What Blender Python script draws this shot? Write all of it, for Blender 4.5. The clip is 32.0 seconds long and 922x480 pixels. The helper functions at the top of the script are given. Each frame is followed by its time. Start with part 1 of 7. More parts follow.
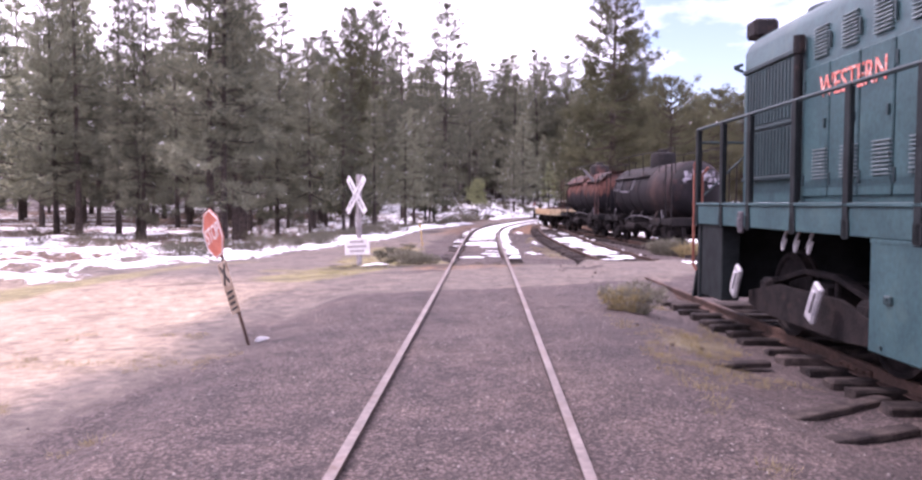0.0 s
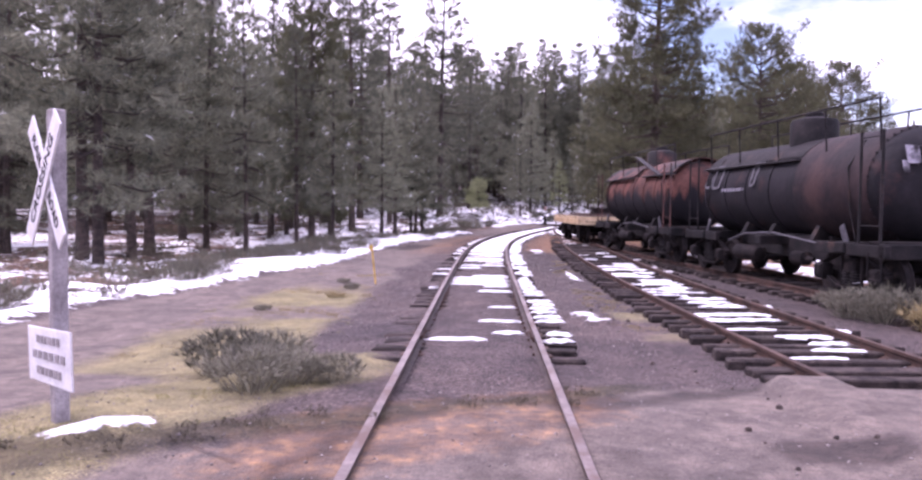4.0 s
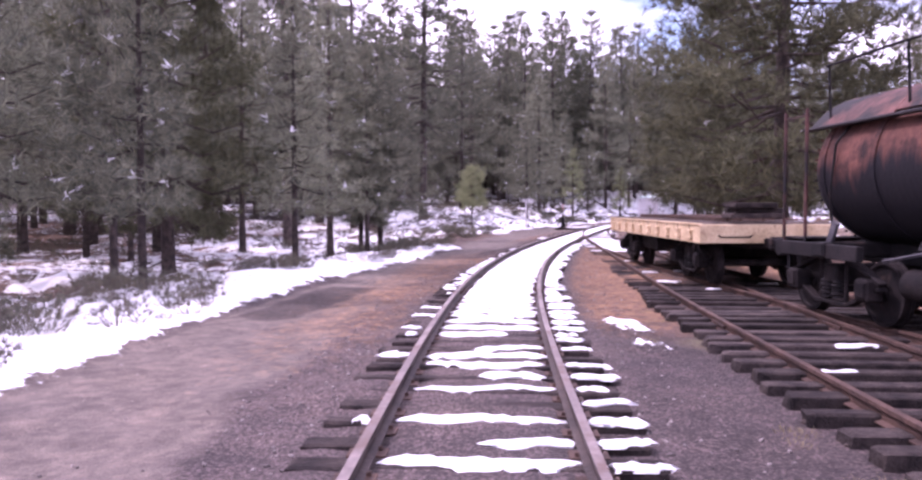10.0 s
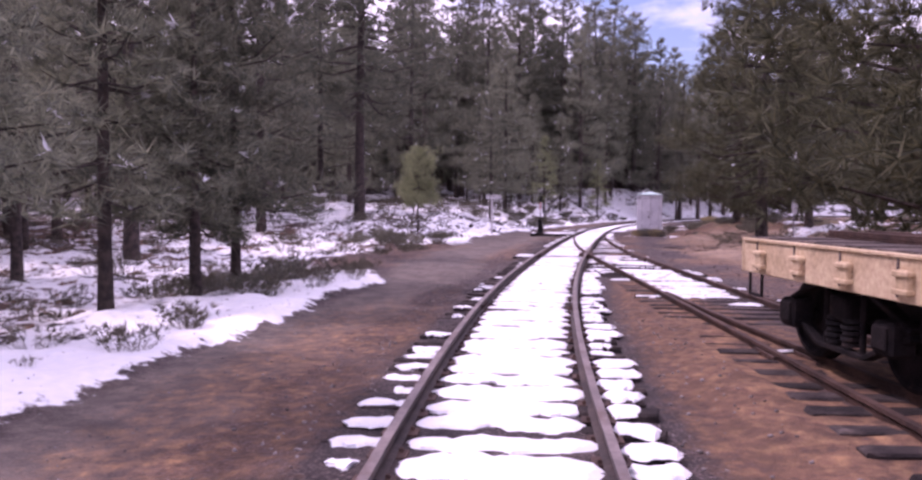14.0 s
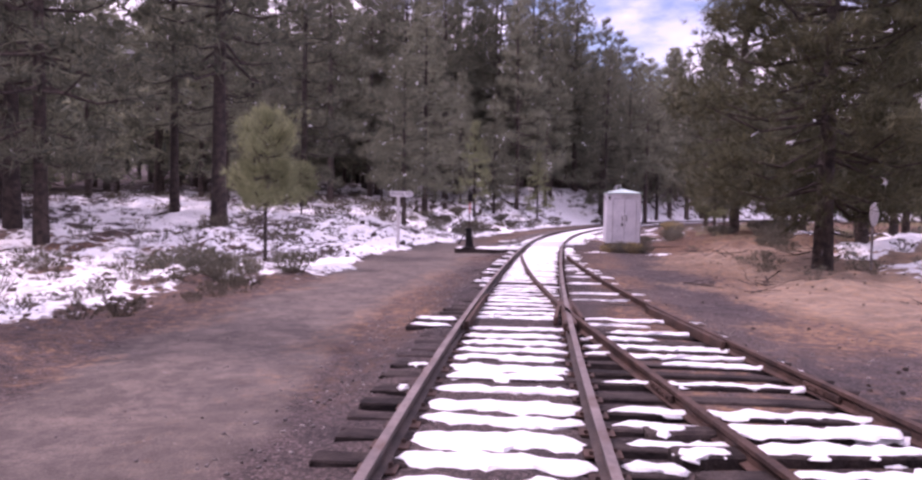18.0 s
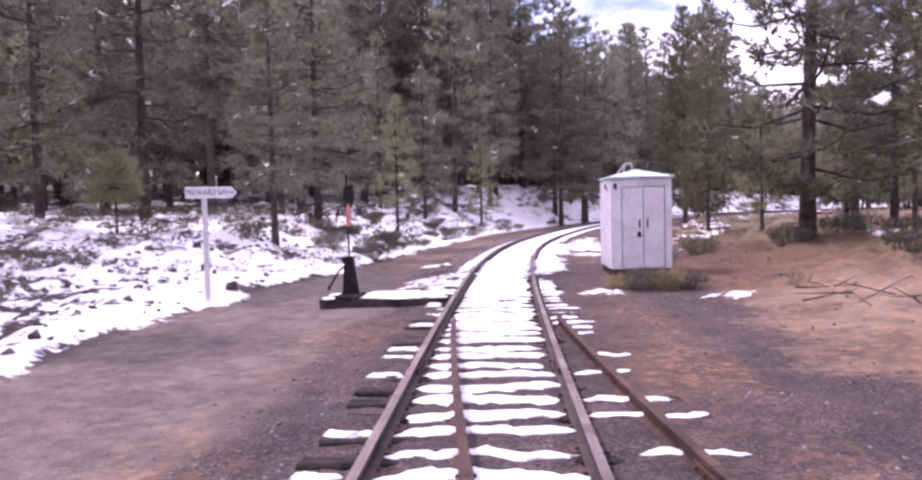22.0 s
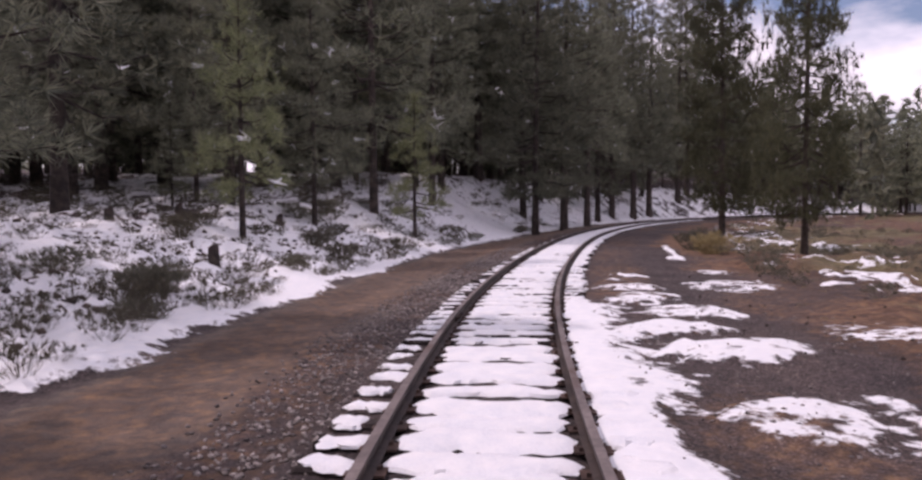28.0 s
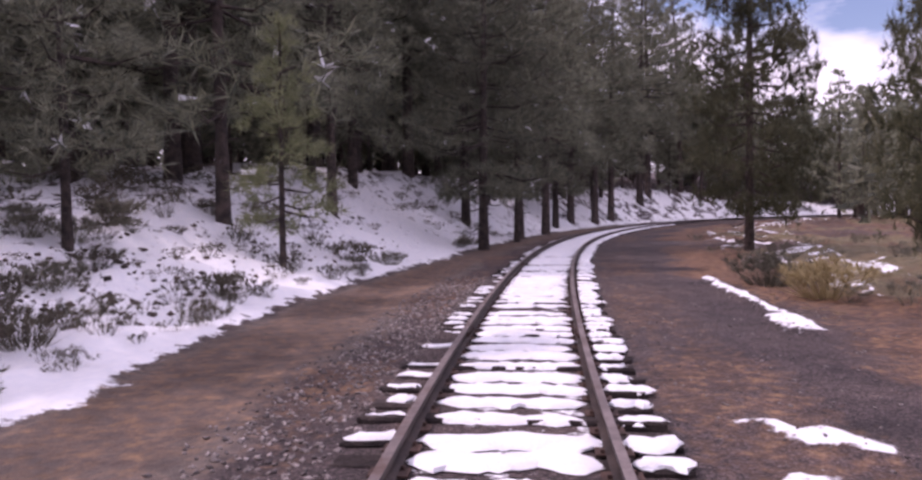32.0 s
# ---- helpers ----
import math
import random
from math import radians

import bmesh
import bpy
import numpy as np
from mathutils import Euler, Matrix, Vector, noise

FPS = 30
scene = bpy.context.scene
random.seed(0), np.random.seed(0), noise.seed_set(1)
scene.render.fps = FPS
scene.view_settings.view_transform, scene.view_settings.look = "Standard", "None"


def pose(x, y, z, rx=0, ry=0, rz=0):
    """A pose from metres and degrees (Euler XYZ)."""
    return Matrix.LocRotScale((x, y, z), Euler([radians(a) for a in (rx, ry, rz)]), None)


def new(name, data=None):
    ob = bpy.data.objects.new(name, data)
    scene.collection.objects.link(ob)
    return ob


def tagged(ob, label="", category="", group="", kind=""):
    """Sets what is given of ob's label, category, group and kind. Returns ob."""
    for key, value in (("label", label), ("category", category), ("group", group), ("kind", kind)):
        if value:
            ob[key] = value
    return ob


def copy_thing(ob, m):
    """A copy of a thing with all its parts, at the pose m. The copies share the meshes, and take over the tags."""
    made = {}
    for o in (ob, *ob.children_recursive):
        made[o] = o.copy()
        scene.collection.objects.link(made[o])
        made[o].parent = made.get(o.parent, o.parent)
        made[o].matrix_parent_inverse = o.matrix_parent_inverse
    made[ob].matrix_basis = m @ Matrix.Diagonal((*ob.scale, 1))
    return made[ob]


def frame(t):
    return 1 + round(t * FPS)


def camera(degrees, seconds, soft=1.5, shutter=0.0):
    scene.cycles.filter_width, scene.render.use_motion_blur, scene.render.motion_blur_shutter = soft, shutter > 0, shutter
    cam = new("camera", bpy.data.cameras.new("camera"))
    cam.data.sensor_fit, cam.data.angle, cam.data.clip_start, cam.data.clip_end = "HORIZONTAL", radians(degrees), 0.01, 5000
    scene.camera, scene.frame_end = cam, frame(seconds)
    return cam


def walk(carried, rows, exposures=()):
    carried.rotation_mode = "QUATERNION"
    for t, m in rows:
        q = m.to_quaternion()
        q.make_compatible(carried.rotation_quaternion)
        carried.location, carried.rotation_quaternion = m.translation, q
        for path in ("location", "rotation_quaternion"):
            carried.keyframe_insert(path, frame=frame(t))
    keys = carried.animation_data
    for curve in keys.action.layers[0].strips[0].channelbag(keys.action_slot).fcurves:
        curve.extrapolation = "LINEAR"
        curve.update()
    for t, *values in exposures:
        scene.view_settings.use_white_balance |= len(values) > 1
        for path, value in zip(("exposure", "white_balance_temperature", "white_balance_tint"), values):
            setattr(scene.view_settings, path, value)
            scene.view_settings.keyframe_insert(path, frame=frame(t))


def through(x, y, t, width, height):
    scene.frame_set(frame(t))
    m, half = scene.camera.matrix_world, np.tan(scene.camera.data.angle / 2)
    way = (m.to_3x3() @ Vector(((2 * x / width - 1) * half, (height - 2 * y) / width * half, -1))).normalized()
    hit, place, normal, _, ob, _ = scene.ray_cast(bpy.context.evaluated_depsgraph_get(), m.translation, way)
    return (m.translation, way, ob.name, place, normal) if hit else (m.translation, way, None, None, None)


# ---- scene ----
# camera: seconds, x, y, z in metres, yaw, pitch, roll in degrees
cam = camera(63, 32.0, 2.5)
ROWS = [
    (0, 0.000, 0.000, 1.582, -0.00, -2.81, 0.12),
    (0.5, 0.050, 1.833, 1.574, 0.13, -2.91, -0.01),
    (1, 0.091, 3.605, 1.583, 0.19, -2.71, 0.24),
    (1.5, 0.141, 5.351, 1.592, 0.20, -2.56, 0.45),
    (2, 0.194, 7.084, 1.586, 0.19, -2.52, 0.68),
    (2.5, 0.260, 8.788, 1.598, -0.01, -2.34, 0.53),
    (3, 0.313, 10.475, 1.615, 0.14, -2.26, 0.56),
    (3.5, 0.364, 12.151, 1.624, 0.14, -2.52, 0.58),
    (5.5, 0.537, 18.403, 1.573, -0.12, -2.65, 0.41),
    (6, 0.589, 20.001, 1.570, -0.09, -2.88, 0.27),
    (6.5, 0.646, 21.600, 1.565, -0.05, -2.98, 0.12),
    (7, 0.699, 23.204, 1.569, 0.00, -2.74, -0.06),
    (7.5, 0.736, 24.692, 1.566, 0.15, -2.68, -0.03),
    (8, 0.782, 26.287, 1.570, 0.21, -2.92, 0.06),
    (8.5, 0.827, 27.895, 1.559, 0.16, -2.94, 0.27),
    (9, 0.890, 29.563, 1.557, -0.15, -2.69, 0.07),
    (9.5, 0.943, 31.258, 1.546, -0.18, -2.68, -0.08),
    (10, 0.984, 33.001, 1.557, -0.11, -2.58, -0.10),
    (10.5, 1.038, 34.751, 1.545, -0.12, -2.60, 0.23),
    (11, 1.103, 36.506, 1.555, -0.13, -2.60, 0.42),
    (11.5, 1.170, 38.233, 1.565, -0.50, -2.39, 0.27),
    (12, 1.251, 39.975, 1.584, -1.06, -2.57, 0.63),
    (12.5, 1.357, 41.708, 1.586, -1.75, -2.55, 0.60),
    (13, 1.472, 43.454, 1.584, -1.95, -2.50, 0.36),
    (13.5, 1.609, 45.227, 1.584, -2.53, -2.56, 0.42),
    (14, 1.772, 47.033, 1.579, -3.34, -2.77, 0.46),
    (14.5, 1.982, 48.838, 1.569, -4.46, -2.67, 0.43),
    (16.5, 3.034, 55.266, 1.617, -7.16, -3.08, 0.57),
    (17, 3.333, 57.005, 1.610, -7.73, -3.20, 0.64),
    (17.5, 3.669, 58.787, 1.610, -8.31, -2.92, 0.84),
    (18, 4.011, 60.550, 1.600, -8.69, -2.68, 0.94),
    (18.5, 4.374, 62.293, 1.603, -9.15, -2.57, 1.03),
    (19, 4.745, 64.028, 1.595, -10.07, -2.80, 1.10),
    (19.5, 5.156, 65.759, 1.600, -11.01, -2.75, 0.79),
    (20, 5.620, 67.517, 1.600, -11.80, -2.59, 0.05),
    (20.5, 6.099, 69.261, 1.592, -12.05, -2.98, -0.54),
    (21, 6.562, 71.022, 1.602, -12.44, -3.04, -0.43),
    (21.5, 7.060, 72.809, 1.594, -13.12, -2.77, -1.11),
    (22, 7.537, 74.596, 1.595, -12.93, -2.50, -1.28),
    (22.5, 8.016, 76.367, 1.576, -12.79, -2.80, -1.13),
    (23, 8.495, 78.097, 1.557, -13.33, -2.93, -1.31),
    (23.5, 8.969, 79.794, 1.549, -13.35, -2.98, -1.12),
    (24, 9.444, 81.501, 1.540, -13.63, -2.97, -1.01),
    (24.5, 9.922, 83.198, 1.523, -13.74, -3.12, -0.89),
    (26.5, 11.805, 89.675, 1.559, -15.45, -2.47, -0.39),
    (27, 12.316, 91.229, 1.578, -15.90, -2.51, -0.28),
    (27.5, 12.832, 92.763, 1.579, -16.40, -2.31, -0.27),
    (28, 13.364, 94.310, 1.584, -16.77, -2.68, -0.40),
    (28.5, 13.905, 95.844, 1.580, -17.06, -2.72, -0.41),
    (29, 14.441, 97.371, 1.582, -17.32, -2.63, -0.55),
    (29.5, 14.983, 98.888, 1.587, -17.60, -2.45, -0.35),
    (30, 15.549, 100.396, 1.586, -18.36, -2.66, -0.28),
    (30.5, 16.144, 101.896, 1.577, -19.39, -2.80, -0.53),
    (31, 16.752, 103.381, 1.584, -19.97, -2.53, -0.55),
    (31.5, 17.380, 104.872, 1.581, -20.64, -2.61, -0.53),
    (32, 18.017, 106.355, 1.600, -21.23, -2.51, -0.64),
]
walk(cam, [(t, pose(x, y, z, 90 + pitch, 0, yaw) @ pose(0, 0, 0, 0, 0, roll)) for t, x, y, z, yaw, pitch, roll in ROWS],
     exposures=[(0.0, 0.5, 6350, 43), (2.0, 0.34, 6200, 43), (4.0, 0.26, 6050, 46), (6.0, 0.4, 6050, 48), (8.0, 0.47, 6050, 52), (12.5, 0.2, 6100, 56), (13.4, -0.06, 6150, 58), (14.5, -0.34, 6250, 58), (16.5, -0.64, 6600, 43), (17.4, -0.45, 6550, 44), (18.2, -0.05, 6350, 58), (18.8, 0.22, 6250, 58), (19.5, 0.35, 6200, 55), (22.0, 0.33, 6200, 51), (23.2, 0.15, 6200, 50), (24.5, -0.4, 6500, 47), (26.0, -0.8, 6550, 38), (28.0, -0.9, 6650, 36), (30.0, -0.92, 6600, 36), (31.0, -0.7, 6400, 43), (32.0, -0.5, 6400, 45)])

# world: broken cloud over a blue sky, with a sun ahead and to the left
SUN_DIR = Vector((-0.80, 0.30, 1.30)).normalized()
world = bpy.data.worlds.new("sky")
scene.world = world
world.use_nodes = True
wn, wl = world.node_tree.nodes, world.node_tree.links
wn.clear()
w_out, w_bg = wn.new("ShaderNodeOutputWorld"), wn.new("ShaderNodeBackground")
w_sky = wn.new("ShaderNodeTexSky")
w_sky.sky_type, w_sky.sun_disc = "NISHITA", False
w_sky.sun_elevation = math.asin(SUN_DIR.z)
w_sky.sun_rotation = math.atan2(SUN_DIR.x, SUN_DIR.y)
w_co, w_map = wn.new("ShaderNodeTexCoord"), wn.new("ShaderNodeMapping")
w_map.inputs["Scale"].default_value = (1.0, 1.0, 2.6)
w_map.inputs["Location"].default_value = (0.35, 0.1, 0.2)
w_noise, w_ramp, w_mix = wn.new("ShaderNodeTexNoise"), wn.new("ShaderNodeValToRGB"), wn.new("ShaderNodeMix")
w_noise.inputs["Scale"].default_value, w_noise.inputs["Detail"].default_value = 2.1, 7.0
w_noise.inputs["Roughness"].default_value = 0.55
w_ramp.color_ramp.elements[0].position, w_ramp.color_ramp.elements[1].position = 0.40, 0.53
w_mix.data_type = "RGBA"
w_mix.inputs["B"].default_value = (10.5, 10.6, 11.2, 1)
wl.new(w_co.outputs["Generated"], w_map.inputs["Vector"])
wl.new(w_map.outputs["Vector"], w_noise.inputs["Vector"])
wl.new(w_noise.outputs["Fac"], w_ramp.inputs["Fac"])
wl.new(w_ramp.outputs["Color"], w_mix.inputs["Factor"])
wl.new(w_sky.outputs["Color"], w_mix.inputs["A"])
wl.new(w_mix.outputs["Result"], w_bg.inputs["Color"])
w_bg.inputs["Strength"].default_value = 0.19
wl.new(w_bg.outputs["Background"], w_out.inputs["Surface"])
sun = new("sun", bpy.data.lights.new("sun", "SUN"))
sun.data.energy, sun.data.angle, sun.data.color = 2.6, radians(0.8), (1.0, 0.95, 0.88)
sun.matrix_world = SUN_DIR.to_track_quat("Z", "Y").to_matrix().to_4x4()


# ---- materials ----
def surf(name, c1, c2, scale=4.0, rough=0.85, metal=0.0, bump=0.3, fine=8.0, c3=None, spot=0.6, scale3=1.5, rand=0.0, dist=0.02, coat=0.0, spec=0.5):
    """A worn surface: two tones at one scale, fine grain eight times smaller, and stains of a third tone."""
    m = bpy.data.materials.new(name)
    m.use_nodes = True
    n, k = m.node_tree.nodes, m.node_tree.links
    b = n["Principled BSDF"]
    co, info, add = n.new("ShaderNodeTexCoord"), n.new("ShaderNodeObjectInfo"), n.new("ShaderNodeVectorMath")
    mul = n.new("ShaderNodeMath")
    mul.operation, mul.inputs[1].default_value = "MULTIPLY", 37.0
    k.new(info.outputs["Random"], mul.inputs[0])
    k.new(co.outputs["Object"], add.inputs[0])
    k.new(mul.outputs[0], add.inputs[1])
    a, f = n.new("ShaderNodeTexNoise"), n.new("ShaderNodeTexNoise")
    a.inputs["Scale"].default_value, a.inputs["Detail"].default_value = scale, 5.0
    f.inputs["Scale"].default_value, f.inputs["Detail"].default_value = scale * fine, 3.0
    for t in (a, f):
        k.new(add.outputs[0], t.inputs["Vector"])
    r = n.new("ShaderNodeValToRGB")
    r.color_ramp.elements[0].position, r.color_ramp.elements[1].position = 0.36, 0.66
    r.color_ramp.elements[0].color, r.color_ramp.elements[1].color = (*c1, 1), (*c2, 1)
    k.new(a.outputs["Fac"], r.inputs["Fac"])
    g = n.new("ShaderNodeMix")
    g.data_type, g.blend_type = "RGBA", "OVERLAY"
    g.inputs["Factor"].default_value = 0.45
    k.new(r.outputs["Color"], g.inputs["A"])
    k.new(f.outputs["Fac"], g.inputs["B"])
    out = g.outputs["Result"]
    if c3:
        s, sr, sm = n.new("ShaderNodeTexNoise"), n.new("ShaderNodeValToRGB"), n.new("ShaderNodeMix")
        s.inputs["Scale"].default_value, s.inputs["Detail"].default_value = scale3, 8.0
        s.inputs["Roughness"].default_value = 0.65
        sr.color_ramp.elements[0].position, sr.color_ramp.elements[1].position = spot - 0.06, spot + 0.06
        sm.data_type = "RGBA"
        sm.inputs["B"].default_value = (*c3, 1)
        k.new(add.outputs[0], s.inputs["Vector"])
        k.new(s.outputs["Fac"], sr.inputs["Fac"])
        k.new(sr.outputs["Color"], sm.inputs["Factor"])
        k.new(out, sm.inputs["A"])
        out = sm.outputs["Result"]
    if rand:
        h, rr = n.new("ShaderNodeHueSaturation"), n.new("ShaderNodeMapRange")
        rr.inputs["To Min"].default_value, rr.inputs["To Max"].default_value = 1 - rand, 1 + rand
        k.new(info.outputs["Random"], rr.inputs["Value"])
        k.new(rr.outputs["Result"], h.inputs["Value"])
        k.new(out, h.inputs["Color"])
        out = h.outputs["Color"]
    k.new(out, b.inputs["Base Color"])
    b.inputs["Roughness"].default_value, b.inputs["Metallic"].default_value = rough, metal
    b.inputs["Coat Weight"].default_value, b.inputs["Specular IOR Level"].default_value = coat, spec
    if bump:
        bp = n.new("ShaderNodeBump")
        bp.inputs["Strength"].default_value, bp.inputs["Distance"].default_value = bump, dist
        k.new(f.outputs["Fac"], bp.inputs["Height"])
        k.new(bp.outputs["Normal"], b.inputs["Normal"])
    return m


def leafy(name, dark, light, rand=0.3, through=0.25):
    """Needles and twigs, one tone per tuft, a little light passing through."""
    m = bpy.data.materials.new(name)
    m.use_nodes = True
    n, k = m.node_tree.nodes, m.node_tree.links
    b = n["Principled BSDF"]
    geo, info, mix = n.new("ShaderNodeNewGeometry"), n.new("ShaderNodeObjectInfo"), n.new("ShaderNodeMix")
    mix.data_type = "RGBA"
    mix.inputs["A"].default_value, mix.inputs["B"].default_value = (*dark, 1), (*light, 1)
    k.new(geo.outputs["Random Per Island"], mix.inputs["Factor"])
    h, rr = n.new("ShaderNodeHueSaturation"), n.new("ShaderNodeMapRange")
    rr.inputs["To Min"].default_value, rr.inputs["To Max"].default_value = 1 - rand, 1 + rand
    k.new(info.outputs["Random"], rr.inputs["Value"])
    k.new(rr.outputs["Result"], h.inputs["Value"])
    k.new(mix.outputs["Result"], h.inputs["Color"])
    k.new(h.outputs["Color"], b.inputs["Base Color"])
    b.inputs["Roughness"].default_value = 0.7
    tr, ms = n.new("ShaderNodeBsdfTranslucent"), n.new("ShaderNodeMixShader")
    ms.inputs["Fac"].default_value = through
    k.new(h.outputs["Color"], tr.inputs["Color"])
    k.new(b.outputs["BSDF"], ms.inputs[1])
    k.new(tr.outputs["BSDF"], ms.inputs[2])
    k.new(ms.outputs["Shader"], n["Material Output"].inputs["Surface"])
    return m


def plain(name, c, rough=0.6, metal=0.0):
    m = bpy.data.materials.new(name)
    m.use_nodes = True
    b = m.node_tree.nodes["Principled BSDF"]
    b.inputs["Base Color"].default_value = (*c, 1)
    b.inputs["Roughness"].default_value, b.inputs["Metallic"].default_value = rough, metal
    return m


RAIL = surf("rail_steel", (0.038, 0.028, 0.026), (0.085, 0.062, 0.054), 3, 0.65, 0.25, 0.25)
RAIL_TOP = surf("worn_rail_head", (0.15, 0.122, 0.116), (0.24, 0.20, 0.188), 2, 0.6, 0.2, 0.1, c3=(0.12, 0.078, 0.064), spot=0.58)
RUSTRAIL = surf("rusty_rail", (0.050, 0.032, 0.027), (0.110, 0.067, 0.052), 3, 0.75, 0.15, 0.3, spec=0.3)
TIE = surf("weathered_tie", (0.020, 0.016, 0.016), (0.066, 0.052, 0.047), 5, 0.95, 0, 0.8, c3=(0.12, 0.095, 0.083), spot=0.68, scale3=3, rand=0.35, spec=0.25)
SNOW = surf("snow", (0.80, 0.82, 0.86), (0.90, 0.90, 0.91), 5, 0.75, 0, 0.5, dist=0.03)
BARK = surf("pine_bark", (0.034, 0.027, 0.025), (0.100, 0.075, 0.064), 6, 0.95, 0, 0.9, rand=0.3, dist=0.05)
NEEDLE = leafy("pine_needles", (0.096, 0.110, 0.086), (0.315, 0.322, 0.222), 0.34, 0.42)
NEEDLE_OLD = leafy("old_pine_needles", (0.050, 0.060, 0.036), (0.185, 0.182, 0.098), 0.2, 0.34)
NEEDLE_Y = leafy("young_pine_needles", (0.17, 0.198, 0.105), (0.375, 0.392, 0.225), 0.15, 0.45)
SAGE = leafy("sagebrush_twigs", (0.10, 0.092, 0.075), (0.25, 0.245, 0.18), 0.25)
THICKET = leafy("dark_brush_twigs", (0.055, 0.046, 0.034), (0.18, 0.162, 0.112), 0.25)
DRYGRASS = leafy("dry_grass", (0.24, 0.19, 0.09), (0.44, 0.37, 0.20), 0.2)


# ---- mesh helpers ----
class Geo:
    """Gathers vertices and faces of one mesh."""

    def __init__(self):
        self.v, self.f = [], []

    def add(self, verts, faces, m=None):
        o = len(self.v)
        self.v += [tuple(m @ Vector(p)) for p in verts] if m else [tuple(p) for p in verts]
        self.f += [tuple(i + o for i in q) for q in faces]
        return self

    def box(self, c, size, bev=0.0, m=None):
        h = [s / 2 for s in size]
        t = Matrix.Translation(c)
        t = m @ t if m else t
        if bev <= 0:
            vs = [(x * h[0], y * h[1], z * h[2]) for x in (-1, 1) for y in (-1, 1) for z in (-1, 1)]
            return self.add(vs, [(0, 1, 3, 2), (4, 6, 7, 5), (0, 4, 5, 1), (2, 3, 7, 6), (0, 2, 6, 4), (1, 5, 7, 3)], t)
        bev = min(bev, 0.45 * min(size))
        vs, ix = [], {}
        for x in (-1, 1):
            for y in (-1, 1):
                for z in (-1, 1):
                    s = (x, y, z)
                    for a in range(3):
                        ix[s, a] = len(vs)
                        vs.append(tuple(s[b] * (h[b] - (0 if b == a else bev)) for b in range(3)))
        fs = []
        for a in range(3):
            b, c2 = (a + 1) % 3, (a + 2) % 3
            for s in (-1, 1):
                ring = []
                for p, q in ((-1, -1), (1, -1), (1, 1), (-1, 1)):
                    k = [0, 0, 0]
                    k[a], k[b], k[c2] = s, p, q
                    ring.append(ix[tuple(k), a])
                fs.append(tuple(ring if s > 0 else ring[::-1]))
            for p in (-1, 1):
                for q in (-1, 1):
                    lo, hi = [0, 0, 0], [0, 0, 0]
                    lo[a], hi[a] = -1, 1
                    lo[b] = hi[b] = p
                    lo[c2] = hi[c2] = q
                    ring = (ix[tuple(lo), b], ix[tuple(hi), b], ix[tuple(hi), c2], ix[tuple(lo), c2])
                    fs.append(ring if p * q < 0 else ring[::-1])
        for x in (-1, 1):
            for y in (-1, 1):
                for z in (-1, 1):
                    t3 = tuple(ix[(x, y, z), a] for a in range(3))
                    fs.append(t3 if x * y * z > 0 else t3[::-1])
        return self.add(vs, fs, t)

    def rod(self, p, q, r, seg=8, r2=None):
        p, q = Vector(p), Vector(q)
        turn = (q - p).to_track_quat("Z", "Y").to_matrix().to_4x4()
        m = Matrix.Translation(p) @ turn
        length, r2 = (q - p).length, r if r2 is None else r2
        vs = [(w * math.cos(2 * math.pi * i / seg), w * math.sin(2 * math.pi * i / seg), z) for z, w in ((0, r), (length, r2)) for i in range(seg)]
        fs = [(i, (i + 1) % seg, seg + (i + 1) % seg, seg + i) for i in range(seg)]
        return self.add(vs, fs + [tuple(range(seg))[::-1], tuple(range(seg, 2 * seg))], m)

    def pipe(self, pts, r, seg=6):
        for p, q in zip(pts, pts[1:]):
            self.rod(p, q, r, seg)
        return self

    def lathe(self, prof, seg=24, m=None, arc=(0.0, 1.0)):
        """Turns (radius, height) pairs about z."""
        full = arc == (0.0, 1.0)
        n = seg if full else seg + 1
        ang = [2 * math.pi * (arc[0] + (arc[1] - arc[0]) * i / seg) for i in range(n)]
        vs = [(r * math.cos(a), r * math.sin(a), z) for r, z in prof for a in ang]
        fs = []
        for j in range(len(prof) - 1):
            for i in range(seg):
                i2 = (i + 1) % n
                fs.append((j * n + i, j * n + i2, (j + 1) * n + i2, (j + 1) * n + i))
        return self.add(vs, fs, m)

    def prism(self, outline, lo, hi, axis="x", m=None):
        """Extrudes an outline from lo to hi: along x it is (y, z), along y (x, z), along z (x, y)."""
        n = len(outline)
        put = {"x": lambda a, p: (a, p[0], p[1]), "y": lambda a, p: (p[0], a, p[1]), "z": lambda a, p: (p[0], p[1], a)}[axis]
        vs = [put(a, p) for a in (lo, hi) for p in outline]
        fs = [(i, (i + 1) % n, n + (i + 1) % n, n + i) for i in range(n)] + [tuple(range(n))[::-1], tuple(range(n, 2 * n))]
        return self.add(vs, fs, m)

    def mesh(self, name, material, smooth=False):
        me = bpy.data.meshes.new(name)
        me.from_pydata(self.v, [], self.f)
        bm = bmesh.new()
        bm.from_mesh(me)
        bmesh.ops.recalc_face_normals(bm, faces=bm.faces)
        bm.to_mesh(me)
        bm.free()
        me.materials.append(material)
        if smooth:
            me.shade_smooth()
            me.set_sharp_from_angle(angle=radians(38))
        return me


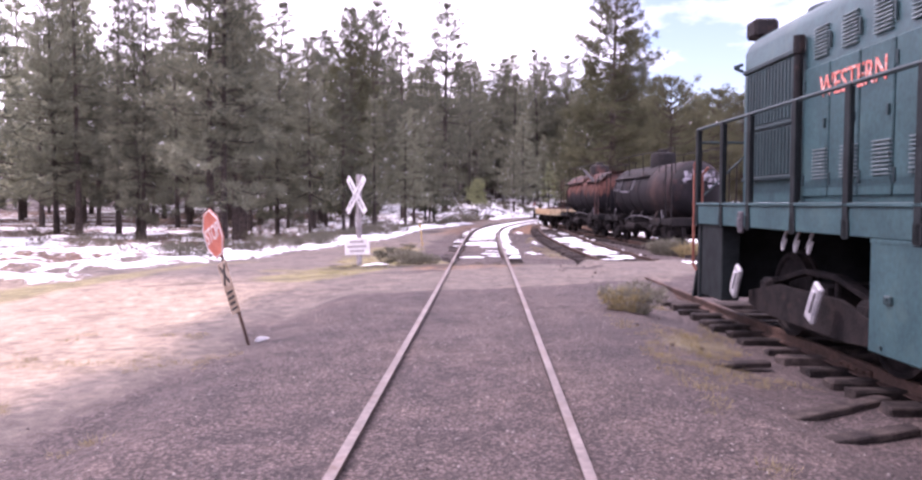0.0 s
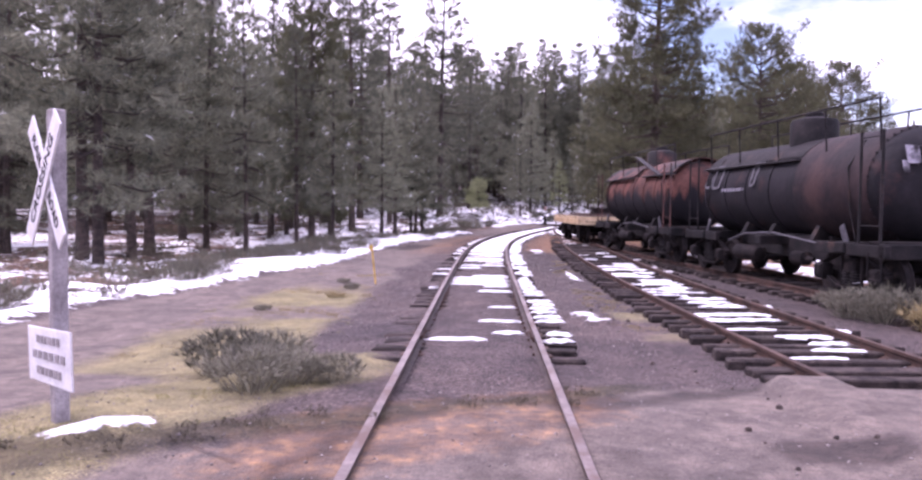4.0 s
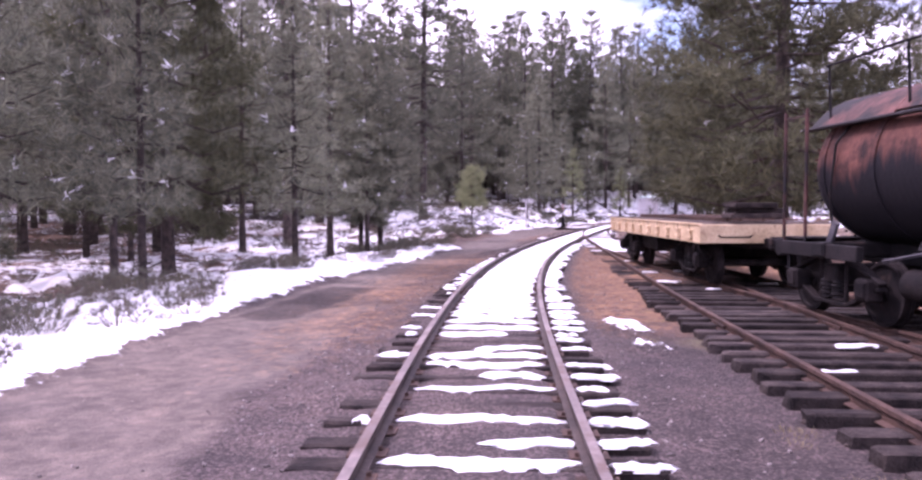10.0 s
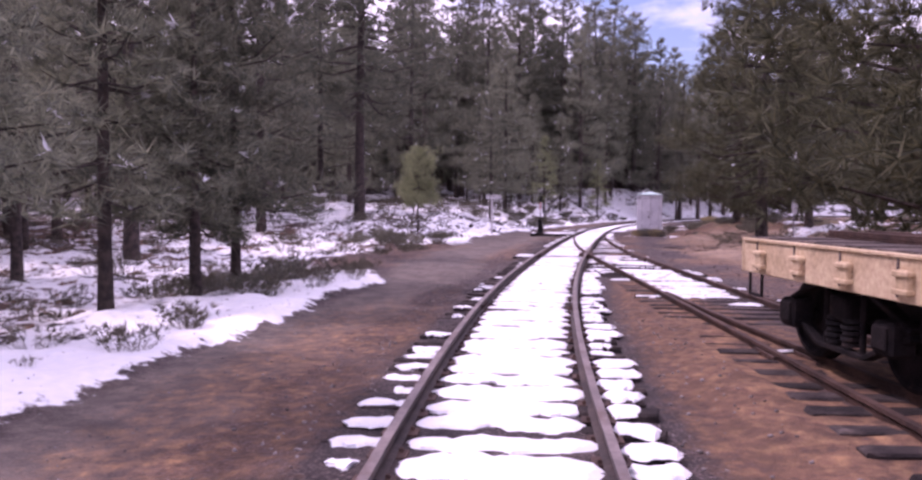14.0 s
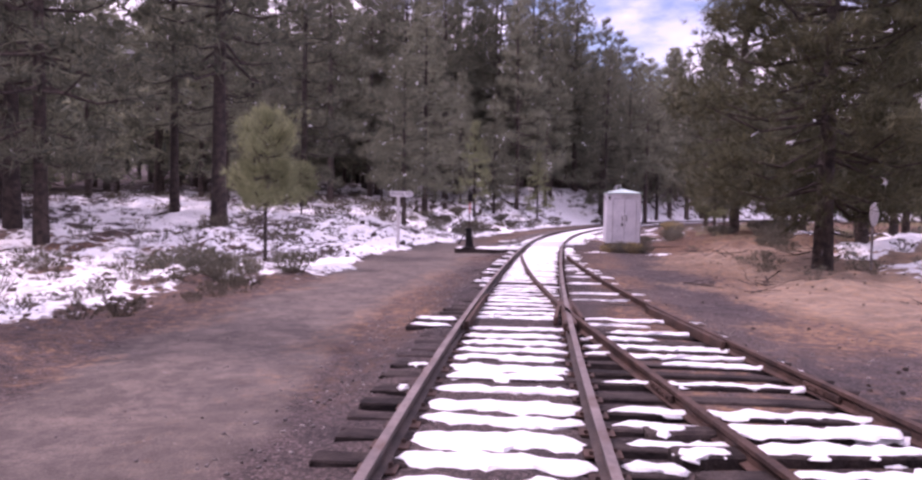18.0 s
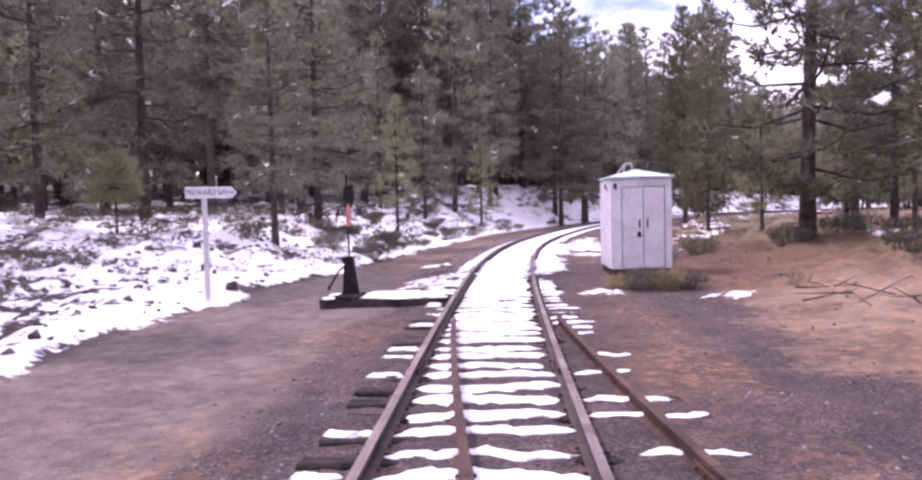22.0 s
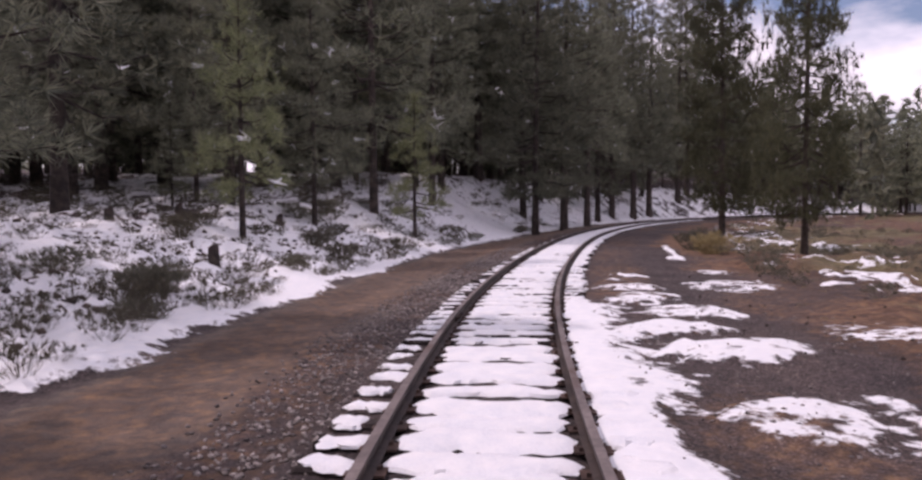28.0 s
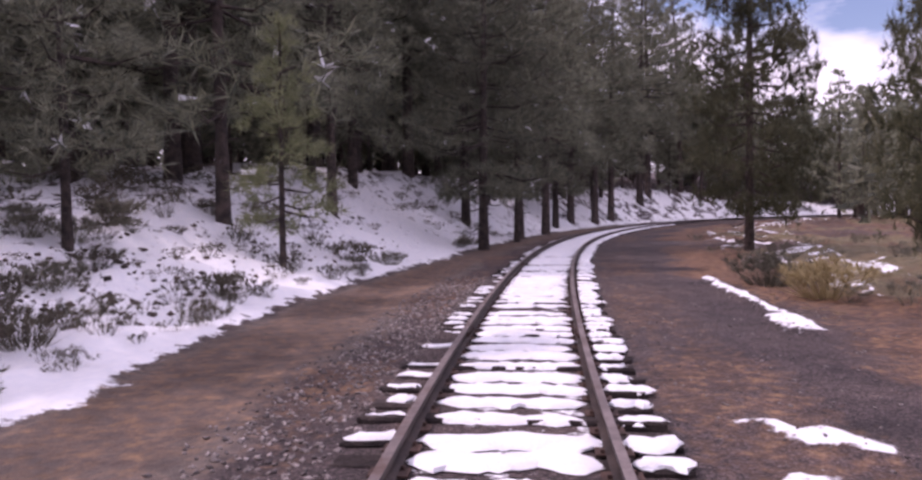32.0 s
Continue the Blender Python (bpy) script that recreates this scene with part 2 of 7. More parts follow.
def part(name, geo, material, parent=None, label="", smooth=False):
    ob = new(name, geo if isinstance(geo, bpy.types.Mesh) else geo.mesh(name, material, smooth))
    ob.parent = parent
    return tagged(ob, label)


def raw_mesh(name, verts, faces, material, smooth=False):
    """A mesh from arrays: faces all with the same number of corners."""
    me = bpy.data.meshes.new(name)
    verts, faces = np.asarray(verts, np.float32), np.asarray(faces, np.int32)
    n, k = faces.shape
    me.vertices.add(len(verts))
    me.vertices.foreach_set("co", verts.ravel())
    me.loops.add(n * k)
    me.loops.foreach_set("vertex_index", faces.ravel())
    me.polygons.add(n)
    me.polygons.foreach_set("loop_start", np.arange(0, n * k, k, dtype=np.int32))
    me.polygons.foreach_set("loop_total", np.full(n, k, np.int32))
    me.update(calc_edges=True)
    me.validate()
    me.materials.append(material)
    if smooth:
        me.shade_smooth()
    return me


def root(name, m, label, category, group="", kind=""):
    ob = new(name)
    ob.empty_display_size = 0.3
    ob.matrix_basis = m
    return tagged(ob, label, category, group, kind)


def vnoise(x, y, scale, seed=0):
    """Smooth value noise from 0 to 1 on arrays; features are about `scale` metres wide."""
    x, y = np.asarray(x, float) / scale, np.asarray(y, float) / scale
    i, j = np.floor(x).astype(np.int64), np.floor(y).astype(np.int64)
    u, v = x - i, y - j
    u, v = u * u * (3 - 2 * u), v * v * (3 - 2 * v)

    def h(a, b):
        k = (a * 374761393 + b * 668265263 + seed * 982451653) & 0x7FFFFFFF
        k = ((k ^ (k >> 13)) * 1274126177) & 0x7FFFFFFF
        return ((k ^ (k >> 16)) & 0xFFFF) / 65535.0

    return (h(i, j) * (1 - u) + h(i + 1, j) * u) * (1 - v) + (h(i, j + 1) * (1 - u) + h(i + 1, j + 1) * u) * v


def fnoise(x, y, scale, seed=0):
    return (vnoise(x, y, scale, seed) * 4 + vnoise(x, y, scale / 2.1, seed + 1) * 2 + vnoise(x, y, scale / 4.3, seed + 2)) / 7


def step(a, b, x):
    t = np.clip((np.asarray(x, float) - a) / (b - a), 0, 1)
    return t * t * (3 - 2 * t)


# ---- the three tracks in plan ----
STEP = 0.25


def run(x, y, heading, knots, curve):
    """A line of points from a start, a heading (from +y to +x) and curvatures at knots along it."""
    s = np.arange(knots[0], knots[-1] + 1e-6, STEP)
    k = np.interp(s, knots, curve)
    h = heading + np.concatenate([[0], np.cumsum((k[1:] + k[:-1]) / 2 * STEP)])
    dx, dy = np.sin(h), np.cos(h)
    px = x + np.concatenate([[0], np.cumsum((dx[1:] + dx[:-1]) / 2 * STEP)])
    py = y + np.concatenate([[0], np.cumsum((dy[1:] + dy[:-1]) / 2 * STEP)])
    return s, px, py, h


class Line:
    def __init__(self, s, x, y, h):
        self.s, self.x, self.y, self.h = s, x, y, h

    def at(self, s, d=0.0):
        """The place d metres to the right of the line at s, and the heading there."""
        h = np.interp(s, self.s, self.h)
        return np.interp(s, self.s, self.x) + d * np.cos(h), np.interp(s, self.s, self.y) - d * np.sin(h), h

    def s_of_y(self, y):
        return float(np.interp(y, self.y, self.s))

    def put(self, s, d=0.0, z=0.0, turn=0.0):
        x, y, h = self.at(s, d)
        return pose(x, y, z, 0, 0, turn - math.degrees(h))

    def near(self, x, y):
        """s and the signed offset to the right of the nearest point of the line, for arrays."""
        x, y = np.ravel(x), np.ravel(y)
        s, d = np.zeros(len(x)), np.zeros(len(x))
        for a in range(0, len(x), 20000):
            b = slice(a, a + 20000)
            best = np.argmin((x[b, None] - self.x[None, ::4]) ** 2 + (y[b, None] - self.y[None, ::4]) ** 2, 1) * 4
            best = np.minimum(best, len(self.x) - 1)
            h, ox, oy = self.h[best], x[b] - self.x[best], y[b] - self.y[best]
            s[b], d[b] = self.s[best] + ox * np.sin(h) + oy * np.cos(h), ox * np.cos(h) - oy * np.sin(h)
        return s, d


main = Line(*run(-0.541, -12.0, 0.0305, (-12, 0, 12, 24, 36, 48, 60, 72, 84, 96, 108, 120, 140, 190, 236),
                 (0.0005, 0.0001, -0.0003, -0.0003, 0.002, 0.0094, 0.007, 0.0021, 0.0016, 0.0053, 0.0099, 0.0031, 0.0067, 0.0096, 0.0125)))
FROG, TOE = 72.6, 90.3
side_off = lambda s: 0.036 * np.clip(TOE - s, 0, 99) + 0.002755 * np.clip(TOE - s, 0, 99) ** 2
# the siding, followed back from the frog, then the curve of its turnout
fx, fy, fh = main.at(FROG, 1.5)
bs, bx, by, bh = run(0, 0, 0, (0, 21, 23, 46, 48, 90), (0, 0, 0.0043, 0.0043, 0, 0))
h0 = fh - 0.160
sx = fx - (bx * math.cos(h0) * -1 + by * math.sin(h0))
sy = fy - (by * math.cos(h0) + bx * math.sin(h0))
ts = np.arange(FROG + STEP, TOE, STEP)
tx, ty, th = main.at(ts, side_off(ts))
sx, sy = np.concatenate([sx[::-1], tx]), np.concatenate([sy[::-1], ty])
seg = np.hypot(np.diff(sx), np.diff(sy))
siding = Line(np.concatenate([[0], np.cumsum(seg)]), sx, sy, np.arctan2(np.gradient(sx), np.gradient(sy)))
# the tank-car track, leaving the siding to the right
FROG3, TOE3 = siding.s_of_y(45.6), siding.s_of_y(65.0)
spur_off = lambda s: 1.5 * (np.clip(TOE3 - s, 0, 99) / (TOE3 - FROG3)) ** 2
gx, gy, gh = siding.at(FROG3, 1.5)
h3 = radians(-4.3)
back = np.arange(70, 0, -STEP)
us = np.arange(FROG3, TOE3, STEP)
ux, uy, uh = siding.at(us, spur_off(us))
ux, uy = np.concatenate([gx - back * math.sin(h3), ux]), np.concatenate([gy - back * math.cos(h3), uy])
seg = np.hypot(np.diff(ux), np.diff(uy))
spur = Line(np.concatenate([[0], np.cumsum(seg)]), ux, uy, np.arctan2(np.gradient(ux), np.gradient(uy)))

# ---- ground ----
EDGE_S = (-60, 10, 21, 25, 30, 38, 50, 56, 63, 66, 70, 78, 86, 92, 96, 104, 112, 122, 134, 190)
EDGE_D = (-12, -11, -8, -7, -6, -4.8, -4.1, -3.8, -3.5, -4.1, -5.0, -5.0, -5.7, -5.5, -4.8, -4.2, -4.3, -4.5, -3.8, -3.6)


def level(x, y, fine=True):
    """Height of the bare ground, and s and d along the main track."""
    x, y = np.ravel(np.asarray(x, float)), np.ravel(np.asarray(y, float))
    s, d = main.near(x, y)
    s2, d2 = siding.near(x, y)
    edge = np.interp(s, EDGE_S, EDGE_D)
    out = edge - d
    z = np.full(len(x), -0.2)
    z += 0.15 * step(22.5, 19.5, s) * np.maximum(step(3.0, 2.2, np.abs(d)), step(12.5, 15.0, y) * step(10, 6, np.abs(d)))
    z = np.where((np.abs(d2) < 1.3) & (np.abs(d) > 2) & (y > 16.2) & (y < 21.2), 0.012, z)
    z -= 0.55 * step(0.5, 7, out) * step(88, 66, s) * step(22, 34, s)
    z += step(0.3, 7.5, out) * (1.35 * step(84, 108, s) + 0.5 * step(112, 130, s)) + 0.5 * step(8, 40, out) * step(80, 110, s)
    z += 0.65 * step(3.5, 9, d) * step(74, 92, s) * step(112, 102, s)
    z += step(0.4, 9, out) * 2.0 * step(120, 146, s) * step(236, 200, s)
    z += 0.05 * np.clip(np.hypot(x - 12, y - 75) - 95, 0, 300) * np.maximum(step(4, 20, out), np.maximum(step(60, 40, s), step(170, 240, np.hypot(x - 12, y - 75))))
    z = np.where((np.abs(d) < 0.70) & (s > 21), np.minimum(-0.05, -0.143 + 0.022 * step(38, 30, s) + 0.018 * step(69, 72, s) * step(89, 86, s) - 0.02 * step(60, 100, s)) + (fnoise(x, y, 0.5, 5) - 0.5) * 0.02, z)
    z = np.where((d < -0.78) & (d > -1.7) & (s > 21), -0.15 - 0.05 * step(-1.2, -1.7, d) + (fnoise(x, y, 0.8, 6) - 0.55) * 0.16, z)
    z = np.where((d > 0.8) & (d < 3.3) & (s > 71.5) & (s < 90), np.maximum(z, -0.128 + (fnoise(x, y, 0.6, 14) - 0.5) * 0.05 - 0.05 * step(2.4, 3.3, d)), z)
    z = np.where((np.abs(d2) < 0.70) & (np.abs(d) > 0.8) & (s < 71.5) & (y > 20.5) & (y < 71), -0.17, z)
    z = np.where((np.abs(d2) < 2.2) & (np.abs(d) > 1.3), np.maximum(z, -0.21 + 0.13 * step(46, 50, y) * step(61, 57, y) * (0.35 + 0.9 * fnoise(x, y, 0.7, 12)) * step(2.2, 1.4, np.abs(d2))), z)
    z = np.where((np.abs(d2) < 1.7) & (np.abs(d) > 0.85) & (y > 50) & (y < 71) & (s < 71.5), np.maximum(z, -0.20 + 0.10 * step(50, 55, y) * step(66, 64, y) * step(1.7, 1.3, np.abs(d2)) + (fnoise(x, y, 0.6, 17) - 0.5) * 0.05), z)
    if fine:
        rough = step(-0.2, 1.5, out) + step(4, 8, d) * step(60, 80, s)
        z += rough * ((fnoise(x, y, 1.5, 3) - 0.5) * 0.55 + (vnoise(x, y, 0.55, 4) - 0.5) * (0.16 + 0.16 * step(80, 92, s))) + (fnoise(x, y, 0.9, 9) - 0.5) * 0.05 * step(1.6, 3, np.abs(d))
        z -= 0.03 * step(1.0, 0.0, np.abs(np.abs(d + 3.9) - 0.8)) * step(24, 30, s)
    return z, s, d, s2, d2, out


def lines(lo, hi, fine, far, on):
    """Grid lines: fine from lo to hi, half a metre or so as far as on, then ever wider."""
    a = list(np.arange(lo, hi, fine)) + list(np.arange(hi, on, 0.65))
    k, g = [], fine
    while len(k) == 0 or k[-1] < far:
        g *= 1.22
        k.append((k[-1] if k else 0) + g)
    return np.array([lo - v for v in k[::-1]] + a + [on + v for v in k])


gxs, gys = lines(-13, 36, 0.25, 600, 96), lines(-3, 142, 0.25, 600, 184)
GX, GY = np.meshgrid(gxs, gys)
gz, gs, gd, gs2, gd2, gout = level(GX, GY)
px, py = GX.ravel(), GY.ravel()
n1, n2, n3 = fnoise(px, py, 2.2, 21), fnoise(px, py, 0.8, 31), fnoise(px, py, 6.0, 41)
ahead = step(21, 27, gs)
# dirt road beside the track and the crossing over it
cross = np.abs((py - 17.0) * 0.90 - (px - 0.4) * 0.44)
road = np.maximum(step(-1.7, -2.6, gd + (n1 - 0.5) * 1.2) * step(-0.5, 0.6, -gout) * step(9, 14, gs), step(2.9, 2.0, cross + (n1 - 0.5) * 1.2))
road = np.maximum(road, step(-2.0, -3.4, gd + (n1 - 0.5)) * step(11.0, 13.5, gs + 0.25 * gd) * step(26, 20, gs))
road = np.maximum(road, step(-4.5, -6, gd) * step(3, 8, gs + gd * 0.6 + 6) * step(22, 16, gs))
road = np.maximum(road, step(-2.5, -3.5, gd + (n1 - 0.5) * 1.6) * step(15, 11, gs))
# snow: the forest side, the lie between and beside the rails, patches on the far side
snow = step(-0.35, 0.5, gout + (n1 - 0.5) * 1.4) * (1.0 - (0.36 - 0.2 * step(62, 54, gs) - 0.10 * step(88, 94, gs)) * step(0.3, 1.8, gout + (n3 - 0.5) * 2.6) - 0.35 * step(0.52, 0.72, n2) * step(0.4, 2.2, gout) - 0.12 * step(0.5, 0.62, n3) * step(2, 5, gout) - 0.3 * step(14, 26, gout) * step(0.3, 0.6, n1) * step(50, 62, gs) - 0.35 * step(60, 110, np.hypot(px - 12, py - 75)))
snow *= 1 - 0.85 * step(26, 21, gs) * step(0.45, 0.6, n3)
snow *= 1 - 0.55 * step(48, 36, gs) * step(1.2, 2.4, gout + (n1 - 0.5) * 1.2) * step(9, 5, gout) * step(0.38, 0.52, n2)
snow *= 1 - 0.5 * step(66, 50, gs) * step(5, 9, gout + (n1 - 0.5) * 4) * step(0.36, 0.5, n1)
snow *= 1 - 0.45 * step(34, 26, gs) * step(-0.2, 0.8, gout) * step(6, 3, gout) * step(0.40, 0.55, n2)
snow *= 1 - 0.9 * step(64, 68, gs) * step(82, 77, gs) * step(3.4, 1.0, gout + (n1 - 0.5) * 2)
snow = np.maximum(snow, step(0.2, 0.8, gout) * step(9, 5, gout) * step(96, 104, gs) * (0.60 + 0.36 * n2) * step(0.38, 0.52, n2))
inside = step(0.72, 0.66, np.abs(gd))
bed = 0.75 * step(91, 95, gs) * step(101.5, 98, gs) + step(111, 114, gs) * step(170, 160, gs) * 0.42
snow = np.maximum(snow, inside * bed * (0.95 - 0.3 * n2))
rside = step(0.78, 0.85, gd) * step(2.1, 1.1, gd + (n1 - 0.5) * 1.8 + (n2 - 0.5) * 1.2) * step(91, 96, gs) * step(114, 108, gs)
lside = step(-0.78, -0.85, gd) * step(-3.0, -1.1, gd + (n1 - 0.5) * 3.4 + (n2 - 0.5) * 1.4) * step(90, 92.5, gs) * step(98.5, 95, gs)
snow = np.maximum(snow, np.maximum(rside * (0.50 + 0.30 * n2 + 0.35 * step(1.5, 0.9, gd) * step(0.8, 0.9, gd)), lside * 0.6))
far_r = step(2.5, 3.6, gd) * step(8.5, 6.0, gd) * step(99.5, 101.5, gs) * step(108.5, 106, gs) * step(0.52, 0.62, n1) * 0.6 + step(8, 11, gd) * step(70, 80, gs) * step(104, 97, gs) * step(0.52, 0.6, n1) + step(5.5, 6.5, gd) * step(14, 9, gd) * step(109, 113, gs) * step(0.55, 0.64, n2) * 0.7
snow = np.maximum(snow, np.clip(far_r, 0, 1) * 0.85)
spur_s, spur_d = spur.near(px, py)
snow = np.maximum(snow, step(1.6, 2.4, spur_d) * step(9, 6, spur_d) * step(18, 24, py) * step(50, 44, py) * step(0.40, 0.52, n1) * 0.9)
# needle-strewn red soil on the far side, dry grass
soil = np.clip(step(3.0, 5.0, gd + (n1 - 0.5) * 2.5) * step(40, 48, gs) + step(1.2, 2.0, gd) * step(0.6, -0.6, gd2) * step(43, 48, gs) * step(68, 62, gs) * 1.25, 0, 1) * (0.4 + 0.5 * step(0.35, 0.6, n3))
soil = np.maximum(soil, step(-0.8, 0.0, gout + (n2 - 0.5) * 2) * 0.38 * step(66, 68, gs) * step(82, 78, gs))
soil = np.maximum(soil, step(1.5, 6, gout) * (0.5 - 0.35 * step(86, 94, gs)))
soil = np.maximum(soil, step(0.6, 1.4, spur_d) * step(8, 20, py) * step(62, 56, py) * step(30, 20, spur_d) * 0.7)
soil = np.maximum(soil, step(9, 16, gd + (n3 - 0.5) * 8) * (0.45 + 0.5 * n3))
soil = np.maximum(soil, step(1.1, 1.8, gd) * step(0.3, -0.4, gd2) * step(41, 46, gs) * step(69, 62, gs) * (0.62 + 0.4 * n2))
soil = np.maximum(soil, step(-1.0, -1.5, gd) * step(-4.2, -2.6, gd) * step(36, 46, gs) * step(64, 58, gs) * (0.30 + 0.4 * n1))
soil = np.maximum(soil, step(-1.9, -2.6, gd) * step(-0.3, 0.5, -gout) * step(92, 99, gs) * (0.34 + 0.26 * n3))
grass = step(-1.9, -2.6, gd) * step(-5.2, -3.8, gd) * step(19, 22, gs) * step(33, 28, gs) * step(0.34, 0.5, n1) * (0.5 + 0.55 * n2)
grass = np.maximum(grass, step(1.9, 2.4, gd) * step(3.9, 3.2, gd) * step(52, 44, gs) * step(0.52, 0.68, n1) * (0.15 + 0.6 * n2))
grass = np.maximum(grass, step(2.0, 1.0, np.hypot(px + 4.2, py - 19)) * step(0.35, 0.55, n1) * 0.7)
grass = np.maximum(grass, step(5, 7.5, gd + (n1 - 0.5) * 3) * step(86, 96, gs) * step(0.42, 0.58, n3) * (0.35 + 0.5 * n2))
grass = np.maximum(grass, step(-2.4, -1.0, gout + (n1 - 0.5) * 1.5) * step(0.4, -0.3, gout) * step(25, 20, gs) * (0.3 + 0.7 * n2))
strip_u = np.clip(((px + 3.6) * 2.4 + (py - 16.3) * 5.7) / 38.25, 0, 1)
strip = np.hypot(px + 3.6 - 2.4 * strip_u, py - 16.3 - 5.7 * strip_u)
grass = np.maximum(grass, step(1.1, 0.5, strip + (n1 - 0.5) * 1.0) * (0.45 + 0.5 * n2))
ridge = step(0.5, 0.1, np.abs((py - 19.6) * 0.9 - (px + 0.2) * 0.42 + (n1 - 0.5) * 0.9)) * step(-4.5, -2.5, px) * step(3.2, 1.8, px)
grass = np.maximum(grass, ridge * (0.2 + 0.5 * n2))
soil = np.maximum(soil, 0.75 * step(1.1, 0.4, np.abs((py - 19.2) * 0.9 - (px + 0.2) * 0.42 + (n1 - 0.5) * 0.8)) * step(-2.0, -0.6, px) * step(2.2, 1.4, px) * (0.5 + 0.5 * n2))
soil = np.maximum(soil, 0.42 * step(0.9, 1.6, np.abs(gd)) * step(3.4, 2.4, np.abs(gd)) * step(56, 64, gs) * n1 * 1.6)
snow = np.maximum(snow, 0.52 * step(1.0, 0.5, np.hypot(px - 13.55, (py - 88.5) * 1.3) + (n2 - 0.5) * 1.6))
for qx, qy, qr, qa in ((21.5, 108.4, 0.8, 0.6), (20.9, 107.0, 0.7, 0.6), (21.7, 109.8, 0.35, 0.6), (22.8, 108.0, 0.5, 0.55), (25.2, 111.0, 0.5, 0.55), (17.9, 99.3, 0.75, 0.6), (23.5, 108.1, 1.1, 0.5),
                       (20.6, 104.8, 0.9, 0.58), (18.9, 102.0, 0.9, 0.68), (20.5, 106.6, 0.6, 0.6), (19.2, 103.6, 0.9, 0.7), (15.5, 87.0, 0.5, 0.6)):
    snow = np.maximum(snow, qa * step(1.15, 0.5, np.hypot((px - qx) * 0.62 + (py - qy) * 0.5, (py - qy) * 0.75 - (px - qx) * 0.45) / qr + (n2 - 0.5) * 1.3))


def along(a, b):
    """Distance of the ground's points from the stretch between two places."""
    ex, ey = b[0] - a[0], b[1] - a[1]
    u = np.clip(((px - a[0]) * ex + (py - a[1]) * ey) / (ex * ex + ey * ey), 0, 1)
    return np.hypot(px - a[0] - u * ex, py - a[1] - u * ey)


for a, b, wide, deep_snow in (((30.0, 121.0), (26.8, 115.0), 0.17, 0.8), ((26.9, 115.4), (26.3, 114.4), 0.34, 0.75), ((-2.35, 19.1), (-2.1, 19.2), 0.26, 0.75), ((-1.75, 21.3), (-1.6, 21.6), 0.2, 0.7), ((2.4, 26.2), (2.65, 25.5), 0.2, 0.72), ((3.1, 35.6), (3.35, 32.3), 0.16, 0.6),
                              ((3.3, 44.3), (3.5, 43.4), 0.25, 0.75), ((3.25, 42.5), (3.4, 42.1), 0.2, 0.7), ((22.4, 111.2), (22.8, 110.4), 0.22, 0.62), ((5.6, 22.2), (7.2, 21.8), 0.3, 0.8), ((11.7, 96.7), (12.2, 96.9), 0.28, 0.75)):
    snow = np.maximum(snow, deep_snow * step(1.15, 0.45, along(a, b) / wide + (n2 - 0.5) * 0.9))
gz = gz + 0.15 * step(2.8, 1.4, np.hypot(px - 15.2, py - 91.0))
gz = gz + 0.06 * ridge * n2 * step(0.95, 1.1, np.abs(gd))
road *= 1 - 0.8 * grass
gz = gz + 0.09 * step(0.4, 0.7, snow) * (0.6 + 0.8 * n2) * (1 - inside) + 0.075 * step(0.4, 0.7, snow) * inside
ny, nx = GX.shape
idx = np.arange(nx * ny).reshape(ny, nx)
quads = np.stack([idx[:-1, :-1], idx[:-1, 1:], idx[1:, 1:], idx[1:, :-1]], -1).reshape(-1, 4)


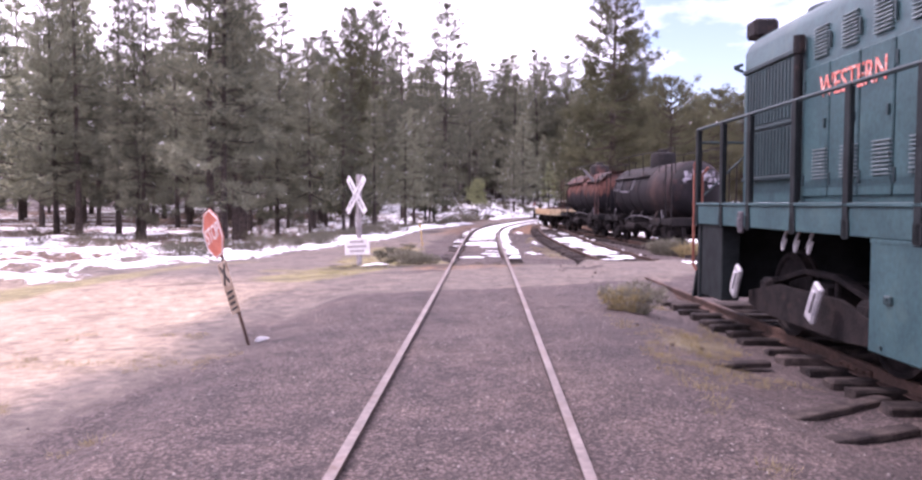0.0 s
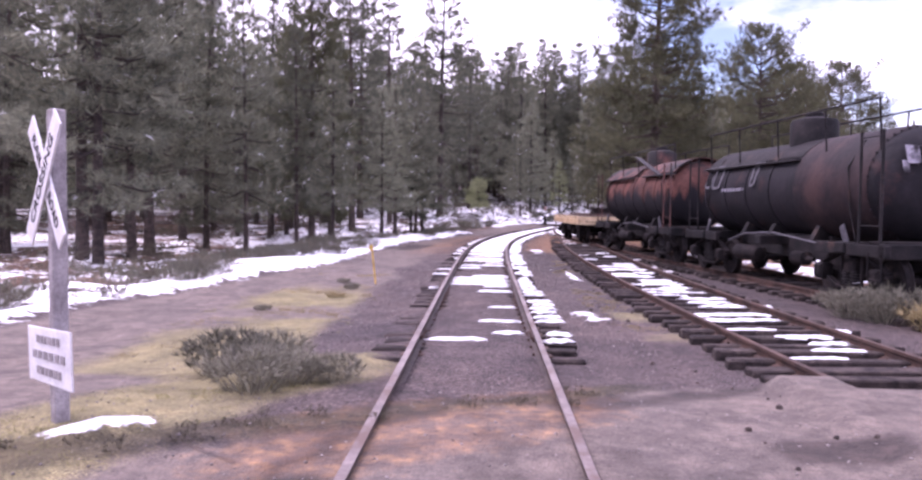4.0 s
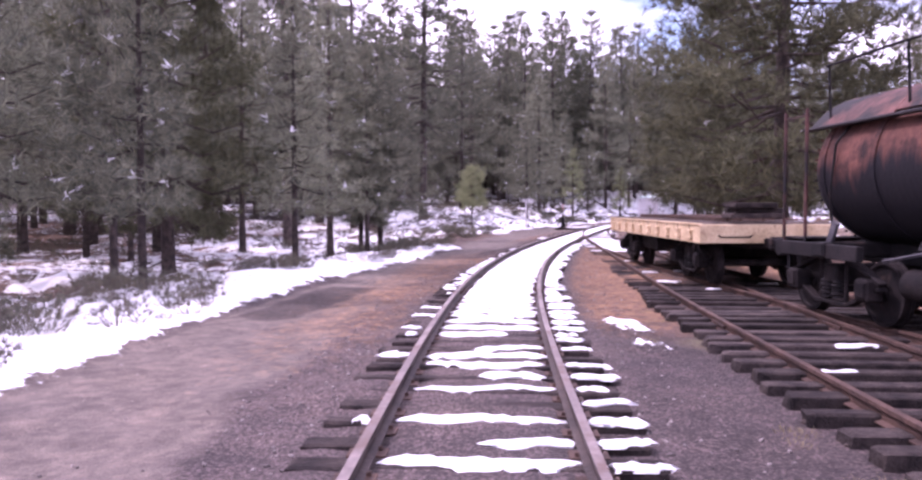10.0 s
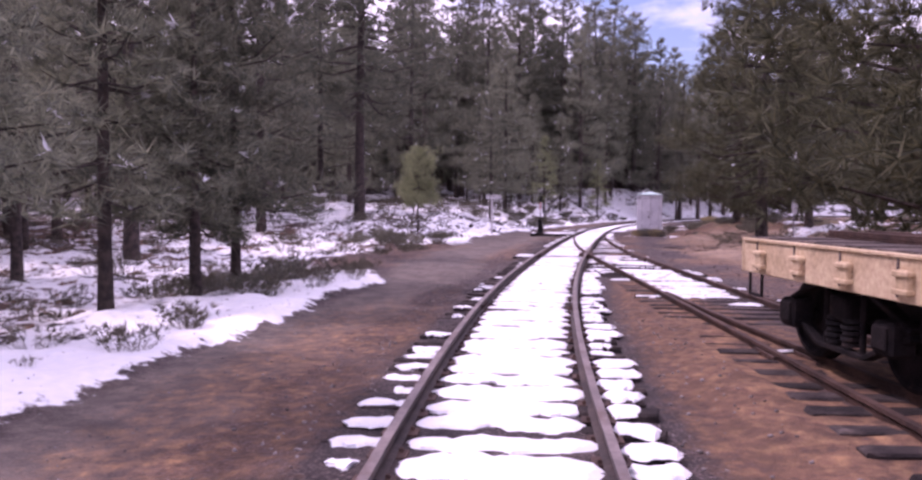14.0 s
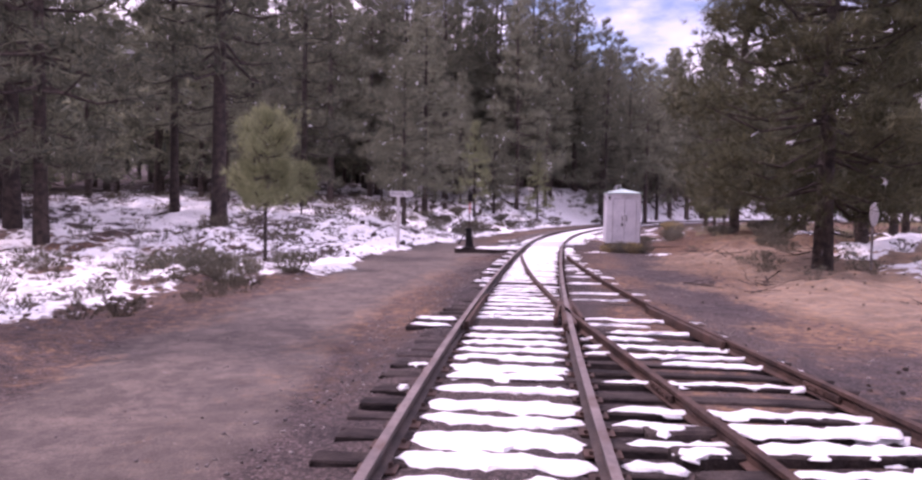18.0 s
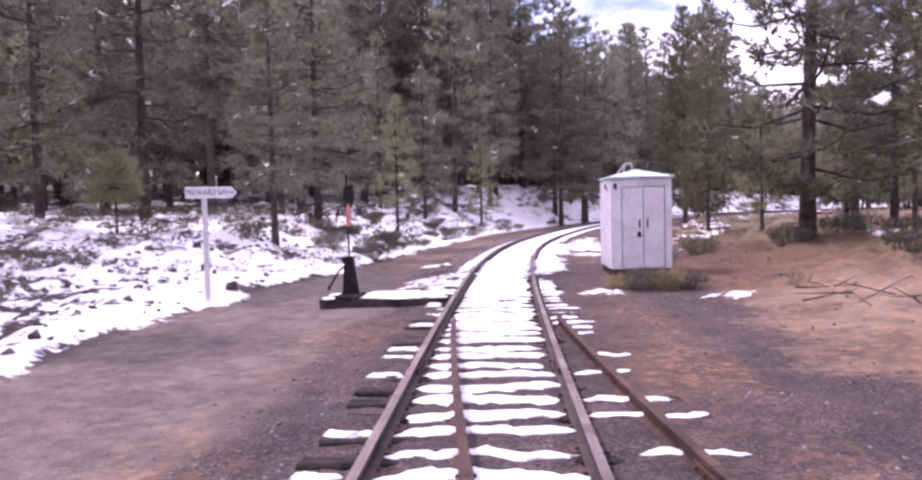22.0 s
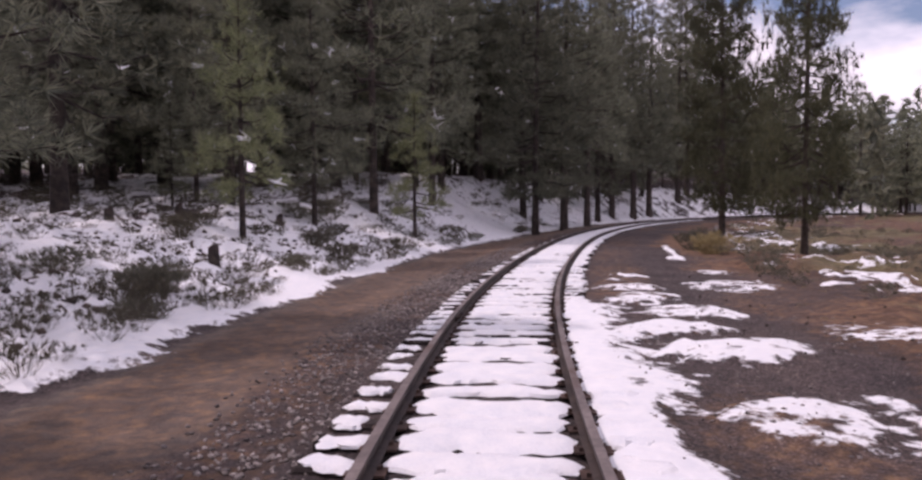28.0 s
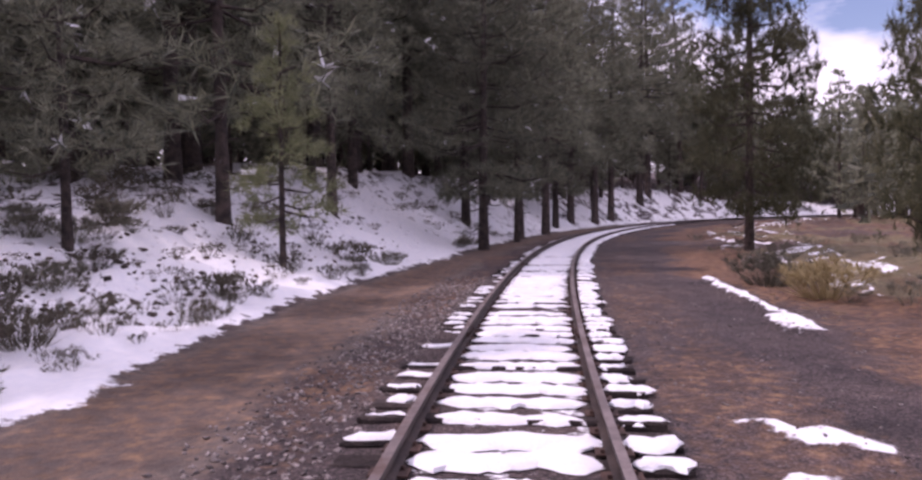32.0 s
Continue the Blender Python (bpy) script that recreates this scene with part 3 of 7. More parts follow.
def ground_material():
    m = bpy.data.materials.new("ground")
    m.use_nodes = True
    n, k = m.node_tree.nodes, m.node_tree.links
    b = n["Principled BSDF"]
    co = n.new("ShaderNodeTexCoord")

    def tex(scale, detail=4.0, rough=0.55):
        t = n.new("ShaderNodeTexNoise")
        t.inputs["Scale"].default_value, t.inputs["Detail"].default_value, t.inputs["Roughness"].default_value = scale, detail, rough
        k.new(co.outputs["Object"], t.inputs["Vector"])
        return t.outputs["Fac"]

    def ramp(fac, *stops):
        r = n.new("ShaderNodeValToRGB")
        while len(r.color_ramp.elements) < len(stops):
            r.color_ramp.elements.new(0.5)
        for e, (p, c) in zip(r.color_ramp.elements, stops):
            e.position, e.color = p, (*c, 1)
        k.new(fac, r.inputs["Fac"])
        return r.outputs["Color"]

    def blend(fac, a, c, mode="MIX"):
        x = n.new("ShaderNodeMix")
        x.data_type, x.blend_type = "RGBA", mode
        for sock, val in (("Factor", fac), ("A", a), ("B", c)):
            if isinstance(val, (int, float)):
                x.inputs[sock].default_value = val
            else:
                k.new(val, x.inputs[sock])
        return x.outputs["Result"]

    def cover(name, wobble, amount, soft):
        a, ad, mr = n.new("ShaderNodeAttribute"), n.new("ShaderNodeMath"), n.new("ShaderNodeMapRange")
        a.attribute_name = name
        ad.operation = "MULTIPLY_ADD"
        k.new(wobble, ad.inputs[0])
        ad.inputs[1].default_value = amount
        k.new(a.outputs["Fac"], ad.inputs[2])
        mid = 0.5 + amount * 0.5
        mr.inputs["From Min"].default_value, mr.inputs["From Max"].default_value = mid - soft, mid + soft
        k.new(ad.outputs[0], mr.inputs["Value"])
        return mr.outputs["Result"]

    stones = n.new("ShaderNodeTexVoronoi")
    stones.inputs["Scale"].default_value = 42.0
    k.new(co.outputs["Object"], stones.inputs["Vector"])
    grain, mid, big = tex(55, 3), tex(7, 5), tex(0.8, 6, 0.6)
    gravel = ramp(stones.outputs["Color"], (0.1, (0.038, 0.031, 0.031)), (0.5, (0.088, 0.072, 0.071)), (0.95, (0.205, 0.174, 0.168)))
    gravel = blend(0.85, gravel, ramp(big, (0.3, (0.33, 0.30, 0.32)), (0.5, (0.49, 0.45, 0.44)), (0.7, (0.66, 0.61, 0.57))), "OVERLAY")
    gravel = blend(0.5, gravel, ramp(tex(0.23, 4, 0.6), (0.35, (0.36, 0.35, 0.37)), (0.65, (0.62, 0.57, 0.53))), "OVERLAY")
    # shade in the gaps between stones, multiplied into the gravel and dirt colour
    crevice_shade = ramp(stones.outputs["Distance"], (0.25, (1.0, 1.0, 1.0)), (0.62, (0.52, 0.50, 0.50)))
    gravel = blend(1.0, gravel, crevice_shade, "MULTIPLY")
    mottle = tex(2.3, 9, 0.72)
    pebble = n.new("ShaderNodeTexVoronoi")
    pebble.inputs["Scale"].default_value = 13.0
    k.new(co.outputs["Object"], pebble.inputs["Vector"])
    dirt = ramp(mid, (0.3, (0.118, 0.098, 0.087)), (0.7, (0.200, 0.168, 0.146)))
    dirt = blend(0.5, dirt, ramp(big, (0.3, (0.40, 0.39, 0.40)), (0.7, (0.60, 0.56, 0.52))), "OVERLAY")
    dirt = blend(0.45, dirt, crevice_shade, "MULTIPLY")
    red = ramp(mid, (0.3, (0.085, 0.043, 0.030)), (0.52, (0.180, 0.099, 0.057)), (0.72, (0.33, 0.192, 0.096)))
    straw = ramp(grain, (0.3, (0.115, 0.100, 0.046)), (0.7, (0.285, 0.250, 0.128)))
    c = blend(cover("road", mid, 0.5, 0.22), gravel, dirt)
    sand = ramp(mid, (0.3, (0.26, 0.20, 0.145)), (0.7, (0.40, 0.315, 0.235)))
    c = blend(cover("sand", mid, 0.6, 0.3), c, sand)
    c = blend(cover("soil", mid, 0.9, 0.25), c, red)
    c = blend(cover("grass", grain, 0.9, 0.2), c, straw)
    c = blend(0.35, c, ramp(grain, (0.3, (0.3, 0.3, 0.3)), (0.7, (0.7, 0.7, 0.7))), "OVERLAY")
    c = blend(0.75, c, ramp(mottle, (0.36, (0.26, 0.25, 0.25)), (0.50, (0.47, 0.47, 0.47)), (0.64, (0.70, 0.68, 0.66))), "OVERLAY")
    c = blend(ramp(pebble.outputs["Distance"], (0.10, (0.55, 0.55, 0.55)), (0.24, (0.0, 0.0, 0.0))), c, blend(1.0, c, ramp(pebble.outputs["Color"], (0.35, (0.30, 0.28, 0.28)), (0.75, (1.0, 1.0, 1.0)), (0.95, (1.7, 1.65, 1.6))), "MULTIPLY"))
    c = blend(cover("wet", mid, 0.5, 0.25), c, blend(1.0, c, ramp(mid, (0.0, (0.34, 0.32, 0.33)), (1.0, (0.44, 0.41, 0.41))), "MULTIPLY"))
    white = cover("snow", tex(3.4, 7, 0.66), 1.7, 0.07)
    c = blend(white, c, ramp(mid, (0.3, (0.80, 0.82, 0.86)), (0.7, (0.90, 0.90, 0.91))))
    k.new(c, b.inputs["Base Color"])
    b.inputs["Roughness"].default_value = 0.9
    bump, height = n.new("ShaderNodeBump"), blend(white, blend(0.5, stones.outputs["Distance"], grain), mid)
    bump.inputs["Strength"].default_value, bump.inputs["Distance"].default_value = 0.9, 0.025
    k.new(height, bump.inputs["Height"])
    k.new(bump.outputs["Normal"], b.inputs["Normal"])
    return m


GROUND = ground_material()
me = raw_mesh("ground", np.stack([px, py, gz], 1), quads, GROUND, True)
# darker ground: road streak, pothole, ridge, ruts, puddle, then ballast, soil and road
wet = 1.35 * step(0.62, 0.34, along((-2.05, 45.2), (-1.45, 49.0)) + (n2 - 0.5) * 0.2)
wet = np.maximum(wet, step(1.1, 0.6, np.hypot((px - 3.07) / 0.6, (py - 18.86) / 0.34) + (n2 - 0.5) * 0.5))
wet = np.maximum(wet, 0.9 * ridge * step(0.25, 0.45, n2))
for a, b in (((-3.4, 16.4), (-0.4, 18.2)), ((-6.5, 14.6), (-3.6, 16.0)), ((-1.2, 17.2), (-0.5, 19.0)), ((1.4, 19.9), (4.2, 21.6))):
    wet = np.maximum(wet, 0.75 * step(0.22, 0.08, along(a, b) + (n2 - 0.5) * 0.3))
wet = np.maximum(wet, 0.5 * step(1.0, 0.5, np.hypot((px - 23.4) * 1.6, (py - 110.5) * 1.3) + (n2 - 0.5) * 0.8))
wet = np.maximum(wet, (0.30 + 0.32 * n1) * step(3.6, 1.4, np.abs(gd) + (n1 - 0.5) * 2) * step(36, 48, gs) * step(112, 100, gs) * (1 - 0.8 * step(2.0, 3.0, gd) * step(70, 74, gs) * step(92, 86, gs)))
# darker soil and grassland on the right past the shed
wet = np.maximum(wet, step(3.0, 4.5, gd + (n1 - 0.5) * 2) * step(86, 94, gs) * step(112, 104, gs) * step(40, 20, gd) * (0.42 + 0.25 * n3))
wet = np.maximum(wet, step(3.5, 6, gd + (n1 - 0.5) * 2) * step(106, 112, gs) * step(60, 30, gd) * (0.34 + 0.25 * n3))
wet = np.maximum(wet, step(-2.6, -3.2, gd) * step(-0.2, 0.5, -gout) * step(92, 99, gs) * (0.28 + 0.22 * n3))
wet = np.maximum(wet, step(1.1, 1.6, gd) * step(0.2, -0.4, gd2) * step(30, 35, gs) * step(48, 44, gs) * (0.36 + 0.3 * n1))
sand = step(-2.9, -4.4, gd + (n1 - 0.5) * 2.4) * step(17, 11, gs + 0.3 * gd) * (0.5 + 0.45 * n3)
bare = step(3.0, 5.5, gd + (n1 - 0.5) * 3) * step(68, 75, gs) * step(94, 88, gs) * step(22, 15, gd)
sand = np.maximum(sand, bare * (0.45 + 0.5 * n3))
soil = soil * (1 - 0.5 * bare)
for name, val in (("snow", snow), ("road", road), ("sand", sand), ("soil", soil), ("grass", grass), ("wet", wet)):
    at = me.attributes.new(name, "FLOAT", "POINT")
    at.data.foreach_set("value", np.clip(val, 0, 1).astype(np.float32))
ground = tagged(new("ground", me), "gravel and dirt ground with melting snow beside the tracks", "ground", kind="structure")


def floor_z(x, y):
    """Height of the ground sheet at a place."""
    i = int(np.clip(np.searchsorted(gxs, x) - 1, 0, nx - 2))
    j = int(np.clip(np.searchsorted(gys, y) - 1, 0, ny - 2))
    u, v = (x - gxs[i]) / (gxs[i + 1] - gxs[i]), (y - gys[j]) / (gys[j + 1] - gys[j])
    g = gz.reshape(ny, nx)
    return float((g[j, i] * (1 - u) + g[j, i + 1] * u) * (1 - v) + (g[j + 1, i] * (1 - u) + g[j + 1, i + 1] * u) * v)


# ---- rails and ties ----
HEAD = ((-0.035, 0.0), (0.035, 0.0), (0.035, -0.035), (0.012, -0.045), (0.01, -0.115), (0.065, -0.128), (0.065, -0.14),
        (-0.065, -0.14), (-0.065, -0.128), (-0.01, -0.115), (-0.012, -0.045), (-0.035, -0.035))


def rail_mesh(line, s0, s1, off, name, worn):
    """One rail: its profile carried along the line at an offset (a number or a function of s)."""
    s = np.linspace(s0, s1, max(2, int((s1 - s0) / 0.7) + 1))
    x, y, h = line.at(s, off(s) if callable(off) else off)
    n, vs, fs = len(HEAD), [], []
    for a, b, c in zip(x, y, h):
        vs += [(a + p * math.cos(c), b - p * math.sin(c), q) for p, q in HEAD]
    for i in range(len(s) - 1):
        fs += [(i * n + j, i * n + (j + 1) % n, (i + 1) * n + (j + 1) % n, (i + 1) * n + j) for j in range(n)]
    g = Geo().add(vs, fs + [tuple(range(n)), tuple(range((len(s) - 1) * n, len(s) * n))])
    me = g.mesh(name, RAIL if worn else RUSTRAIL)
    me.materials.append(RAIL_TOP if worn else RUSTRAIL)
    for p in me.polygons:
        if p.normal.z > 0.9 and me.vertices[p.vertices[0]].co.z > -0.01:
            p.material_index = 1
    return me


def lay(line, parent, ranges, worn=True):
    for s0, s1, off in ranges:
        s = s0
        while s < s1 - 0.5:
            e = min(s + 11.9, s1)
            part("rail", rail_mesh(line, s, e - 0.008, off, "rail", worn), None, parent)
            if e < s1 - 0.5:
                bar = Geo()
                o = float(off(e)) if callable(off) else off
                for sd in (-1, 1):
                    bar.box((sd * 0.032, 0, -0.082), (0.03, 0.62, 0.06), 0.006)
                    for k in (-0.22, -0.08, 0.08, 0.22):
                        bar.rod((sd * 0.045, k, -0.08), (sd * 0.068, k, -0.08), 0.014, 6)
                part("joint_bar", bar, RUSTRAIL, parent).matrix_basis = line.put(e, o)
            s = e


track_1 = root("track_1", pose(0, 0, 0), "main railway track with worn rails on wooden ties", "railway track", kind="structure")
track_2 = root("track_2", pose(0, 0, 0), "siding track with rusty rails on dark wooden ties", "railway track", kind="structure")
track_3 = root("track_3", pose(0, 0, 0), "rusty spur track under the tank cars", "railway track", kind="structure")
lay(main, track_1, [(-12, 232, -0.755), (-12, 232, 0.755)])
S_END = float(siding.s[-1])
lay(siding, track_2, [(2, S_END - 4.0, -0.755), (2, S_END - 4.0, 0.755)], False)
lay(spur, track_3, [(20, float(spur.s[-1]) - 4.3, -0.755), (20, float(spur.s[-1]) - 4.3, 0.755)], False)

rng = random.Random(5)


def tie_mesh(k):
    r = random.Random(k)
    g = Geo().box((0, 0, 0), (2.5, 0.22, 0.17), 0.015)
    g.v = [(x + r.uniform(-0.03, 0.03), y + r.uniform(-0.012, 0.012), z + r.uniform(-0.012, 0.008)) for x, y, z in g.v]
    return g.mesh("tie", TIE)


TIES = [tie_mesh(k) for k in range(7)]
snow_v, snow_f = [], []


def drift(m, x0, x1, w, h, rr):
    """A strip of melting snow lying across on a tie, with a ragged outline."""
    nx2, prof = max(8, int((x1 - x0) / 0.07)), ((-1, 0), (-0.8, 0.6), (-0.3, 1), (0.3, 1), (0.8, 0.6), (1, 0))
    o, cy, ww = len(snow_v), 0.0, w
    for i in range(nx2 + 1):
        t = i / nx2
        cy = 0.8 * cy + rr.uniform(-0.04, 0.04)
        ww = 0.45 * ww + 0.55 * w * (rr.uniform(0.7, 1.3) if w > 0.28 else rr.uniform(0.35, 1.65))
        end = max(0.10, 1 - abs(2 * t - 1) ** (9 if x1 - x0 > 0.9 else 7))
        for a, b in prof:
            snow_v.append(tuple(m @ Vector((x0 + (x1 - x0) * t + rr.uniform(-0.022, 0.022), cy + a * ww / 2 * end + rr.uniform(-0.016, 0.016), b * h * end * rr.uniform(0.7, 1.1) - 0.012))))
    for i in range(nx2):
        for j in range(5):
            a = o + i * 6 + j
            snow_f.append((a, a + 6, a + 7, a + 1))


def sleepers(line, parent, s0, s1, gap, extra=None, coat=(), seed=1, proud=0.0):
    """Ties along a line; extra(s) lengthens them to the right under a turnout; coat rows give the snow: s, chance and width mid, right, left."""
    rr, s = random.Random(seed), s0
    while s < s1:
        ex = float(extra(s)) if extra else 0.0
        ob = part("tie", rr.choice(TIES), None, parent)
        m = line.put(s, ex / 2 + rr.uniform(-0.05, 0.05), -0.225 + proud + rr.uniform(-0.015, 0.012), rr.uniform(-1.8, 1.8))
        ob.matrix_basis = m @ Matrix.Diagonal(((2.5 + ex) / 2.5, rr.uniform(0.9, 1.1), 1, 1))
        if coat:
            q = [np.interp(s, [c[0] for c in coat], [c[i] for c in coat]) for i in range(1, 7)]
            cx, cy, _ = line.at(s, 0.0)
            mm = line.put(s, 0, max(-0.14 + proud, floor_z(float(cx), float(cy)) + 0.006))
            for a, b, i in ((-0.68, 0.68 + 0 * ex, 0), (0.84, 1.25 + ex, 2), (-1.25, -0.84, 4)):
                if rr.random() < q[i] and q[i + 1] > 0.02:
                    cut = rr.random()
                    lo, hi = a, b
                    if i == 0 and q[i] < 0.45:
                        lo, hi = (a + (b - a) * rr.uniform(0.45, 0.75), b) if cut < 0.7 else (a, b - (b - a) * rr.uniform(0.4, 0.7))
                    elif cut < 0.25 and q[i] < 0.9:
                        lo = a + (b - a) * rr.uniform(0.2, 0.6)
                    elif cut < 0.4 and q[i] < 0.9:
                        hi = b - (b - a) * rr.uniform(0.2, 0.6)
                    drift(mm, lo, hi + rr.uniform(-0.12, 0.12) * (1 if i else 0.5), q[i + 1] * rr.uniform(0.7, 1.4) * (0.8 if i else 1), 0.035 + 0.05 * q[i + 1], rr)
        s += gap * rr.uniform(0.9, 1.1)


COAT_1 = ((22, 0.1, 0.12, 0.3, 0.12, 0, 0), (24, 0.28, 0.10, 0.85, 0.17, 0.08, 0.1), (29, 0.34, 0.11, 0.9, 0.18, 0.08, 0.1), (31, 0.75, 0.15, 0.9, 0.18, 0.05, 0.1), (34, 0.5, 0.13, 0.85, 0.19, 0.08, 0.1), (38, 0.6, 0.14, 0.9, 0.19, 0.1, 0.1), (42, 0.85, 0.20, 0.9, 0.2, 0.3, 0.14),
          (48, 1, 0.34, 1, 0.28, 0.7, 0.2), (54, 1, 0.40, 1, 0.32, 0.8, 0.24), (58, 1, 0.42, 1, 0.34, 0.8, 0.24), (63, 1, 0.34, 0.9, 0.3, 0.35, 0.2), (68, 1, 0.27, 0.95, 0.21, 0.1, 0.15), (71, 0.98, 0.17, 0.6, 0.13, 0.1, 0.15), (76, 0.97, 0.14, 0.5, 0.11, 0.05, 0.1),
          (80, 0.97, 0.17, 0.6, 0.15, 0.5, 0.16), (86, 1, 0.22, 0.9, 0.17, 0.7, 0.16), (89, 1, 0.24, 0.95, 0.18, 0.8, 0.18), (92, 1, 0.40, 1, 0.28, 1, 0.26), (99, 1, 0.48, 1, 0.42, 1, 0.36), (105, 1, 0.38, 1, 0.32, 1, 0.26), (109, 1, 0.3, 1, 0.26, 0.95, 0.2), (116, 0.9, 0.3, 0.9, 0.3, 0.6, 0.18), (160, 0.9, 0.4, 0.9, 0.4, 0.5, 0.2))
COAT_2 = ((20, 0, 0, 0, 0, 0, 0), (24, 0.9, 0.17, 0.3, 0.15, 0, 0), (30, 0.8, 0.15, 0.3, 0.15, 0, 0), (34, 0.6, 0.2, 0.2, 0.12, 0, 0), (38, 0.35, 0.14, 0.1, 0.1, 0.0, 0.1), (46, 0.15, 0.1, 0.1, 0.1, 0, 0), (58, 0.2, 0.1, 0.1, 0.1, 0, 0),
          (60, 0.95, 0.25, 0.5, 0.18, 0.4, 0.2), (67, 1, 0.26, 0.5, 0.2, 0.3, 0.2))
turn_extra = lambda s: side_off(s) if 66 < s < TOE - 1 else 0.0
sleepers(main, track_1, 22.5, 178, 0.5, turn_extra, COAT_1, 3)
off2 = lambda s: spur_off(s) if siding.s_of_y(41) < s < TOE3 - 1 else 0.0
y2s = [(siding.s_of_y(c[0]), *c[1:]) for c in COAT_2]
sleepers(siding, track_2, siding.s_of_y(20.8), siding.s_of_y(66.2), 0.5, off2, y2s, 4, 0.05)
sleepers(siding, track_2, siding.s_of_y(-8), siding.s_of_y(13.2), 0.52, None, (), 6, 0.03)
sleepers(spur, track_3, spur.s_of_y(17), spur.s_of_y(41), 0.52, None, (), 8, 0.03)
tie_snow = tagged(new("tie_snow", Geo().add(snow_v, snow_f).mesh("tie_snow", SNOW, True)), "strips of melting snow lying on the track ties", "snow", kind="stuff")

# tie plates and spikes along the rails of the near stretches
for line, parent, s0, s1, seed in ((main, track_1, 22.6, 130, 3), (siding, track_2, siding.s_of_y(21), siding.s_of_y(66), 4)):
    g = Geo()
    for i in range(int((s1 - s0) / 0.5)):
        for sd in (-0.755, 0.755):
            m = line.put(s0 + i * 0.5, sd)
            g.box((0, 0, -0.138), (0.27, 0.17, 0.016), 0, m)
            for e in (-0.085, 0.085):
                g.box((e, 0.04 if e > 0 else -0.04, -0.118), (0.03, 0.03, 0.03), 0, m)
    tagged(part("tie_plates", g, RUSTRAIL, parent), kind="stuff")


# ---- pines ----
def blades(rr, centres, ways, size, count, width, spread):
    """Tufts: thin blades out of each centre, leaning towards its way."""
    n = len(centres)
    c = np.repeat(centres, count, 0)
    d = np.repeat(ways, count, 0) + rr.normal(0, spread, (n * count, 3))
    d /= np.linalg.norm(d, axis=1)[:, None] + 1e-9
    ln = np.repeat(size, count)[:, None] * rr.uniform(0.65, 1.15, (n * count, 1))
    side = np.cross(d, rr.normal(0, 1, (n * count, 3)))
    side /= np.linalg.norm(side, axis=1)[:, None] + 1e-9
    w = ln * width
    v = np.stack([c + side * w * 0.5, c - side * w * 0.5, c + d * ln], 1).reshape(-1, 3)
    return v, np.arange(len(v)).reshape(-1, 3)


def tube(vs, fs, pts, radii, seg):
    """A tapered tube through points."""
    o = len(vs)
    for i, (p, r) in enumerate(zip(pts, radii)):
        p = Vector(p)
        a = Vector(pts[min(i + 1, len(pts) - 1)]) - Vector(pts[max(i - 1, 0)])
        u = a.cross(Vector((0.3, 0.9, 0.2))).normalized()
        w = a.cross(u).normalized()
        for k in range(seg):
            t = 2 * math.pi * k / seg
            vs.append(tuple(p + float(r) * (math.cos(t) * u + math.sin(t) * w)))
    for i in range(len(pts) - 1):
        for k in range(seg):
            fs.append((o + i * seg + k, o + i * seg + (k + 1) % seg, o + (i + 1) * seg + (k + 1) % seg, o + (i + 1) * seg + k))


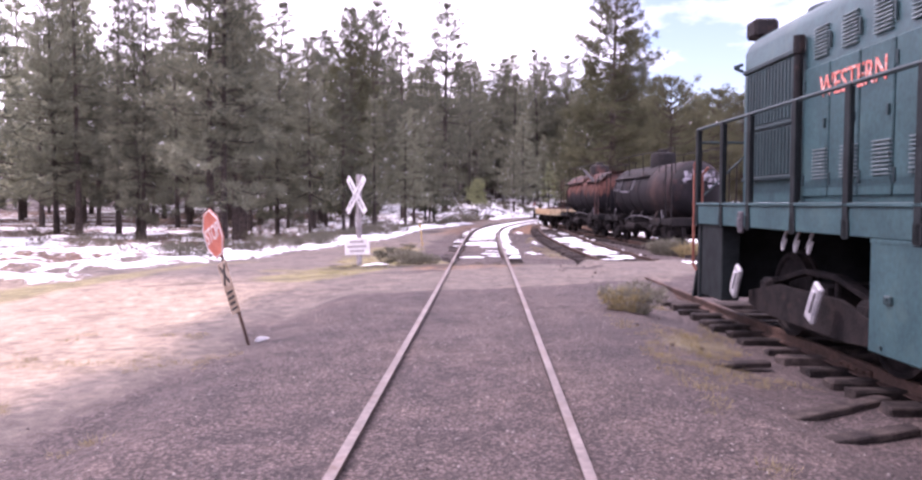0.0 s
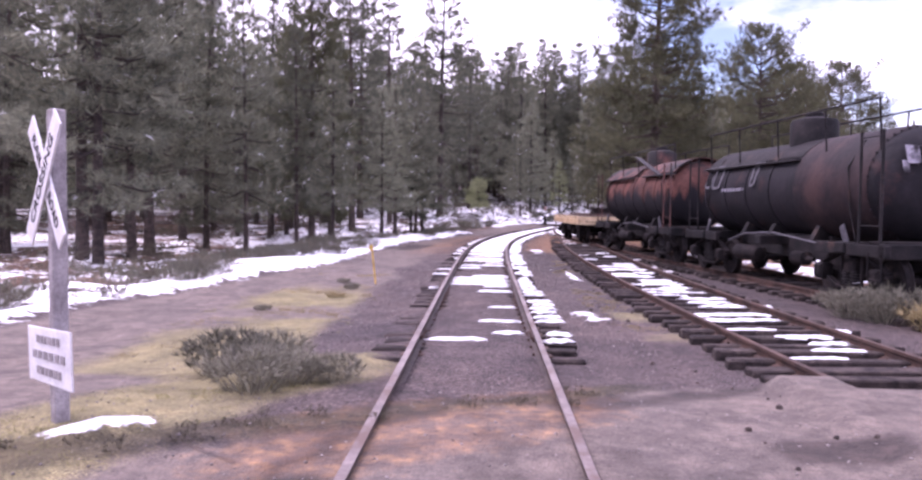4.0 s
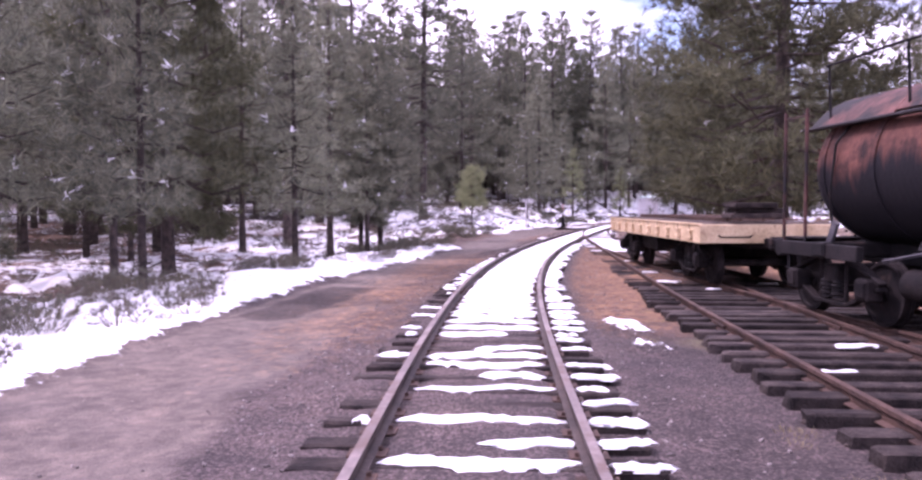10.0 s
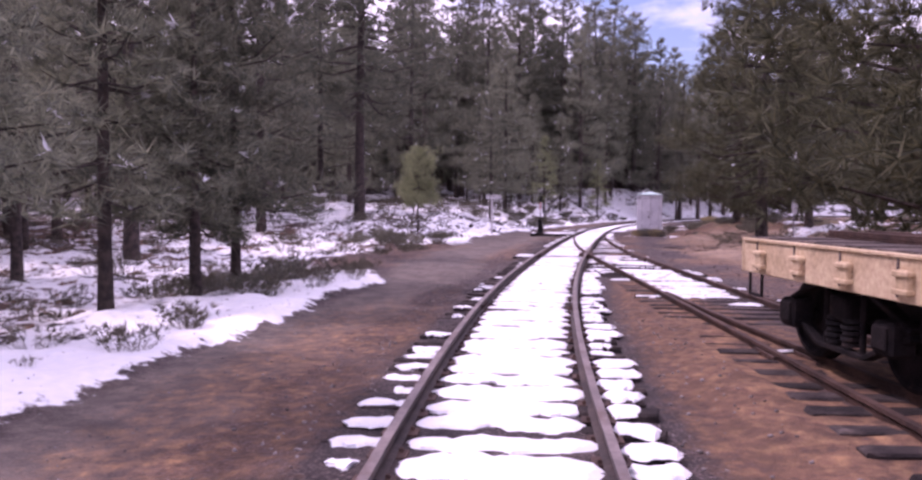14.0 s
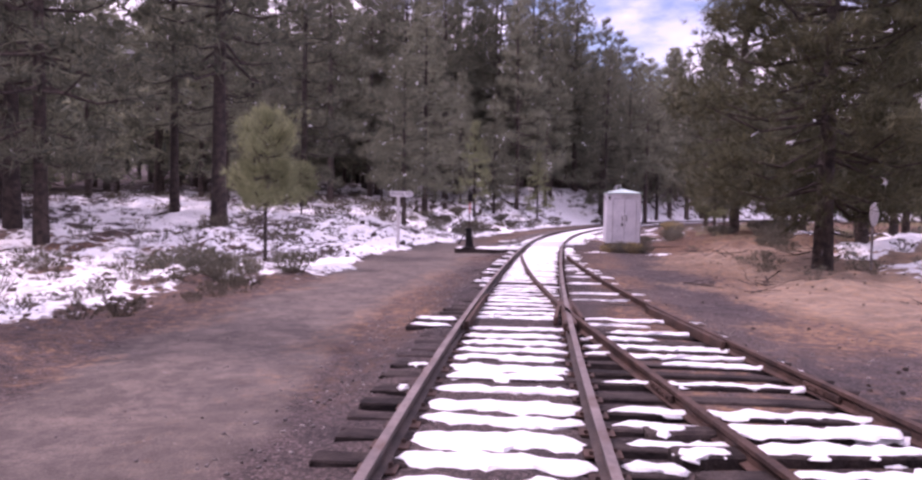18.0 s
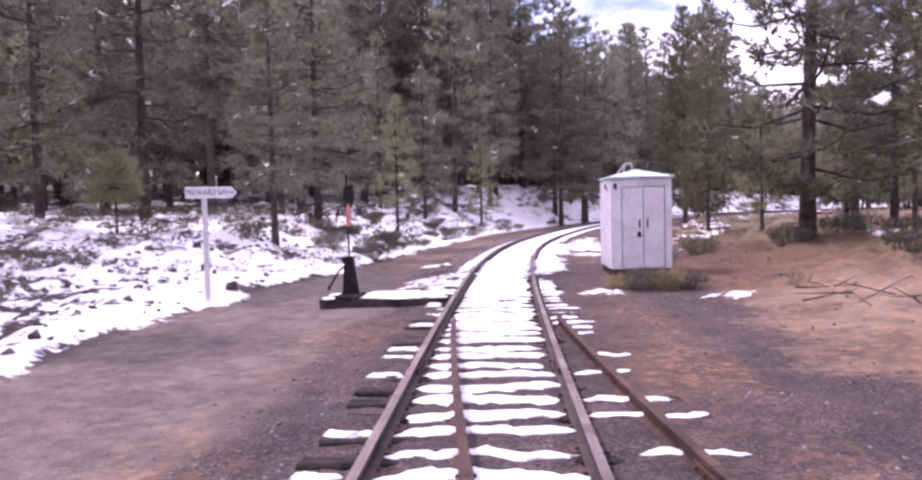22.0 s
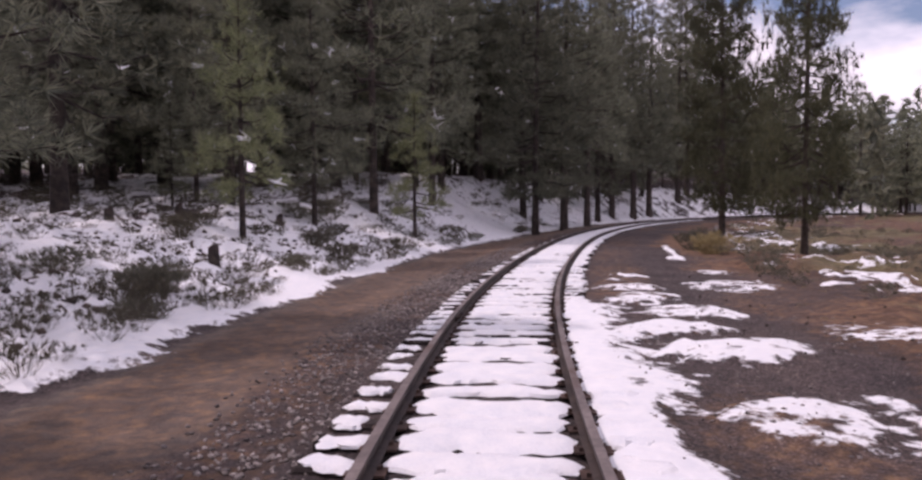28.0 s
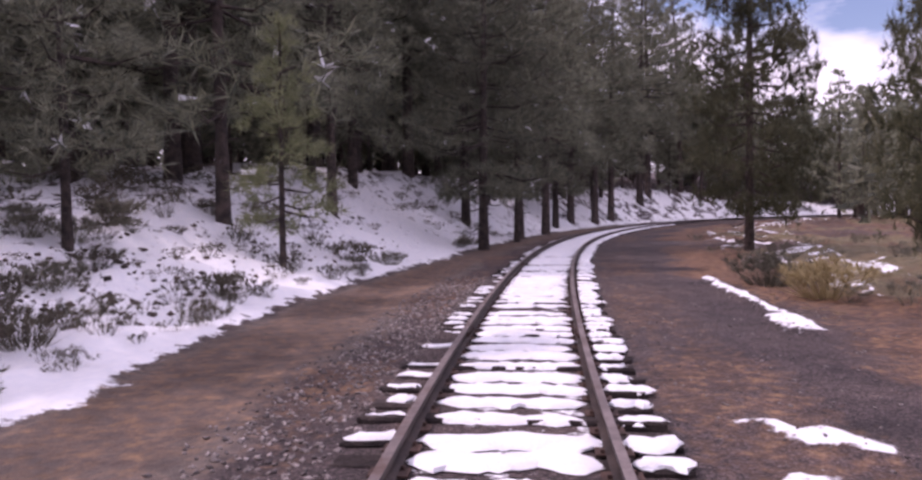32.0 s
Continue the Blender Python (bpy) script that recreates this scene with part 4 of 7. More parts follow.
def make_pine(seed, height, base, radius, limbs, tufts, blade_n, tuft_size, trunk_r, shape="cone", needle=None, snowy=22, dead=6, width=0.16):
    """One pine: a trunk with limbs, a crown of needle tufts, snow left on some branches."""
    rr, vs, fs = np.random.default_rng(seed), [], []
    bend = rr.normal(0, 0.012, 2) * height
    axis = lambda z: np.array([bend[0] * (z / height) ** 2, bend[1] * (z / height) ** 2, z])
    zs = np.linspace(-0.3, height, 9)
    tube(vs, fs, [axis(z) for z in zs], [trunk_r * (1.25 if z < 0 else max(0.04, 1 - z / height) ** 0.8) + 0.012 for z in zs], 9)
    cen, way = [], []
    whorls = max(6, limbs // 5)
    turn = rr.uniform(0, 6.28)
    for i in range(limbs + dead):
        live = i >= dead
        j = (i - dead) // 5
        t = base + (1 - base) * (np.clip(j + rr.normal(0.5, 0.27), 0.02, whorls) / whorls) ** 0.94 if live else base * rr.uniform(0.35, 1.0)
        t = min(max(t, 0.02), 0.985)
        u = max(0.0, (t - base) / (1 - base))
        if shape == "cone":
            reach = radius * (0.93 * (1 - u) ** 0.66 + 0.05) * (0.5 + 0.5 * min(1, u / 0.2 + 0.35))
        else:
            reach = radius * math.sqrt(max(0.02, 1 - (2 * u - 0.85) ** 2 * 0.8)) * (0.75 if u > 0.8 else 1)
        reach *= rr.uniform(0.62, 1.18) * (1 if live else 0.5)
        az = turn + j * 2.4 + i * 1.2566 + rr.normal(0, 0.28)
        rise = (-0.30 + 0.95 * u if live else -0.2) + rr.normal(0, 0.10)
        p0 = axis(t * height)
        out = np.array([math.cos(az), math.sin(az), rise])
        out /= np.linalg.norm(out)
        p1 = p0 + out * reach * 0.55 - np.array([0, 0, reach * 0.05])
        p2 = p0 + out * reach + np.array([0, 0, reach * 0.14])
        r0 = min(0.06, 0.012 + 0.018 * reach) * (1.2 if shape != "cone" else 1)
        tube(vs, fs, [p0, p1, p2], [r0, r0 * 0.65, r0 * 0.25], 4)
        side = np.cross(out, [0, 0, 1])
        if not live:
            for e in (-1, 1):
                q = p1 + (side * e * 0.45 + out * 0.35) * reach * rr.uniform(0.4, 0.9)
                tube(vs, fs, [p1, q + np.array([0, 0, 0.05])], [r0 * 0.45, r0 * 0.15], 3)
            continue
        k = max(5, int(round(tufts / limbs * (0.40 + 1.0 * reach / radius))))
        twigs_n = 2 + int(reach > 0.8) * 3
        which = rr.integers(0, twigs_n, k)
        along = np.linspace(0.42, 1.0, twigs_n)[which]
        lean = np.where(which % 2 == 0, 1.0, -1.0) * (1.12 - along) * 0.75
        q = rr.uniform(0.15, 1.0, k)
        root_p = p0 + (p2 - p0)[None] * along[:, None]
        c = root_p + (side[None] * (lean * q)[:, None] + out[None] * (0.22 * q)[:, None]) * reach + rr.normal(0, 0.11, (k, 3)) * max(0.7, reach) ** 0.5
        c[:, 2] += 0.05 * reach * q
        cen.append(c)
        way.append(out[None] * 0.55 + side[None] * (lean * 0.8)[:, None] + np.array([[0, 0, 0.42]]) + rr.normal(0, 0.25, (k, 3)))
    top = axis(height)
    cen.append(top[None] + rr.normal(0, 0.08, (5, 3)) - np.array([[0, 0, 0.2]]))
    way.append(np.tile([[0, 0, 1.0]], (5, 1)))
    cen, way = np.concatenate(cen), np.concatenate(way)
    sz = tuft_size * rr.uniform(0.75, 1.3, len(cen)) * (1.06 - 0.48 * np.clip(cen[:, 2] / height, 0, 1) ** 3)
    v, f = blades(rr, cen, way, sz, blade_n, width, 0.75)
    tree = new("pine_tree")
    trunk = part("trunk", raw_mesh("trunk", vs, fs, BARK, True), None, tree)
    part("crown", raw_mesh("crown", v, f, needle or NEEDLE), None, tree)
    if snowy:
        pick = rr.choice(len(cen), min(snowy, len(cen)), replace=False)
        sv, sf = blades(rr, cen[pick] + np.array([[0, 0, 0.06]]), np.tile([[0.0, 0.0, 0.1]], (len(pick), 1)) + rr.normal(0, 0.5, (len(pick), 3)) * [[1, 1, 0.3]], np.full(len(pick), 0.3), 4, 0.34, 0.4)
        tagged(part("branch_snow", raw_mesh("branch_snow", sv, sf, SNOW), None, tree, "snow left on the branches"), kind="stuff")
    return tree


TALL = [make_pine(11, 18, 0.12, 3.0, 100, 2000, 17, 0.41, 0.18, width=0.085),
        make_pine(12, 18, 0.20, 2.6, 92, 1800, 17, 0.40, 0.19, width=0.085),
        make_pine(13, 18, 0.08, 2.7, 104, 2100, 17, 0.40, 0.17, width=0.085),
        make_pine(14, 18, 0.26, 3.1, 80, 1700, 17, 0.42, 0.20, width=0.085)]
BIG = [make_pine(18, 18, 0.10, 4.3, 160, 6200, 20, 0.38, 0.26, needle=NEEDLE_OLD, snowy=20, width=0.075)]
MID = [make_pine(15, 18, 0.14, 2.9, 84, 1600, 13, 0.35, 0.18, snowy=12, width=0.15), make_pine(16, 18, 0.22, 2.5, 76, 1450, 13, 0.35, 0.19, snowy=14, width=0.15), make_pine(17, 18, 0.09, 2.7, 88, 1650, 13, 0.34, 0.17, snowy=30, width=0.15)]
SPREAD = [make_pine(21, 14, 0.22, 3.6, 80, 4200, 15, 0.42, 0.21, "round", NEEDLE_OLD, snowy=14, width=0.08), make_pine(22, 14, 0.18, 3.2, 80, 3800, 16, 0.40, 0.19, "round", NEEDLE_OLD, snowy=20, width=0.08)]
SLIM = [make_pine(31, 11, 0.20, 1.75, 70, 1400, 13, 0.33, 0.11, width=0.085), make_pine(32, 11, 0.14, 1.9, 72, 1450, 13, 0.33, 0.10, width=0.085)]
YOUNG = [make_pine(41, 4.2, 0.40, 1.35, 48, 1500, 16, 0.29, 0.065, "round", NEEDLE_Y, 0, 2, 0.07), make_pine(42, 5, 0.18, 1.0, 44, 640, 15, 0.25, 0.06, "cone", NEEDLE_Y, 4, 2, 0.07)]
FAR = [make_pine(51, 18, 0.14, 2.8, 60, 400, 6, 0.85, 0.17, snowy=0, width=0.22), make_pine(52, 18, 0.26, 2.4, 56, 360, 6, 0.85, 0.18, snowy=0, width=0.22), make_pine(53, 18, 0.10, 2.5, 60, 400, 6, 0.8, 0.16, snowy=0, width=0.22)]
STOCK = {"big": BIG, "tall": TALL, "mid": MID, "spread": SPREAD, "slim": SLIM, "young": YOUNG}
FULL = {"big": 18, "tall": 18, "mid": 18, "spread": 14, "slim": 11, "young": 4.6}
LABELS = {"big": "very tall full-crowned dark pine on the open side", "tall": "tall dark ponderosa pine with a bare lower trunk", "mid": "ponderosa pine standing inside the forest edge", "spread": "broad ponderosa pine with long spreading limbs", "slim": "slim young ponderosa pine in the snow",
          "young": "small bright green pine sapling"}
GROUPS = {"big": "pines on the open side", "tall": "pines along the track", "mid": "pines inside the forest edge", "spread": "pines on the open side", "slim": "slim pines along the track", "young": "pine saplings"}
for kind, stock in STOCK.items():
    for t in stock:
        tagged(t, LABELS[kind], "pine tree", GROUPS[kind])
planted, first_use = [], set()
tree_rng = random.Random(77)


def plant(kind, x, y, height, wide=1.0, pick=None):
    stock = STOCK[kind]
    t = stock[tree_rng.randrange(len(stock)) if pick is None else pick]
    k = height / FULL[kind]
    m = pose(x, y, floor_z(x, y) - 0.05, 0, 0, tree_rng.uniform(0, 360)) @ Matrix.Diagonal((k * wide, k * wide, k, 1))
    planted.append((x, y))
    if t.name not in first_use:
        first_use.add(t.name)
        t.matrix_basis = m
        return t
    ob = copy_thing(t, Matrix())
    ob.matrix_basis = m
    return ob


for kind, x, y, h, w in (
    # the forest side, beside the road
    ("tall", -20.0, 47.4, 16.5, 0.9), ("tall", -20.6, 48.0, 16, 0.9), ("tall", -28.5, 53, 17, 1.1), ("tall", -26.4, 52, 18, 1.1), ("tall", -24.8, 54.5, 17, 1.1), ("tall", -13.1, 41.6, 17, 1.1), ("tall", -14.2, 42.6, 18, 1.1),
    ("tall", -13.8, 46.0, 16, 1.1), ("tall", -14.0, 48.3, 17, 1.15), ("tall", -12.9, 52.8, 16, 1.0), ("slim", -10.0, 49.9, 13, 0.9), ("slim", -8.3, 53.2, 11.5, 0.9), ("big", -8.2, 56.7, 16.6, 0.8),
    ("tall", -13.9, 70.0, 17.5, 1.1), ("tall", -8.6, 75.0, 21, 1.05), ("tall", -7.0, 90.0, 23, 1.05), ("tall", -9.2, 68.3, 13.5, 1.0), ("tall", -11.9, 66.4, 14, 1.0), ("slim", -12.4, 63.6, 12, 1.0), ("slim", -15.0, 65.2, 12, 1.0),
    ("slim", -4.2, 56.7, 8.6, 1.1), ("slim", -3.8, 60.8, 9.6, 1.25), ("slim", -3.0, 63.4, 8.8, 1.1), ("slim", -2.6, 62.2, 8.2, 1.1), ("slim", -2.3, 64.2, 9.8, 1.2), ("slim", -5.6, 48.6, 8.5, 1.0),
    ("tall", -17.0, 60.5, 18, 1.1), ("tall", -20.5, 70.0, 20, 1.1), ("tall", -14.5, 79.0, 20, 1.1), ("tall", -2.2, 99.0, 27, 1.15), ("tall", -11.0, 97.4, 27, 1.15), ("young", 1.8, 81.9, 4.5, 0.66),
    ("slim", 7.1, 101.5, 8.9, 1.25), ("tall", 8.8, 107.0, 13.5, 1.2), ("young", 13.6, 116.9, 6.5, 0.95), ("young", 20.6, 125.0, 5.5, 1.0), ("slim", 11.2, 124.0, 4.4, 1.0), ("young", 1.5, 104.0, 3.2, 1.0),
    ("tall", 23.5, 133.2, 14, 1.1), ("tall", 30.4, 135.6, 18, 1.1), ("slim", 34.8, 141.5, 12, 1.1), ("tall", 36.2, 144.2, 20, 1.1), ("tall", 40.6, 149.4, 20, 1.1), ("tall", 38.2, 153.5, 22, 1.1), ("tall", 53.8, 169.8, 23, 1.0), ("tall", 49.0, 161.0, 23, 1.1), ("tall", 45.2, 156.6, 20, 1.1), ("tall", 52.5, 163.0, 24, 1.15), ("tall", 57.0, 167.5, 24, 1.15), ("tall", 66.5, 176.6, 27, 1.15), ("tall", 70.4, 180.6, 28, 1.15), ("tall", 79.5, 186.5, 28, 1.15),
    # the tall edge of the forest above the bank
    ("tall", 14.9, 135.9, 25, 1.2), ("tall", 18.9, 137.0, 25, 1.2), ("tall", 7.0, 136.0, 25, 1.2), ("tall", 9.7, 139.2, 26, 1.2), ("tall", 18.2, 131.6, 20, 1.1), ("tall", 15.4, 139.0, 24, 1.2), ("tall", 13.2, 131.4, 23, 1.1),
    ("tall", 2.5, 143.0, 25, 1.2), ("tall", -0.7, 141.4, 26, 1.2), ("tall", -5.3, 133.5, 25, 1.2), ("tall", 6.0, 146.0, 25, 1.2), ("tall", 24.8, 143.7, 24, 1.2), ("tall", 27.6, 147.0, 25, 1.2), ("tall", 31.5, 149.7, 24, 1.2),
    # the spires that stand over the end of the straight
    ("tall", 15.6, 160.0, 29.5, 1.0), ("tall", 8.8, 158.0, 27.5, 1.0), ("tall", 21.1, 156.5, 22.5, 1.0), ("tall", 33.1, 144.4, 22.5, 0.9), ("tall", 27.2, 157.0, 26.5, 1.0), ("tall", 31.8, 154.5, 24, 1.0), ("tall", 2.6, 128.0, 23, 1.1), ("tall", 6.2, 133.0, 20, 1.1),
    ("tall", 12.2, 152.0, 22, 1.0), ("tall", 18.4, 148.0, 20, 1.0),
    # the open side
    ("big", 38.2, 128.6, 17, 0.64), ("big", 32.8, 116.4, 14.5, 0.52), ("big", 11.5, 57.7, 19, 1.0), ("big", 21.6, 84.1, 15, 0.85), ("tall", 27.5, 90.0, 14, 1.1), ("tall", 33.0, 96.0, 15, 1.1), ("slim", 36.0, 104.0, 11, 1.1), ("spread", 31.0, 88.0, 11, 1.0),
    ("big", 17.0, 79.5, 16, 1.0), ("tall", 21.6, 92.8, 17, 1.25), ("young", 24.2, 98.6, 4.6, 1.0), ("tall", 28.8, 99.4, 14, 1.1), ("slim", 26.5, 95.0, 11, 1.1),
    ("slim", 30.6, 102.0, 10, 1.1), ("spread", 12.1, 43.6, 8.9, 0.8), ("spread", 19.0, 51.0, 9, 0.8), ("spread", 27.0, 50.0, 9, 1.0), ("slim", 34.0, 47.0, 10, 1.1), ("spread", 21.0, 62.0, 11, 1.0), ("spread", 15.5, 47.0, 7.0, 0.9),
):
    plant(kind, x, y, h, w, (0 if h < 4.55 else 1) if kind == "young" else None)

# more pines close along the outer side of the far curve
edge_rng = random.Random(15)
for k, s in enumerate(np.concatenate([np.arange(112, 226, 2.6), np.arange(122, 226, 2.4)])):
    d = -edge_rng.uniform(7.5, 13) if k < 44 else -edge_rng.uniform(13, 20)
    x, y, _ = main.at(s + edge_rng.uniform(-1, 1), d)
    if not (d > 0 and 39.5 < math.degrees(math.atan2(x - 14.4, y - 97.4)) < 80) and all((x - a) ** 2 + (y - b) ** 2 > 7 for a, b in planted):
        plant("mid" if s > 130 or d > 0 else "slim", float(x), float(y), edge_rng.uniform(12, 20) if s > 125 else edge_rng.uniform(7, 11))

# the forest behind, kept off the tracks and the road: singly near its edge, joined deeper in
spots = random.Random(9)


def lookout(x, y):
    """The open grassland on the right past the shed, kept free of tall trees."""
    a, r = math.degrees(math.atan2(x - 14.4, y - 97.4)), math.hypot(x - 14.4, y - 97.4)
    return 39.5 < a < 80 and r < 95


deep, tries = [], 0
while tries < 9000 and len(planted) < 340:
    tries += 1
    s, u = spots.uniform(20, 189), spots.random()
    left = spots.random() < 0.64
    d = -(12 + 62 * u ** 1.2) if left else (15 + 55 * u ** 1.2)
    if not left and (s < 104 or (s < 90 and spots.random() < 0.4) or (s > 88 and (d < 46 or s > 140))):
        continue
    if left and ((84 < s < 114 and d > -60 and spots.random() < 0.45) or (s < 66 and (d > -24 or s < 40 or spots.random() < 0.35)) or (s < 84 and (d > -24 or spots.random() < 0.5)) or (s < 110 and d > -17)):
        continue
    x, y, _ = main.at(s, d)
    if lookout(x, y):
        continue
    ss, dd = main.near([x], [y])
    gap = 22 if abs(d) < 30 else 14
    if abs(dd[0]) < 11 or y < 26 or any((x - a) ** 2 + (y - b) ** 2 < gap for a, b in planted):
        continue
    h = spots.uniform(15, 21) if y < 75 else spots.uniform(18, 26)
    if not left:
        h = 0.55 * h
    if abs(d) < 32 and s < 150:
        plant("mid", float(x), float(y), min(h, 20.5), spots.uniform(1.0, 1.18))
    else:
        planted.append((x, y))
        deep.append((float(x), float(y), h))
# and where the track leaves the view round the curve
for i in range(260):
    a, r = radians(spots.uniform(8, 62)), spots.uniform(55, 150)
    x, y = 13 + r * math.sin(a), 94 + r * math.cos(a)
    ss, dd = main.near([x], [y])
    if lookout(x, y) or (ss[0] < 232 and dd[0] > -8) or any((x - p) ** 2 + (y - q) ** 2 < 8 for p, q in planted):
        continue
    planted.append((x, y))
    deep.append((x, y, spots.uniform(15, 23) if a < radians(40) else spots.uniform(9, 13)))
for x, y in ((50, 158), (54, 160), (57.5, 166), (61, 169), (46.5, 156), (52, 168), (43, 153)):
    ss, dd = main.near([x], [y])
    if abs(dd[0]) > 5:
        deep.append((x, y, spots.uniform(22, 26)))
# the low treeline past the grassland
for i in range(230):
    a, r = radians(spots.uniform(37, 78)), spots.uniform(98, 150)
    x, y = 14.4 + r * math.sin(a), 97.4 + r * math.cos(a)
    ss, dd = main.near([x], [y])
    if abs(dd[0]) > 8 or ss[0] > 232:
        deep.append((x, y, spots.uniform(11, 16.5)))
fv, ff, fm, o = [], [], [], 0
stock = []
for t in FAR:
    got = []
    for child in t.children:
        me = child.data
        co = np.zeros(len(me.vertices) * 3, np.float32)
        me.vertices.foreach_get("co", co)
        got.append((co.reshape(-1, 3), [tuple(p.vertices) for p in me.polygons], 0 if child.name.startswith("trunk") else 1))
    stock.append(got)
    for child in list(t.children):
        bpy.data.objects.remove(child)
    bpy.data.objects.remove(t)
for x, y, h in deep:
    k, a, w = h / 18, spots.uniform(0, 6.28), spots.uniform(1.1, 1.45)
    q = np.array([[w * math.cos(a), -w * math.sin(a), 0], [w * math.sin(a), w * math.cos(a), 0], [0, 0, 1]]) * k
    for co, polys, slot in spots.choice(stock):
        fv.append(co @ q.T + np.array([[x, y, floor_z(x, y) - 0.05]]))
        for p in polys:
            p = [i + o for i in p]
            ff += [p] if len(p) == 3 else [p[:3], [p[0], p[2], p[3]]]
            fm += [slot] * (len(p) - 2)
        o += len(co)
me = raw_mesh("forest", np.concatenate(fv), np.array(ff), BARK)
me.materials.append(NEEDLE)
me.polygons.foreach_set("material_index", np.array(fm, np.int32))
tagged(new("forest", me), "deep pine forest of dark green trees", "forest", kind="stuff")

# low woods all round, far off
wv, wf, o = [], [], 0
wr = np.random.default_rng(8)
for i in range(1000):
    a = wr.uniform(0, 2 * math.pi)
    r = wr.uniform(88, 230)
    x, y = 12 + r * math.cos(a), 75 + r * math.sin(a)
    ss, dd = main.near([x], [y])
    if (y < 20 and abs(x) < 30) or (abs(dd[0]) < 14 and ss[0] < 234):
        continue
    h = wr.uniform(9, 13) if x > 40 and y < 190 else wr.uniform(12, 21)
    k = 70
    u = wr.uniform(0.02, 1, k)
    rad = 2.6 * (1 - u) ** 0.7 * wr.uniform(0.2, 1, k)
    t = wr.uniform(0, 2 * math.pi, k)
    z0 = floor_z(float(np.clip(x, -550, 550)), float(np.clip(y, -550, 700)))
    cen = np.stack([x + rad * np.cos(t), y + rad * np.sin(t), z0 + u * h], 1)
    v, f = blades(wr, cen, np.tile([[0, 0, 0.4]], (k, 1)), np.full(k, 1.5), 4, 0.35, 0.8)
    wv.append(v)
    wf.append(f + o)
    o += len(v)
    tv = np.array([[x - 0.2, y, z0 - 1], [x + 0.2, y, z0 - 1], [x, y, z0 + h]])
    wv.append(tv)
    wf.append(np.array([[o, o + 1, o + 2]]))
    o += 3
tagged(new("far_woods", raw_mesh("far_woods", np.concatenate(wv), np.concatenate(wf), NEEDLE)), "dark pine woods in the distance", "woods", kind="stuff")


# ---- sagebrush ----
def brush(rr, n=30, r=0.5, h=0.5):
    a, t = rr.uniform(0, 2 * math.pi, n), rr.uniform(0, 1, n) ** 0.6
    cen = np.stack([np.cos(a) * t * r * 0.35, np.sin(a) * t * r * 0.35, np.zeros(n)], 1)
    way = np.stack([np.cos(a) * t, np.sin(a) * t, np.full(n, 1.0)], 1)
    v1, f1 = blades(rr, cen, way, np.full(n, h) * rr.uniform(0.6, 1.1, n), 2, 0.025, 0.22)
    b = cen + way / np.linalg.norm(way, axis=1)[:, None] * h * rr.uniform(0.5, 0.95, (n, 1))
    v2, f2 = blades(rr, b, way, np.full(n, h * 0.26), 13, 0.11, 0.75)
    return np.concatenate([v1, v2]), np.concatenate([f1, f2 + len(v1)])


br = np.random.default_rng(4)
KINDS = [brush(br) for _ in range(8)]


def scatter(name, label, want, pick, count, lo=0.5, hi=1.3, material=None, kinds=None):
    """Brush over a stretch of the plan, joined: pick(rng) gives a place or nothing."""
    vv, ff, o, done = [], [], 0, 0
    for _ in range(count):
        p = pick(br)
        if p is None:
            continue
        v, f = (kinds or KINDS)[br.integers(0, len(kinds or KINDS))]
        k, t = br.uniform(lo, hi), br.uniform(0, 2 * math.pi)
        q = np.array([[math.cos(t), -math.sin(t), 0], [math.sin(t), math.cos(t), 0], [0, 0, 1]]) * k
        vv.append(v @ q.T + np.array([[p[0], p[1], floor_z(*p) - 0.04]]))
        ff.append(f + o)
        o += len(v)
    return tagged(new(name, raw_mesh(name, np.concatenate(vv), np.concatenate(ff), material or SAGE)), label, want, kind="stuff")


def on_bank(r):
    s = r.uniform(24, 150)
    e = float(np.interp(s, EDGE_S, EDGE_D))
    d = e - 0.5 - 15 * r.uniform(0, 1) ** 1.6
    x, y, _ = main.at(s, d)
    return None if vnoise([x], [y], 3.0, 88)[0] < (0.6 if s < 62 or 84 < s < 101 else 0.42) else (float(x), float(y))


def on_right(r):
    s = r.uniform(78, 150)
    x, y, _ = main.at(s, 5.5 + 12 * r.uniform(0, 1) ** 1.3)
    return None if vnoise([x], [y], 3.0, 89)[0] < 0.5 else (float(x), float(y))


def in_woods(r):
    s, d = r.uniform(34, 135), -(9 + 34 * r.uniform(0, 1) ** 1.2)
    x, y, _ = main.at(s, d)
    return None if vnoise([x], [y], 5.0, 93)[0] < 0.4 else (float(x), float(y))


def by_woods(r):
    s = r.uniform(24, 64)
    d = float(np.interp(s, EDGE_S, EDGE_D)) - (0.5 if s < 34 else 1.5) - 3.2 * r.uniform(0, 1) ** 1.3
    x, y, _ = main.at(s, d)
    return None if vnoise([x], [y], 2.4, 95)[0] < 0.50 else (float(x), float(y))


